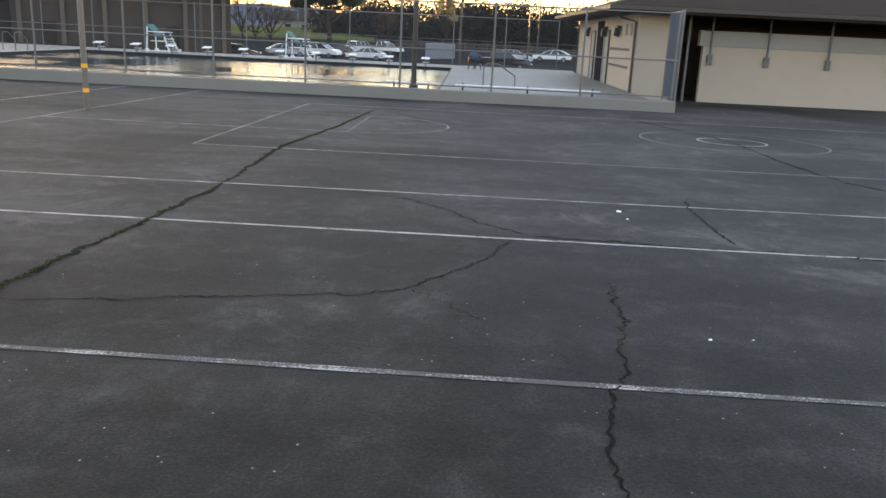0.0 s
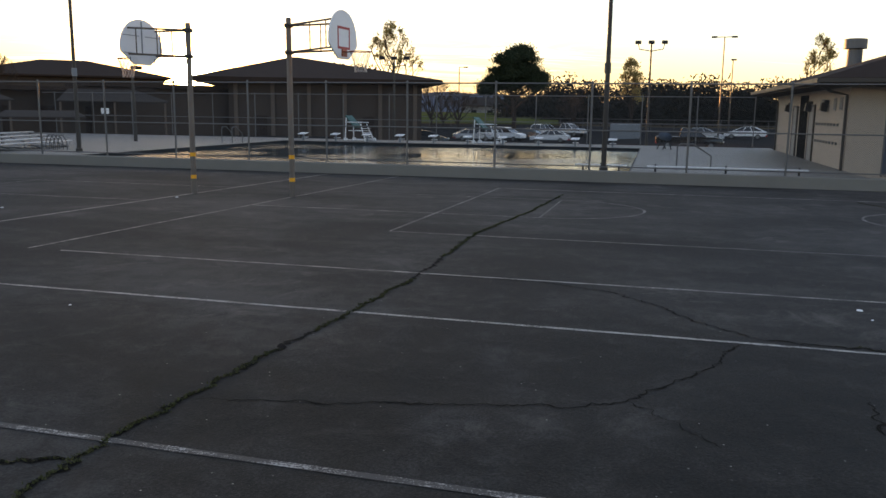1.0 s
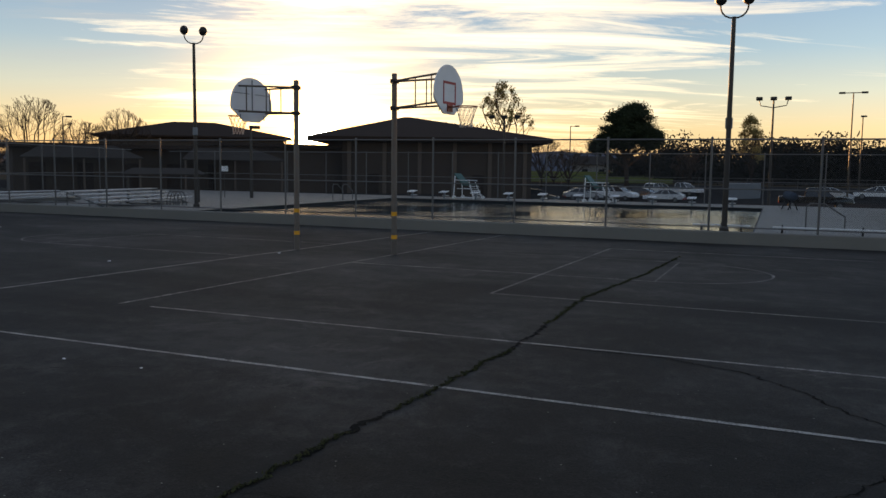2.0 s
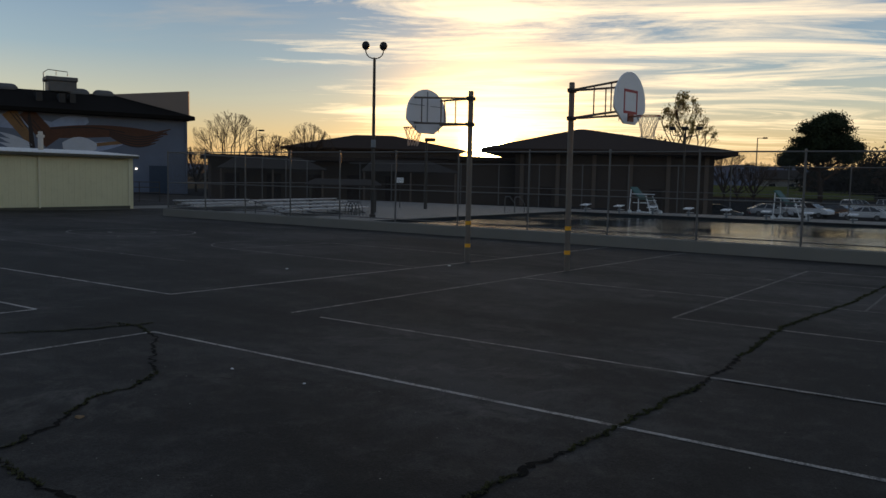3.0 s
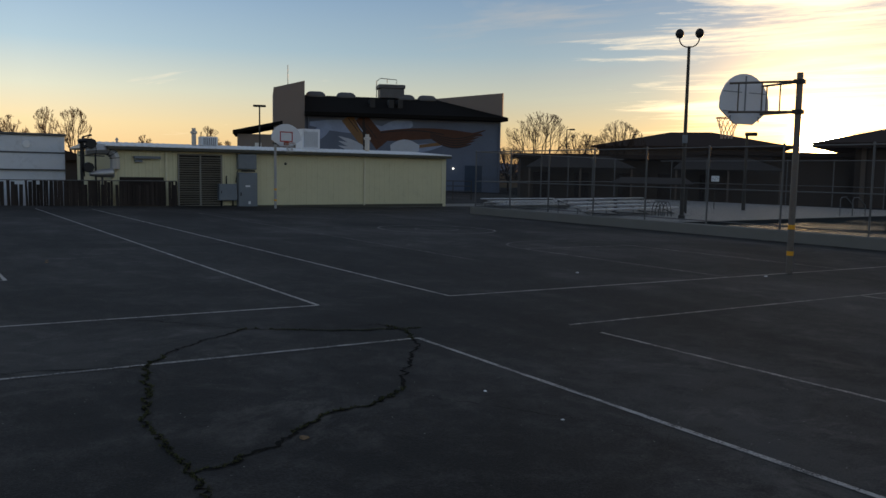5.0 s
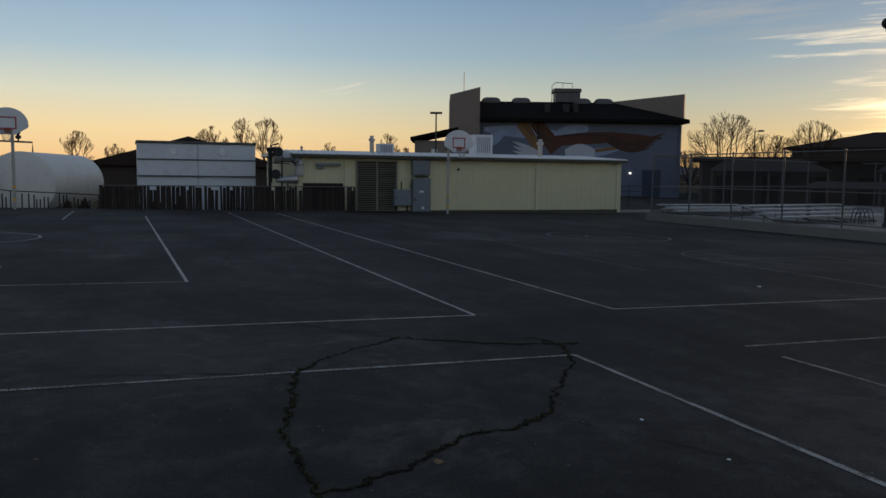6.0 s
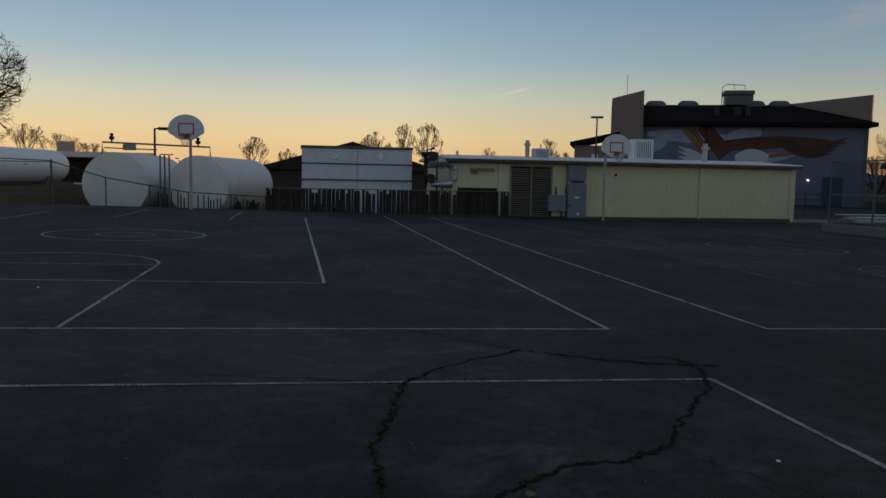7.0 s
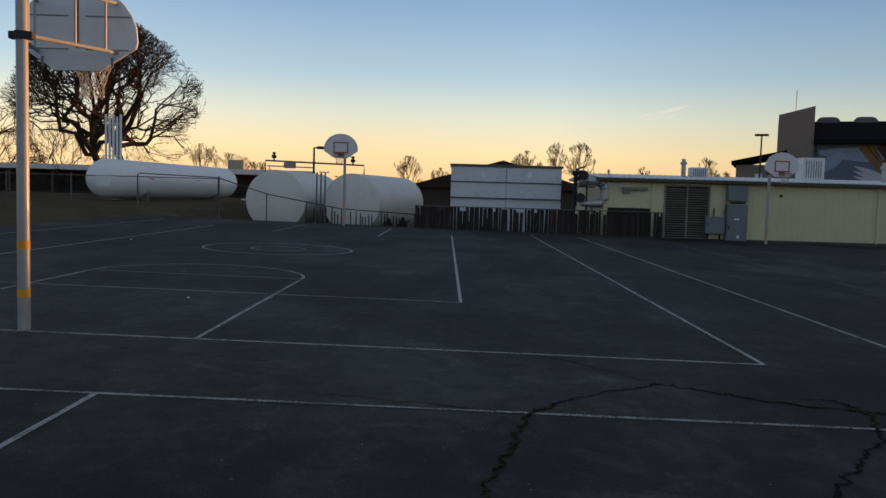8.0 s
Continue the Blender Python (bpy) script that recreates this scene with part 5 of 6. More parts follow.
def low_wall():
    w = thing("yard_wall", "pinkish beige stucco wall with a grey concrete cap band and steel posts", "wall")
    part("wall", boxes(((23.5, -40.0, -0.6), (23.75, -16.45, 1.72))), BEIGE, w)
    part("cap_band", boxes(((23.47, -40.0, 1.723), (23.78, -16.3, 2.27))), BEIGE_DARK, w, "grey concrete upper band", bevel=0.015)
    for y in (-16.7, -18.75, -20.95, -23.2, -25.5, -27.8):
        p = part("post", rods((((23.4, y, 1.15), (23.4, y, 3.05)), 0.04)), GALV, w, smooth=True)
        part("bracket", boxes(((23.36, y - 0.09, 1.08), (23.498, y + 0.09, 1.42))), GALV, p, bevel=0.01)
    part("rail", rods((((23.4, -40, 3.02), (23.4, -16.3, 3.02)), 0.025)), GALV, w, smooth=True)


low_wall()
g = thing("gate", "open steel gate with blue-grey privacy fabric", "gate", at=pose(18.15, -14.32, 0, 0, 0, -4))
part("gate_frame", rods((((0.05, 0, -0.05), (0.05, 0, 2.75)), 0.035), (((2.35, 0, -0.05), (2.35, 0, 2.75)), 0.035), (((0.05, 0, 0.02), (2.35, 0, 0.02)), 0.025), (((0.05, 0, 2.7), (2.35, 0, 2.7)), 0.025), (((0.05, 0, 1.25), (2.35, 0, 1.25)), 0.022)), GALV, g, smooth=True)
part("fabric", boxes(((0.1, -0.012, 0.05), (2.3, 0.0, 2.67))), SLATBLUE, g)
solo("gate_post", rods((((23.3, -15.2, -0.5), (23.3, -15.2, 3.05)), 0.05), (((23.3, -15.85, -0.5), (23.3, -15.85, 3.05)), 0.05)), GALV, "pair of steel gate posts by the wall", "post")


# ---- brown school buildings behind the pool ----
def hip_building(label, cx, cy, sx, sy, eave, ridge, turn, ridge_len, over=1.6, fins=True, ground=-0.5, shift=0.0, north=0.0):
    b = thing("school_building", label, "building", "brown school buildings", at=pose(cx, cy, 0, 0, 0, turn))
    part("wall", boxes(((-sx / 2, -sy / 2, ground), (sx / 2, sy / 2, eave))), BROWNWALL, b)
    bm = bmesh.new()
    e = [(-sx / 2 - over, -sy / 2 - over), (sx / 2 + over, -sy / 2 - over), (sx / 2 + over, sy / 2 + over + north), (-sx / 2 - over, sy / 2 + over + north)]
    lo = [bm.verts.new((x, y, eave - 0.02)) for x, y in e]
    mid = [bm.verts.new((x, y, eave + 0.35)) for x, y in e]
    hi = [bm.verts.new((0, shift - ridge_len / 2, ridge)), bm.verts.new((0, shift + ridge_len / 2, ridge))]
    for i in range(4):
        j = (i + 1) % 4
        bm.faces.new((lo[i], lo[j], mid[j], mid[i]))
    bm.faces.new((mid[0], mid[1], hi[0]))
    bm.faces.new((mid[1], mid[2], hi[1], hi[0]))
    bm.faces.new((mid[2], mid[3], hi[1]))
    bm.faces.new((mid[3], mid[0], hi[0], hi[1]))
    bm.faces.new(lo[::-1])
    part("roof", bm, SHINGLE, b, "broad low dark hip roof")
    if fins:
        n = int(sy / 2.6)
        for i in range(n):
            y = -sy / 2 + 0.6 + i * (sy - 1.2) / (n - 1)
            part("pilaster", boxes(((-sx / 2 - 0.28, y - 0.16, ground), (-sx / 2 - 0.002, y + 0.16, eave - 0.03))), BROWNFIN, b)
            if i % 3 == 1:
                part("door", boxes(((-sx / 2 - 0.06, y + 0.5, ground), (-sx / 2 - 0.003, y + 1.5, ground + 2.4))), SHINGLE, b)
    return b


def polar(az, d, x=-5.4, y=-7.5):
    """A place at compass az (from +y, clockwise) and distance d from the middle of the walk."""
    return x + d * math.sin(radians(az)), y + d * math.cos(radians(az))


hip_building("brown school hall with tan pilasters and a broad low hip roof", *polar(67.1, 80.5), 21.0, 16.4, 4.0, 6.75, 23.5, 0.6, shift=2.9, north=1.2, ground=-1.2)
hip_building("brown school building with a low dark hip roof", *polar(50.6, 205.0), 26.0, 40.0, 8.0, 12.1, 39, 9.5, fins=False)
w = thing("school_wing", "long dark flat-roofed school wing behind the pool", "building", at=pose(*polar(47.0, 66.0), 0, 0, 0, -37))
part("wall", boxes(((-8.6, 0, -0.5), (9.5, 6, 2.9))), BROWNWALL, w)
part("roof", boxes(((-9.2, -1.2, 2.9), (10.2, 6.6, 3.2))), SHINGLE, w)
for i in range(5):
    part("door", boxes(((-7.6 + 3.2 * i, -0.05, -0.4), (-6.5 + 3.2 * i, -0.002, 1.8))), SHINGLE, w)
for x in (-8.4, 2.2):
    bm = bmesh.new()
    prism(bm, [(x, -4.2, 2.1), (x + 8.0, -4.2, 2.1), (x + 6.4, -1.25, 3.0), (x + 1.6, -1.25, 3.0)], (0, 0, 0.08))
    pr = part("porch_roof", bm, SHINGLE_GREY, w, "greyed low porch roof")
    for px in (x + 0.3, x + 4.0, x + 7.7):
        part("post", boxes(((px - 0.06, -4.1, -0.5), (px + 0.06, -3.98, 2.1))), BROWNFIN, pr)
w = thing("school_wing", "dark connecting wing under the hall's roof", "building", at=pose(*polar(58.0, 70.0), 0, 0, 0, -32))
part("wall", boxes(((-8.0, 0, -0.5), (6.0, 4, 3.3))), BROWNWALL, w)
part("roof", boxes(((-8.4, -0.8, 3.3), (6.4, 4.4, 3.6))), SHINGLE, w)


# ---- shelter, bleachers and pool furniture ----
def shelter():
    s = thing("shelter", "low open shelter with a greyed roof on posts", "shelter", at=pose(*polar(48.4, 41.0), DECK_Z, 0, 0, -48))
    bm = bmesh.new()
    prism(bm, [(-1.9, -0.9, 1.30), (1.9, -0.9, 1.30), (1.6, 0.9, 1.58), (-1.4, 0.9, 1.58)], (0, 0, 0.04))
    part("roof", bm, SHINGLE_GREY, s)
    for x in (-1.6, 1.6):
        for y, h in ((-0.7, 1.31), (0.7, 1.53)):
            part("post", rods((((x, y, 0), (x, y, h)), 0.04)), BRONZE, s)


shelter()


def bleacher(label, x, y, turn, length, rows=4, rise=0.12):
    b = thing("bleacher", label, "bleacher", "bleachers by the pool", at=pose(x, y, DECK_Z, 0, 0, turn))
    deep, high = 0.62 * (rows - 1), 0.26 + rise * (rows - 1)
    for r in range(rows):
        z, dx = 0.26 + rise * r, 0.62 * r
        part("seat", boxes(((dx, 0, z), (dx + 0.26, length, z + 0.045))), ALU, b, bevel=0.008)
        if r:
            part("foot_board", boxes(((dx - 0.3, 0, z - 0.17), (dx - 0.06, length, z - 0.13))), ALU, b)
    n = int(length / 1.8) + 1
    for i in range(n):
        y0 = 0.2 + i * (length - 0.4) / (n - 1)
        part("support", rods((((0.1, y0, 0), (deep + 0.2, y0, high)), 0.022), (((0.1, y0, 0.02), (deep + 0.2, y0, 0.02)), 0.022), (((deep + 0.1, y0, 0), (deep + 0.1, y0, high)), 0.022), (((deep / 2, y0, 0), (deep / 2, y0, high / 2)), 0.02)), GALV, b)
    return b


bleacher("low aluminium bleacher with four rows of benches", 25.3, 18.05, 98.6, 6.4)
bleacher("low aluminium bench rows beside the fence corner", 23.0, 22.7, 90.5, 4.5, 3, 0.10)
solo("bike_rack", rods(*[([(22.6 + 0.1 * i, 16.4 + 0.28 * i + 0.25 * math.cos(a), -0.05 + 0.62 * math.sin(a)) for a in [math.pi * k / 10 for k in range(11)]], 0.02) for i in range(4)]), GALV, "looped steel rails beside the bleachers", "rack")


def block(y):
    b = thing("starting_block", "white starting block on a slim post at the pool end", "starting block", "starting blocks", at=pose(38.1, y, DECK_Z))
    bm = bmesh.new()
    prism(bm, [(-0.28, -0.23, 0.36), (0.28, -0.23, 0.43), (0.28, -0.23, 0.47), (-0.28, -0.23, 0.40)], (0, 0.46, 0))
    part("platform", bm, WHITEPAINT, b, bevel=0.01)
    part("post", boxes(((0.02, -0.045, 0.0), (0.11, 0.045, 0.38))), GREYBOX, b)
    part("step", boxes(((0.16, -0.16, 0.17), (0.42, 0.16, 0.20))), WHITEPAINT, b)
    return b


first_block = block(12.4)
for y in (10.35, 8.4, 6.4, 4.4, 2.4, 0.4, -1.6, -3.6, -5.6):
    copy_thing(first_block, pose(38.1, y, DECK_Z))


def guard_chair(x, y, turn):
    c = thing("lifeguard_chair", "white tube-frame lifeguard chair with a teal sling seat", "lifeguard chair", "lifeguard chairs", at=pose(x, y, DECK_Z, 0, 0, turn) @ Matrix.Diagonal((0.95, 0.95, 0.80, 1)))
    for sx in (-0.5, 0.5):
        part("leg", rods((((sx, -0.75, 0), (sx * 0.7, -0.3, 1.25)), 0.035), (((sx, 0.75, 0), (sx * 0.8, 0.72, 1.7)), 0.035), (((sx, -0.75, 0.08), (sx, 0.75, 0.08)), 0.03), (((sx * 0.8, -0.5, 0.75), (sx * 0.8, 0.55, 0.75)), 0.025)), WHITEPAINT, c, smooth=True)
    for z, y0 in ((0.3, -0.66), (0.6, -0.55), (0.9, -0.44)):
        part("step", boxes(((-0.42, y0 - 0.1, z), (0.42, y0 + 0.1, z + 0.04))), WHITEPAINT, c)
    bm = bmesh.new()
    prism(bm, [(-0.38, -0.40, 1.05), (-0.38, 0.15, 0.98), (-0.38, 0.85, 1.83), (-0.38, 0.79, 1.87), (-0.38, 0.11, 1.05), (-0.38, -0.40, 1.11)], (0.76, 0, 0))
    part("seat", bm, TEAL, c, "teal slung seat")
    part("arm_rest", rods((((-0.42, -0.4, 1.35), (-0.42, 0.65, 1.38)), 0.03), (((0.42, -0.4, 1.35), (0.42, 0.65, 1.38)), 0.03)), WHITEPAINT, c, smooth=True)
    for sx in (-0.5, 0.5):
        for sy in (-0.75, 0.75):
            bm = bmesh.new()
            lathe(bm, [(0, 0.12), (0.1, 0.12)], (sx, sy, 0.12), (sx + 0.1, sy, 0.12), 12)
            part("wheel", bm, WHITEPAINT, c, smooth=True)
    return c


guard_chair(39.3, 9.3, -12)
guard_chair(39.4, 1.5, -10)


def hand_rail(x, y, turn, label, h=0.85, l=1.1):
    pts = [(0, 0, 0), (0, 0, h * 0.55), (l * 0.55, 0, h), (l * 0.9, 0, h), (l, 0, h - 0.1), (l, 0, 0)]
    return solo("hand_rail", rods((pts, 0.024)), GALV, label, "hand rail", "pool rails", at=pose(x, y, DECK_Z, 0, 0, turn), smooth=True)


hand_rail(21.3, -9.6, 100, "bent steel hand rail on the pool deck")
for y in (13.9, 14.5):
    hand_rail(33.5, y, 180, "bent steel pool ladder rail")


def deck_bench(x, y, length, turn):
    b = thing("bench", "low white bench on short dark legs by the pool", "bench", "deck benches", at=pose(x, y, DECK_Z, 0, 0, turn))
    part("seat", boxes(((0, -0.12, 0.2), (length, 0.12, 0.235))), WHITEPAINT, b, bevel=0.01)
    for i in range(3):
        x0 = 0.25 + i * (length - 0.5) / 2
        part("leg", rods((((x0, 0, 0), (x0, 0, 0.2)), 0.03), (((x0, 0.02, 0.2), (x0, 0.02, 0.3)), 0.018)), BLACKIRON, b)
    return b


deck_bench(19.1, -12.2, 4.6, 90)
deck_bench(19.15, -7.0, 1.6, 90)
c = thing("pool_reel", "dark covered pool reel at the pool corner", "pool reel", at=pose(36.9, -8.3, DECK_Z, 0, 0, 20))
bm = bmesh.new()
lathe(bm, [(0, 0.1), (0.1, 0.2), (0.9, 0.22), (1.0, 0.1)], (-0.5, 0, 0.62), (0.5, 0, 0.72), 14)
part("roll", bm, SLATBLUE, c, smooth=True)
for px, py in ((-0.4, -0.2), (0.4, -0.2), (-0.4, 0.25), (0.4, 0.25)):
    part("leg", rods((((px, py, 0), (px, 0, 0.6)), 0.03)), BLACKIRON, c)


# ---- cars ----
def wheel_mesh():
    bm = bmesh.new()
    lathe(bm, [(0, 0.24), (0.02, 0.31), (0.17, 0.32), (0.2, 0.25)], (0, -0.1, 0.32), (0, 0.1, 0.32), 20)
    return finish("tyre", bm, RUBBER, True)


TYRE = wheel_mesh()
bm = bmesh.new()
lathe(bm, [(0, 0.2), (0.015, 0.21), (0.02, 0.06)], (0, -0.1, 0.32), (0, -0.13, 0.32), 16)
RIM_MESH = finish("rim", bm, CHROME, True)


def car(label, paint, az, d, heading, kind):
    """A parked car, nose along local +x."""
    x, y = polar(az, d)
    c = thing("car", label, "car", "parked cars", at=pose(x, y, ground_z(x, y), 0, 0, heading))
    if kind == "pickup":
        L, W = 5.6, 1.95
        low = [(-2.74, 0.52), (-2.8, 0.75), (-2.8, 1.02), (-2.7, 1.06), (-0.8, 1.07), (1.15, 1.10), (2.2, 1.06), (2.62, 0.98), (2.76, 0.84), (2.78, 0.5)]
        top = [(-0.78, 1.06), (1.32, 1.08), (0.98, 1.34), (0.58, 1.66), (0.35, 1.75), (-0.55, 1.77), (-0.68, 1.70)]
        ax = (-1.75, 1.75)
    elif kind == "suv":
        L, W = 4.8, 1.9
        low = [(-2.3, 0.45), (-2.4, 0.7), (-2.36, 1.0), (-2.2, 1.06), (1.1, 1.06), (1.9, 1.0), (2.28, 0.88), (2.4, 0.7), (2.38, 0.42)]
        top = [(-2.32, 1.04), (1.3, 1.05), (0.95, 1.28), (0.5, 1.55), (0.2, 1.65), (-1.75, 1.68), (-2.1, 1.6)]
        ax = (-1.45, 1.45)
    else:
        L, W = 4.6, 1.78
        low = [(-2.2, 0.36), (-2.29, 0.6), (-2.26, 0.86), (-2.1, 0.94), (-1.5, 0.96), (0.95, 0.92), (1.65, 0.84), (2.1, 0.72), (2.28, 0.56), (2.26, 0.32)]
        top = [(-1.95, 0.93), (1.35, 0.89), (0.95, 1.08), (0.5, 1.29), (0.15, 1.38), (-0.6, 1.42), (-1.05, 1.36), (-1.5, 1.15)]
        ax = (-1.38, 1.42)

    def loft(name, slices, paint_of):
        bm = bmesh.new()
        rows = [[bm.verts.new(p) for p in row] for row in slices]
        k = len(rows[0])
        for a, b in zip(rows, rows[1:]):
            for i in range(k):
                bm.faces.new((a[i], a[(i + 1) % k], b[(i + 1) % k], b[i]))
        bm.faces.new(rows[0][::-1])
        bm.faces.new(rows[-1])
        bmesh.ops.recalc_face_normals(bm, faces=bm.faces[:])
        return part(name, bm, paint_of, c, smooth=True)

    def shell(pts, y, f, dz=0.0):
        """The outline drawn in a little towards its middle, at side distance y."""
        mx = sum(p[0] for p in pts) / len(pts)
        mz = sum(p[1] for p in pts) / len(pts)
        return [(mx + (px - mx) * f, y, mz + (pz - mz) * f + dz) for px, pz in pts]

    hw = W / 2
    loft("body", [shell(low, -hw, 0.93), shell(low, -hw + 0.07, 0.985), shell(low, -hw + 0.25, 1.0), shell(low, hw - 0.25, 1.0), shell(low, hw - 0.07, 0.985), shell(low, hw, 0.93)], CARPAINT[paint])

    def side_y(pz):
        """Half width of the glass, drawn in towards the roof."""
        return hw - 0.08 - 0.24 * (pz - top[0][1]) / 0.7

    loft("cabin_glass", [[(px, -side_y(pz), pz) for px, pz in top], [(px, side_y(pz), pz) for px, pz in top]], CARGLASS)
    roof = [p for p in top if p[1] > max(q[1] for q in top) - 0.15]
    roof.sort()
    rows = [[(px, sgn * side_y(pz), pz + lift) for px, pz in roof] for sgn, lift in ((-1, 0.0), (-1, 0.03), (1, 0.03), (1, 0.0))]
    bm = bmesh.new()
    vs = [[bm.verts.new(p) for p in row] for row in rows]
    for a, b in zip(vs, vs[1:] + vs[:1]):
        for i in range(len(roof) - 1):
            bm.faces.new((a[i], a[i + 1], b[i + 1], b[i]))
    bm.faces.new([v[0] for v in vs])
    bm.faces.new([v[-1] for v in vs][::-1])
    bmesh.ops.recalc_face_normals(bm, faces=bm.faces[:])
    part("roof", bm, CARPAINT[paint], c, smooth=True)
    # pillars run from the waist to the roof along both sides
    ends = [(top[1], roof[-1]), (top[0], roof[0])]
    waist = [((lerp(top[0][0], top[1][0], k), top[0][1]), (lerp(roof[0][0], roof[-1][0], k), roof[0][1])) for k in ((0.5,) if kind == "pickup" else (0.36, 0.66))]
    for (ax0, az0), (bx0, bz0) in ends + waist:
        for s in (-1, 1):
            part("pillar", rods((((ax0, s * side_y(az0), az0), (bx0, s * side_y(bz0), bz0)), 0.035)), CARPAINT[paint], c, smooth=True)
    if kind == "pickup":
        part("bed", boxes(((-2.68, -hw + 0.14, 1.065), (-0.86, hw - 0.14, 1.078))), BLACKIRON, c)
    for sx in ax:
        for s in (-1, 1):
            o = new("wheel", TYRE)
            o.parent = c
            o.matrix_basis = pose(sx, s * (W / 2 - 0.085), 0, 0, 0, 0 if s < 0 else 180)
            r = new("rim", RIM_MESH)
            r.parent = o
    z = low[1][1] - 0.18
    for s in (-1, 1):
        part("headlight", boxes(((L / 2 - 0.12, s * (W / 2 - 0.25) - 0.16, 0.62), (L / 2 + 0.012, s * (W / 2 - 0.25) + 0.16, 0.74))), LAMPGLASS, c, bevel=0.01)
        part("tail_light", boxes(((-L / 2 - 0.022, s * (W / 2 - 0.2) - 0.1, z - 0.1), (-L / 2 + 0.12, s * (W / 2 - 0.2) + 0.1, z + 0.1))), TAILRED, c, bevel=0.01)
    return c


def side_on(az, nose_right=True):
    return -az if nose_right else 180 - az


car("dark saloon parked beyond the pool", "dark", 74.2, 80, side_on(74.0), "sedan")
car("silver saloon parked in the car park", "silver", 77.5, 96, side_on(78) + 12, "sedan")
car("white sport utility vehicle parked in a row", "white", 79.85, 98, side_on(80) - 25, "suv")
car("dark saloon parked behind a white one", "dark", 81.6, 104, side_on(82) - 25, "sedan")
car("white saloon parked at the row's end", "white", 83.0, 95, side_on(83) + 168, "sedan")
car("white sport utility vehicle parked at the back", "white", 82.6, 116, side_on(88) + 60, "suv")
car("white pickup truck parked at the back", "white", 84.2, 116, side_on(84) - 35, "pickup")
car("black pickup truck parked in the car park", "black", 92.5, 72, side_on(90), "pickup")
car("silver saloon parked behind the black truck", "silver", 93.3, 92, side_on(94), "sedan")
car("white saloon parked near the locker building", "white", 96.0, 98, side_on(96) + 176, "sedan")


def three_lamp_pole(label, az, d, h, arms=3):
    x, y = polar(az, d)
    t = thing("street_lamp", label, "street lamp", "car park lamps", at=pose(x, y, ground_z(x, y), 0, 0, -az))
    bm = bmesh.new()
    lathe(bm, [(0, 0.11), (h, 0.06)], (0, 0, 0), (0, 0, h), 10)
    part("pole", bm, BRONZE, t, smooth=True)
    part("arm", rods((((-0.95, 0, h - 0.05), (-0.85, 0, h - 0.45), (0, 0, h - 0.6), (0.85, 0, h - 0.45), (0.95, 0, h - 0.05)), 0.035)), BRONZE, t, smooth=True)
    for s in ((-0.95, 0, 0.95) if arms == 3 else (-0.95, 0.95)):
        part("lamp_head", boxes(((s - 0.22, -0.2, h - 0.08), (s + 0.22, 0.2, h + 0.16))), BLACKIRON, t, bevel=0.04)
    return t


three_lamp_pole("dark pole with three floodlight heads in the car park", 89.7, 62, 8.1)
three_lamp_pole("dark pole with three floodlight heads beside the hall", 71.9, 62, 6.9)
x, y = polar(94.3, 90)
area_light_pole("tall pole with two flat lamp arms in the car park", x, y, -1.4, 11.1, 2, 1.0, -94)
x, y = polar(94.9, 100)
area_light_pole("tall thin lamp pole in the car park", x, y, -1.4, 9.4, 1, 0.1, -94)
x, y = polar(76.5, 112)
area_light_pole("street lamp with a single arm behind the car park", x, y, -0.5, 8.2, 1, 0.9, -76)
x, y = polar(42.5, 95)
area_light_pole("street lamp before bare trees", x, y, -0.3, 7.0, 1, 0.6, -40)
x, y = polar(88.5, 110)
solo("utility_box", boxes(((x - 2, y - 1.2, -1.9), (x + 2, y + 2.6, 0.35))), GREYBOX, "grey utility enclosure beyond the cars", "enclosure", bevel=0.05)
fence("far_fence", polar(70, 122), polar(98, 122), [3.2 * i for i in range(19)], -0.4, 0.9, [(0.9, 0.03), (0.2, 0.03)], "pale low fence beyond the car park", mesh_spacing=0.3)


# ---- trees ----
class Wood:
    """Collects tapered branches as plain vertices and faces."""

    def __init__(self):
        self.v, self.f = [], []

    def bar(self, pts, radii, n):
        base = len(self.v)
        for i, p in enumerate(pts):
            d = (pts[min(i + 1, len(pts) - 1)] - pts[max(i - 1, 0)]).normalized()
            u = d.orthogonal() if i == 0 else u - d * u.dot(d)
            u = u.normalized() if u.length > 1e-6 else d.orthogonal().normalized()
            w = d.cross(u)
            for k in range(n):
                a = 2 * math.pi * k / n
                self.v.append(tuple(p + u * (radii[i] * math.cos(a)) + w * (radii[i] * math.sin(a))))
        for i in range(len(pts) - 1):
            for k in range(n):
                a, b = base + i * n + k, base + i * n + (k + 1) % n
                self.f.append((a, b, b + n, a + n))

    def leaf(self, p, s, rng):
        base = len(self.v)
        u = Vector((rng.gauss(0, 1), rng.gauss(0, 1), rng.gauss(0, 1))).normalized()
        w = u.orthogonal().normalized()
        for a, b in ((-1, -0.6), (1, -0.6), (0.8, 0.7), (-0.7, 0.8)):
            self.v.append(tuple(p + u * (a * s) + w * (b * s * 0.6)))
        self.f.append((base, base + 1, base + 2, base + 3))

    def part(self, name, mat, parent, label=""):
        me = bpy.data.meshes.new(name)
        me.from_pydata(self.v, [], self.f)
        me.materials.append(mat)
        ob = new(name, me)
        ob.parent = parent
        return tagged(ob, label) if label else ob


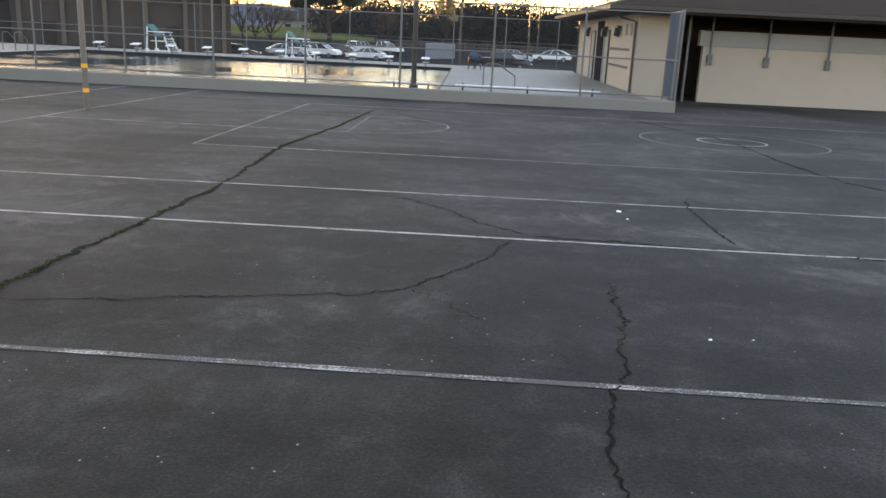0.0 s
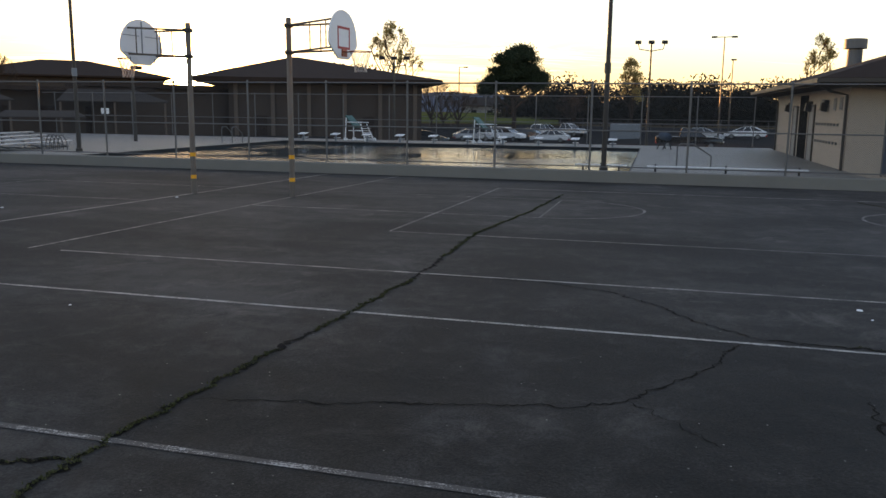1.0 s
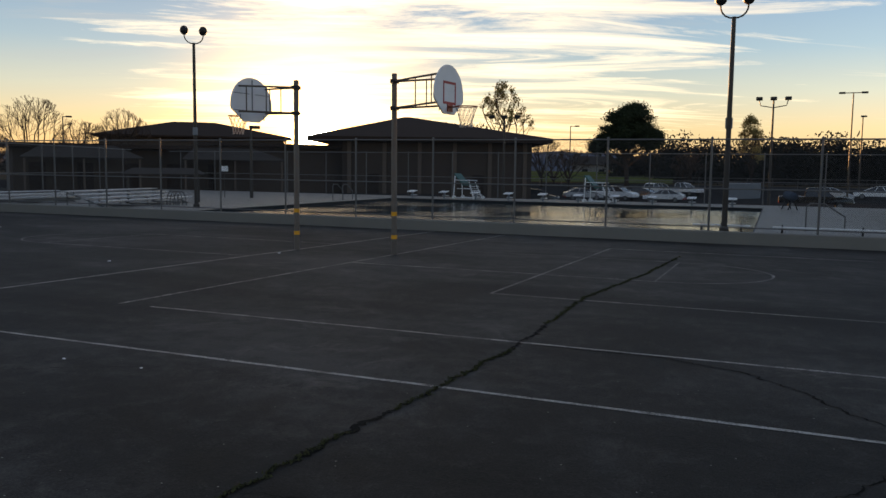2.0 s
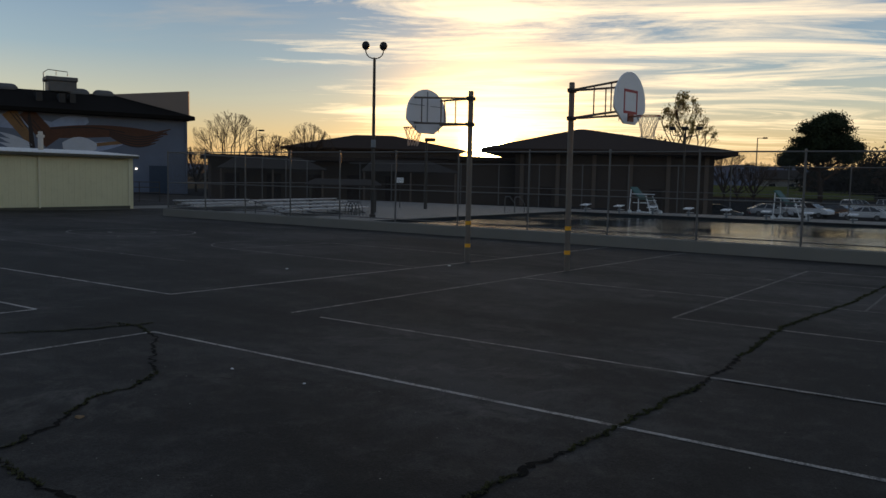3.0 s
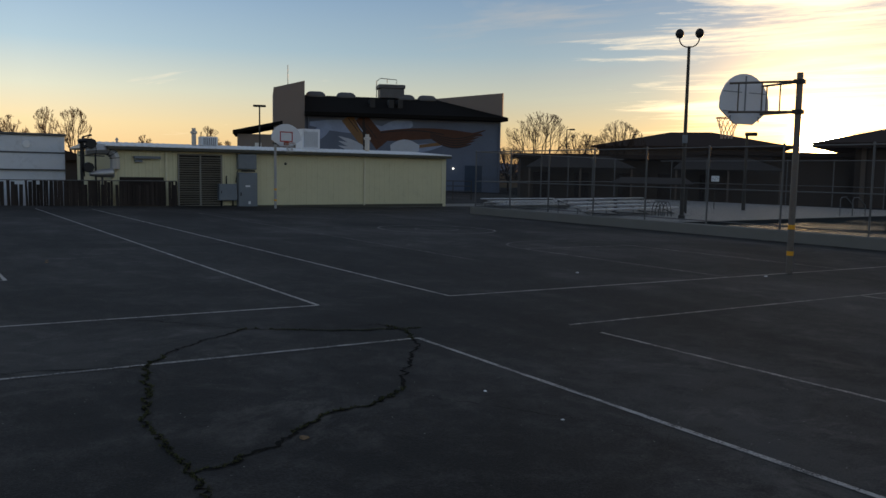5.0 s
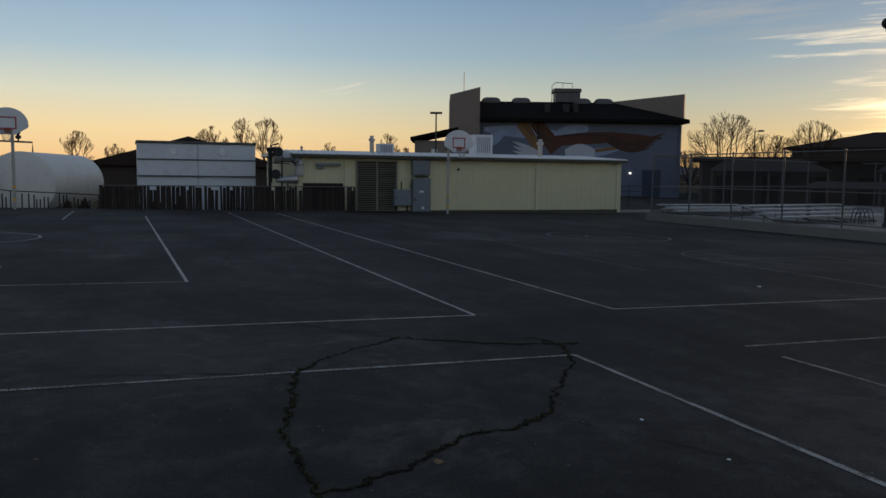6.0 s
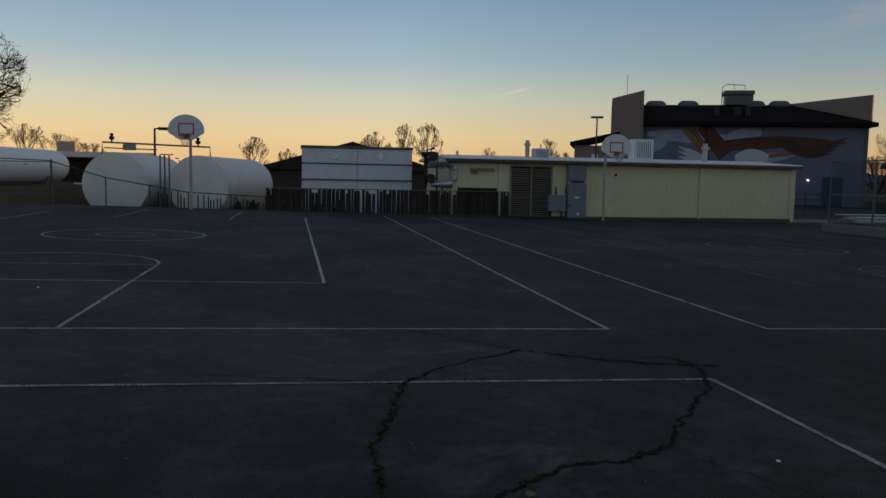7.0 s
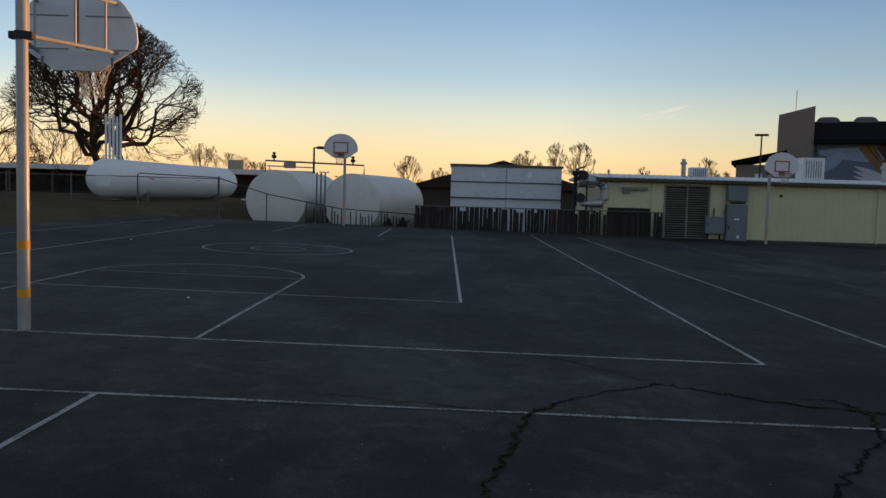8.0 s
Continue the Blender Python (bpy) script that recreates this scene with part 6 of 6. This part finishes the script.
def tree(label, az, d, h, width, seed, limbs_n=7, kids=(5, 5, 3), trunk_r=0.2, fork=0.28, mats=(BARK, TWIG), leaves=0, leaf_mat=None, leaf_size=0.1, stems=1, droop=-0.25, gnarl=0.10, min_r=0.014, low=0.08, taper=0.0):
    """A rounded tree: limbs spread from the fork and divide until the twigs fill the crown."""
    rng = random.Random(seed)
    x, y = polar(az, d)
    t = thing("tree", label, "tree", at=pose(x, y, ground_z(x, y) - 0.2, 0, 0, -az))
    trunk, limbs, twigs, crown = Wood(), Wood(), Wood(), Wood()
    mid = Vector((0, 0, h * (fork + (0.22 if stems == 1 else 0.12))))
    size = Vector((width / 2, width / 2, h - mid.z))

    def inside(p):
        q = p - mid
        up = size.z if q.z > 0 else size.z * 0.8
        thin = 1.0 - taper * max(0.0, q.z / size.z)
        k = math.sqrt((q.x / size.x / thin) ** 2 + (q.y / size.y / thin) ** 2 + (q.z / up) ** 2)
        limit = 0.97 + 0.12 * noise.noise((q.x * 0.6 + seed, q.y * 0.6, q.z * 0.6))
        return k < limit

    def branch(wood, a, b, r0, r1, n, steps):
        pts = []
        l = (b - a).length
        g = gnarl * (1.0 if n > 3 else 0.7)
        sag = Vector((rng.gauss(0, 1), rng.gauss(0, 1), rng.gauss(0, 1))) * l * g
        for i in range(steps + 1):
            f = i / steps
            p = a.lerp(b, f) + sag * math.sin(math.pi * f)
            if 0 < i < steps:
                p += Vector((rng.gauss(0, 1), rng.gauss(0, 1), rng.gauss(0, 1))) * l * g * 0.4
            pts.append(p)
        wood.bar(pts, [r0 + (r1 - r0) * i / steps for i in range(steps + 1)], n)
        return pts

    def divide(pts, r, level, length):
        if level >= len(kids):
            for _ in range(leaves):
                q = pts[rng.randrange(1, len(pts))]
                crown.leaf(q + Vector((rng.gauss(0, 1), rng.gauss(0, 1), rng.gauss(0, 1))) * leaf_size * 1.5, leaf_size * rng.uniform(0.6, 1.3), rng)
            return
        for k in range(kids[level]):
            a = pts[-1] if k < 2 else pts[rng.randrange(len(pts) // 2, len(pts))]
            out = (a - mid * 0.6).normalized() * 0.6 + (pts[-1] - pts[0]).normalized() * 0.6
            way = (out + Vector((rng.gauss(0, 1), rng.gauss(0, 1), rng.gauss(0, 1) + droop)) * 0.5).normalized()
            far = length * rng.uniform(0.7, 1.25)
            while far > length * 0.12 and not inside(a + way * far):
                far *= 0.75
            if far <= length * 0.12:
                continue
            b = a + way * far
            r1 = max(min_r, r * 0.48)
            p = branch(limbs if level == 0 else twigs, a, b, max(min_r, r * 0.7), r1, 5 if level == 0 else 3, 5 if level < 2 else 3)
            divide(p, r1, level + 1, length * 0.66)

    for s in range(stems):
        lean = Vector(((s - (stems - 1) / 2) * width * 0.14, rng.uniform(-0.3, 0.3), h * fork))
        foot = Vector((lean.x * 0.55, 0, 0))
        tp = branch(trunk, foot, lean, trunk_r, trunk_r * 0.75, 10, 5)
        for k in range(limbs_n):
            a = 2.4 * k + s * 1.7 + rng.uniform(-0.4, 0.4)
            e = low + (1.33 - low) * ((k + 0.5) / limbs_n) + rng.uniform(-0.1, 0.1)
            reach = rng.uniform(0.5, 0.66)
            b = mid + Vector((math.cos(a) * math.cos(e) * size.x, math.sin(a) * math.cos(e) * size.y, math.sin(e) * size.z)) * reach
            if stems > 1:
                b.x = lean.x * 0.8 + b.x * 0.75
            start = tp[-1] if k % 2 else tp[-2]
            p = branch(limbs, start, b, trunk_r * 0.62, trunk_r * 0.3, 7, 6)
            divide(p, trunk_r * 0.3, 0, width * 0.21)
    trunk.part("trunk", mats[0], t)
    limbs.part("limb_mass", mats[0], t)
    tagged(twigs.part("twig_mass", mats[1], t), kind="stuff")
    if leaves:
        tagged(crown.part("crown", leaf_mat, t), kind="stuff")
    return t


tree("large bare twin-stemmed oak with a wide gnarled crown", -20.9, 62, 12.5, 13.4, 19, 9, (6, 6, 5, 5), 0.30, 0.36, (BARK, BARK), stems=2, gnarl=0.13, min_r=0.010, droop=-0.3, low=-0.3)
tree("bare oak with spreading twigs", -30.4, 80, 10.4, 12.0, 12, 8, (6, 5, 4), 0.3, 0.25, gnarl=0.12)
tree("bare reddish thicket behind the tank", -24.3, 80, 6.4, 8.5, 13, 9, (6, 5, 4), 0.12, 0.12)
tree("bare reddish thicket behind the tank", -27.6, 82, 6.0, 8.5, 14, 9, (6, 5, 4), 0.12, 0.12)
for az, d, h, w_, sd in ((-14.3, 105, 5.4, 7.0, 21), (-16.0, 105, 6.4, 5.5, 22), (-12.6, 108, 4.6, 5.5, 20), (-2.1, 100, 6.1, 4.4, 23), (0.2, 100, 4.9, 3.0, 24), (6.3, 85, 6.5, 4.0, 25), (8.4, 84, 7.5, 3.2, 26), (10.0, 84, 7.7, 3.6, 27), (14.1, 95, 5.8, 2.6, 28), (18.2, 90, 6.6, 3.0, 29), (19.4, 92, 5.4, 2.0, 30)):
    tree("small bare tree against the evening sky", az, d, h, w_, sd, 8, (5, 5, 4), 0.09, 0.3, (TWIG, TWIG_PALE), min_r=0.011, droop=0.5, gnarl=0.06)
for az, d, h, w_, sd in ((40.6, 95, 9.5, 8.8, 31), (43.4, 100, 7.6, 7.0, 32), (46.0, 98, 8.7, 7.0, 33), (38.6, 102, 5.6, 6.5, 34), (74.6, 105, 6.8, 7.0, 35), (76.4, 108, 5.8, 7.0, 36), (75.4, 118, 4.6, 8.0, 37), (84.5, 118, 6.2, 6.0, 38)):
    tree("bare tree with fine twigs beyond the school buildings", az, d, h, w_, sd, 9, (6, 5, 4), 0.14, 0.25, (BARK, TWIG), min_r=0.012, droop=0.4, gnarl=0.06)
tree("tall airy tree with pale dry leaves beside the hall", 71.7, 88, 12.4, 8.2, 41, 9, (4, 4, 3), 0.15, 0.30, (BARK, TWIG), 13, LEAF_LIGHT, 0.10, taper=0.72, droop=0.5)
tree("slim tree with thin pale foliage", 88.4, 110, 11.6, 4.2, 42, 8, (4, 4, 3), 0.12, 0.3, (BARK, TWIG), 12, LEAF_LIGHT, 0.10, taper=0.6)
tree("slim tree with thin pale foliage", 100.4, 70, 9.9, 3.2, 43, 8, (4, 4, 3), 0.08, 0.3, (BARK, TWIG), 7, LEAF_LIGHT, 0.065, taper=0.4)


def pine(label, az, d, h, width, seed):
    """A dense dark pine: bare trunk, limbs and a broad umbrella of needle clumps."""
    rng = random.Random(seed)
    x, y = polar(az, d)
    t = thing("tree", label, "tree", at=pose(x, y, ground_z(x, y) - 0.2, 0, 0, -az))
    wood, crown = Wood(), Wood()
    tw = [Vector((0.25 * math.sin(i * 0.9), 0.2 * math.cos(i), h * 0.85 * i / 8)) for i in range(9)]
    wood.bar(tw, [0.36 - 0.035 * i for i in range(9)], 10)
    lobes = [(0.0, 0.70, 0.34, 0.19), (0.03, 0.79, 0.30, 0.15), (0.10, 0.88, 0.18, 0.09), (0.34, 0.60, 0.16, 0.10), (-0.37, 0.54, 0.13, 0.07), (0.24, 0.68, 0.20, 0.12), (-0.2, 0.64, 0.20, 0.11), (0.0, 0.62, 0.26, 0.12)]
    for k in range(320):
        lx, lz, lr, lh = lobes[k % len(lobes)]
        v = Vector((rng.gauss(0, 1), rng.gauss(0, 1), rng.gauss(0, 1))).normalized() * rng.uniform(0.4, 1.0) ** 0.5
        bulge = 0.9 + 0.4 * noise.noise((v.x * 2.2 + lx * 9, v.y * 2.2, v.z * 2.2 + seed))
        c = Vector((lx * width + v.x * lr * width * bulge, v.y * lr * width * bulge, h * lz + v.z * h * lh * bulge))
        if k % 3 == 0:
            root = tw[min(8, 3 + int(max(0.0, c.z / h - 0.45) * 9))]
            wood.bar([root, root.lerp(c, 0.5) + Vector((0, 0, -0.2)), c], [0.09, 0.05, 0.02], 4)
        for _ in range(190):
            q = Vector((rng.gauss(0, 0.42), rng.gauss(0, 0.42), rng.gauss(0, 0.24)))
            crown.leaf(c + q, rng.uniform(0.06, 0.14), rng)
    wood.part("trunk", BARK, t)
    crown.part("crown", LEAF_DARK, t, "dense dark needle clumps")


pine("dark round-crowned pine behind the car park", 80.3, 105, 12.5, 8.6, 51)


def far_woods():
    """A belt of dusky trees behind the car park, and a hidden sun-blocking stand."""
    rng = random.Random(61)
    w = Wood()
    for k in range(216):
        # The last 56 trees are added unseen behind the hall to block low sun.
        az = rng.uniform(80.0, 108) if k < 160 else rng.uniform(64.5, 69.9)
        d = rng.uniform(135, 175)
        x, y = polar(az, d)
        hh = rng.uniform(8.6, 9.4) if az < 71 else rng.uniform(5.2, 8.6) * (0.7 if az < 83 else 1.0)
        rr = rng.uniform(2.0, 3.6)
        for _ in range(560):
            q = Vector((rng.gauss(0, 0.5), rng.gauss(0, 0.5), 0)) * rr
            w.leaf(Vector((x, y, 0)) + q + Vector((0, 0, hh * rng.betavariate(*((1.5, 1.0) if az < 71 else (1.1, 1.7))))), rng.uniform(0.14, 0.36), rng)
        w.bar([Vector((x, y, -0.6)), Vector((x, y, hh * 0.7))], [0.15, 0.05], 4)
    me = bpy.data.meshes.new("far_woods")
    me.from_pydata(w.v, [], w.f)
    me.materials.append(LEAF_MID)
    tagged(new("far_woods", me), "belt of dusky trees beyond the car park, with an added sun-blocking stand", "woods", kind="stuff")
    w = Wood()
    for k in range(70):
        az = rng.choice((rng.uniform(-40, 30), rng.uniform(-34, 20), rng.uniform(36, 48)))
        x, y = polar(az, rng.uniform(150, 190))
        hh, rr = rng.uniform(2.2, 4.2), rng.uniform(2.5, 4.0)
        for _ in range(240):
            q = Vector((rng.gauss(0, 0.5), rng.gauss(0, 0.5), 0)) * rr
            w.leaf(Vector((x, y, 0.1)) + q + Vector((0, 0, hh * rng.betavariate(1.5, 1.5))), rng.uniform(0.16, 0.36), rng)
    me = bpy.data.meshes.new("far_woods")
    me.from_pydata(w.v, [], w.f)
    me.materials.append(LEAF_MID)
    tagged(new("far_woods", me), "low dusky hedgerow far to the north", "woods", kind="stuff")


far_woods()


def far_house(az, d, w, eave, ridge, label):
    x, y = polar(az, d)
    b = thing("house", label, "house", "houses beyond the lawn", at=pose(x, y, 0, 0, 0, -az))
    part("wall", boxes(((-w / 2, 0, -0.3), (w / 2, 7, eave))), BEIGE_DARK, b)
    bm = bmesh.new()
    prism(bm, [(-w / 2 - 0.5, -0.5, eave), (w / 2 + 0.5, -0.5, eave), (w / 2 - 1.2, 3.2, ridge), (-w / 2 + 1.2, 3.2, ridge)], (0, 0, 0.15))
    part("roof", bm, SHINGLE_GREY, b)
    for k in (-0.28, 0.1):
        part("window", boxes(((k * w, -0.03, 1.0), (k * w + 1.2, -0.004, 2.0))), CARGLASS, b)


far_house(78.2, 172, 9.0, 2.8, 4.6, "tan house with a grey roof beyond the lawn")
far_house(80.6, 180, 8.0, 2.8, 4.8, "tan house half hidden by trees")
bm = bmesh.new()
rows = [[bm.verts.new((*polar(az, d), z)) for d, z in ((131, -0.14), (134, 0.5), (168, 1.5), (200, 0.0))] for az in (73.5, 75.5, 77.5, 79.5, 81.5, 83.5)]
for p, q in zip(rows, rows[1:]):
    for i in range(3):
        bm.faces.new((p[i], q[i], q[i + 1], p[i + 1]))
solo("lawn", bm, LAWN, "rising green lawn beyond the car park", "lawn", kind="structure", smooth=True)


def closing_sky_blocker():
    """Plain dark unseen tree line, added to close off low sky south and west."""
    rng = random.Random(71)
    bm = bmesh.new()
    rows = []
    for i in range(150):
        az = 112 + 205 * i / 149
        hgt = 8.0 + 3.0 * noise.noise((az * 0.15, 1.0, 0)) + rng.uniform(-0.8, 0.8)
        rows.append([bm.verts.new((*polar(az, 120 + rng.uniform(-2, 2)), -0.6)), bm.verts.new((*polar(az, 123), hgt)), bm.verts.new((*polar(az, 128), -0.6))])
    for p, q in zip(rows, rows[1:]):
        for i in range(2):
            bm.faces.new((p[i], q[i], q[i + 1], p[i + 1]))
    solo("backdrop_sky_blocker", bm, LEAF_MID, "unseen dark tree line added to block low sky light", "trees", kind="structure")


closing_sky_blocker()


def hills():
    bm = bmesh.new()
    rows = []
    for i in range(120):
        az = -60 + 190 * i / 119
        hgt = 26 + 30 * math.exp(-((az - 76) / 7) ** 2) + 10 * noise.noise((az * 0.12, 2.0, 0)) + 6 * noise.noise((az * 0.5, 5.0, 0))
        a, b = polar(az, 1900), polar(az, 2500)
        rows.append([bm.verts.new((*a, -5)), bm.verts.new((*b, hgt * 1.05)), bm.verts.new((*polar(az, 2900), -5))])
    for r, q in zip(rows, rows[1:]):
        bm.faces.new((r[0], q[0], q[1], r[1]))
        bm.faces.new((r[1], q[1], q[2], r[2]))
    solo("backdrop_hills", bm, HILL, "blue hills on the horizon, haze put into their colour", "hills", kind="structure", smooth=True)


hills()


# ---- small litter on the court ----
def litter(x, y, size, mat, label):
    size *= 0.75
    rng = random.Random(int(x * 100) + int(y * 37))
    bm = bmesh.new()
    n = 7
    pts = [(size * rng.uniform(0.5, 1.0) * math.cos(6.283 * i / n), size * rng.uniform(0.4, 0.8) * math.sin(6.283 * i / n)) for i in range(n)]
    low = [bm.verts.new((px, py, 0.0)) for px, py in pts]
    top = [bm.verts.new((px * 0.75, py * 0.75, size * rng.uniform(0.1, 0.35))) for px, py in pts]
    mid = bm.verts.new((0, 0, size * 0.22))
    for i in range(n):
        j = (i + 1) % n
        bm.faces.new((low[i], low[j], top[j], top[i]))
        bm.faces.new((top[i], top[j], mid))
    solo("litter", bm, mat, label, "litter", "scraps on the asphalt", at=pose(x, y, court_z(x) + 0.002, 0, 0, rng.uniform(0, 360)))


for x, y, sz in ((-2.44, -9.57, 0.022), (1.48, -9.72, 0.05), (1.1, -9.74, 0.03), (-2.4, -9.84, 0.015), (-11.78, 15.4, 0.07), (-6.86, 5.15, 0.045), (-0.62, -1.95, 0.03), (-0.59, -2.79, 0.025), (5.69, 3.78, 0.06), (8.76, 2.11, 0.07)):
    litter(x, y, sz, WHITEPAINT, "crumpled scrap of pale paper on the asphalt")
for x, y, sz in ((-2.26, -2.32, 0.06), (-2.27, 8.1, 0.06), (-2.23, 8.4, 0.05), (-4.39, -1.62, 0.025), (-3.6, -2.9, 0.03)):
    litter(x, y, sz, TWIG_PALE, "curled dry brown leaf on the asphalt")

# ---- things between the yellow building and the pool fence ----
r = thing("railing", "steel ramp railing beside the gymnasium door", "railing", at=pose(22.2, 41.0, 0, 0, 0, -12))
for z in (0.35, 0.7, 1.05):
    part("rail", rods((((0, 0, z), (7.0, 0, z)), 0.028)), BRONZE, r)
for i in range(6):
    part("post", rods((((1.4 * i, 0, -0.4), (1.4 * i, 0, 1.08)), 0.03)), BRONZE, r)
solo("crate_stack", boxes(((21.6, 38.0, -0.4), (22.7, 39.0, 0.75))), WOOD, "stack of old wooden crates beside the building", "crates", bevel=0.02)
solo("footpath", boxes(((17.0, 30.9, -0.45), (27.0, 34.0, -0.26))), CONCRETE, "pale concrete footpath by the fence corner", "pavement", kind="structure")
x, y = polar(54.2, 46)
area_light_pole("slim dark pole on the far pool deck", x, y, DECK_Z, 3.9, 1, 0.2, -54)
x, y = polar(52.4, 47)
sg = thing("sign_post", "small blank white sign on a thin post", "sign", at=pose(x, y, DECK_Z, 0, 0, -52))
part("post", rods((((0, 0, 0), (0, 0, 1.75)), 0.025)), BRONZE, sg)
part("plate", boxes(((-0.2, -0.03, 1.45), (0.2, -0.026, 1.75))), WHITEPAINT, sg)
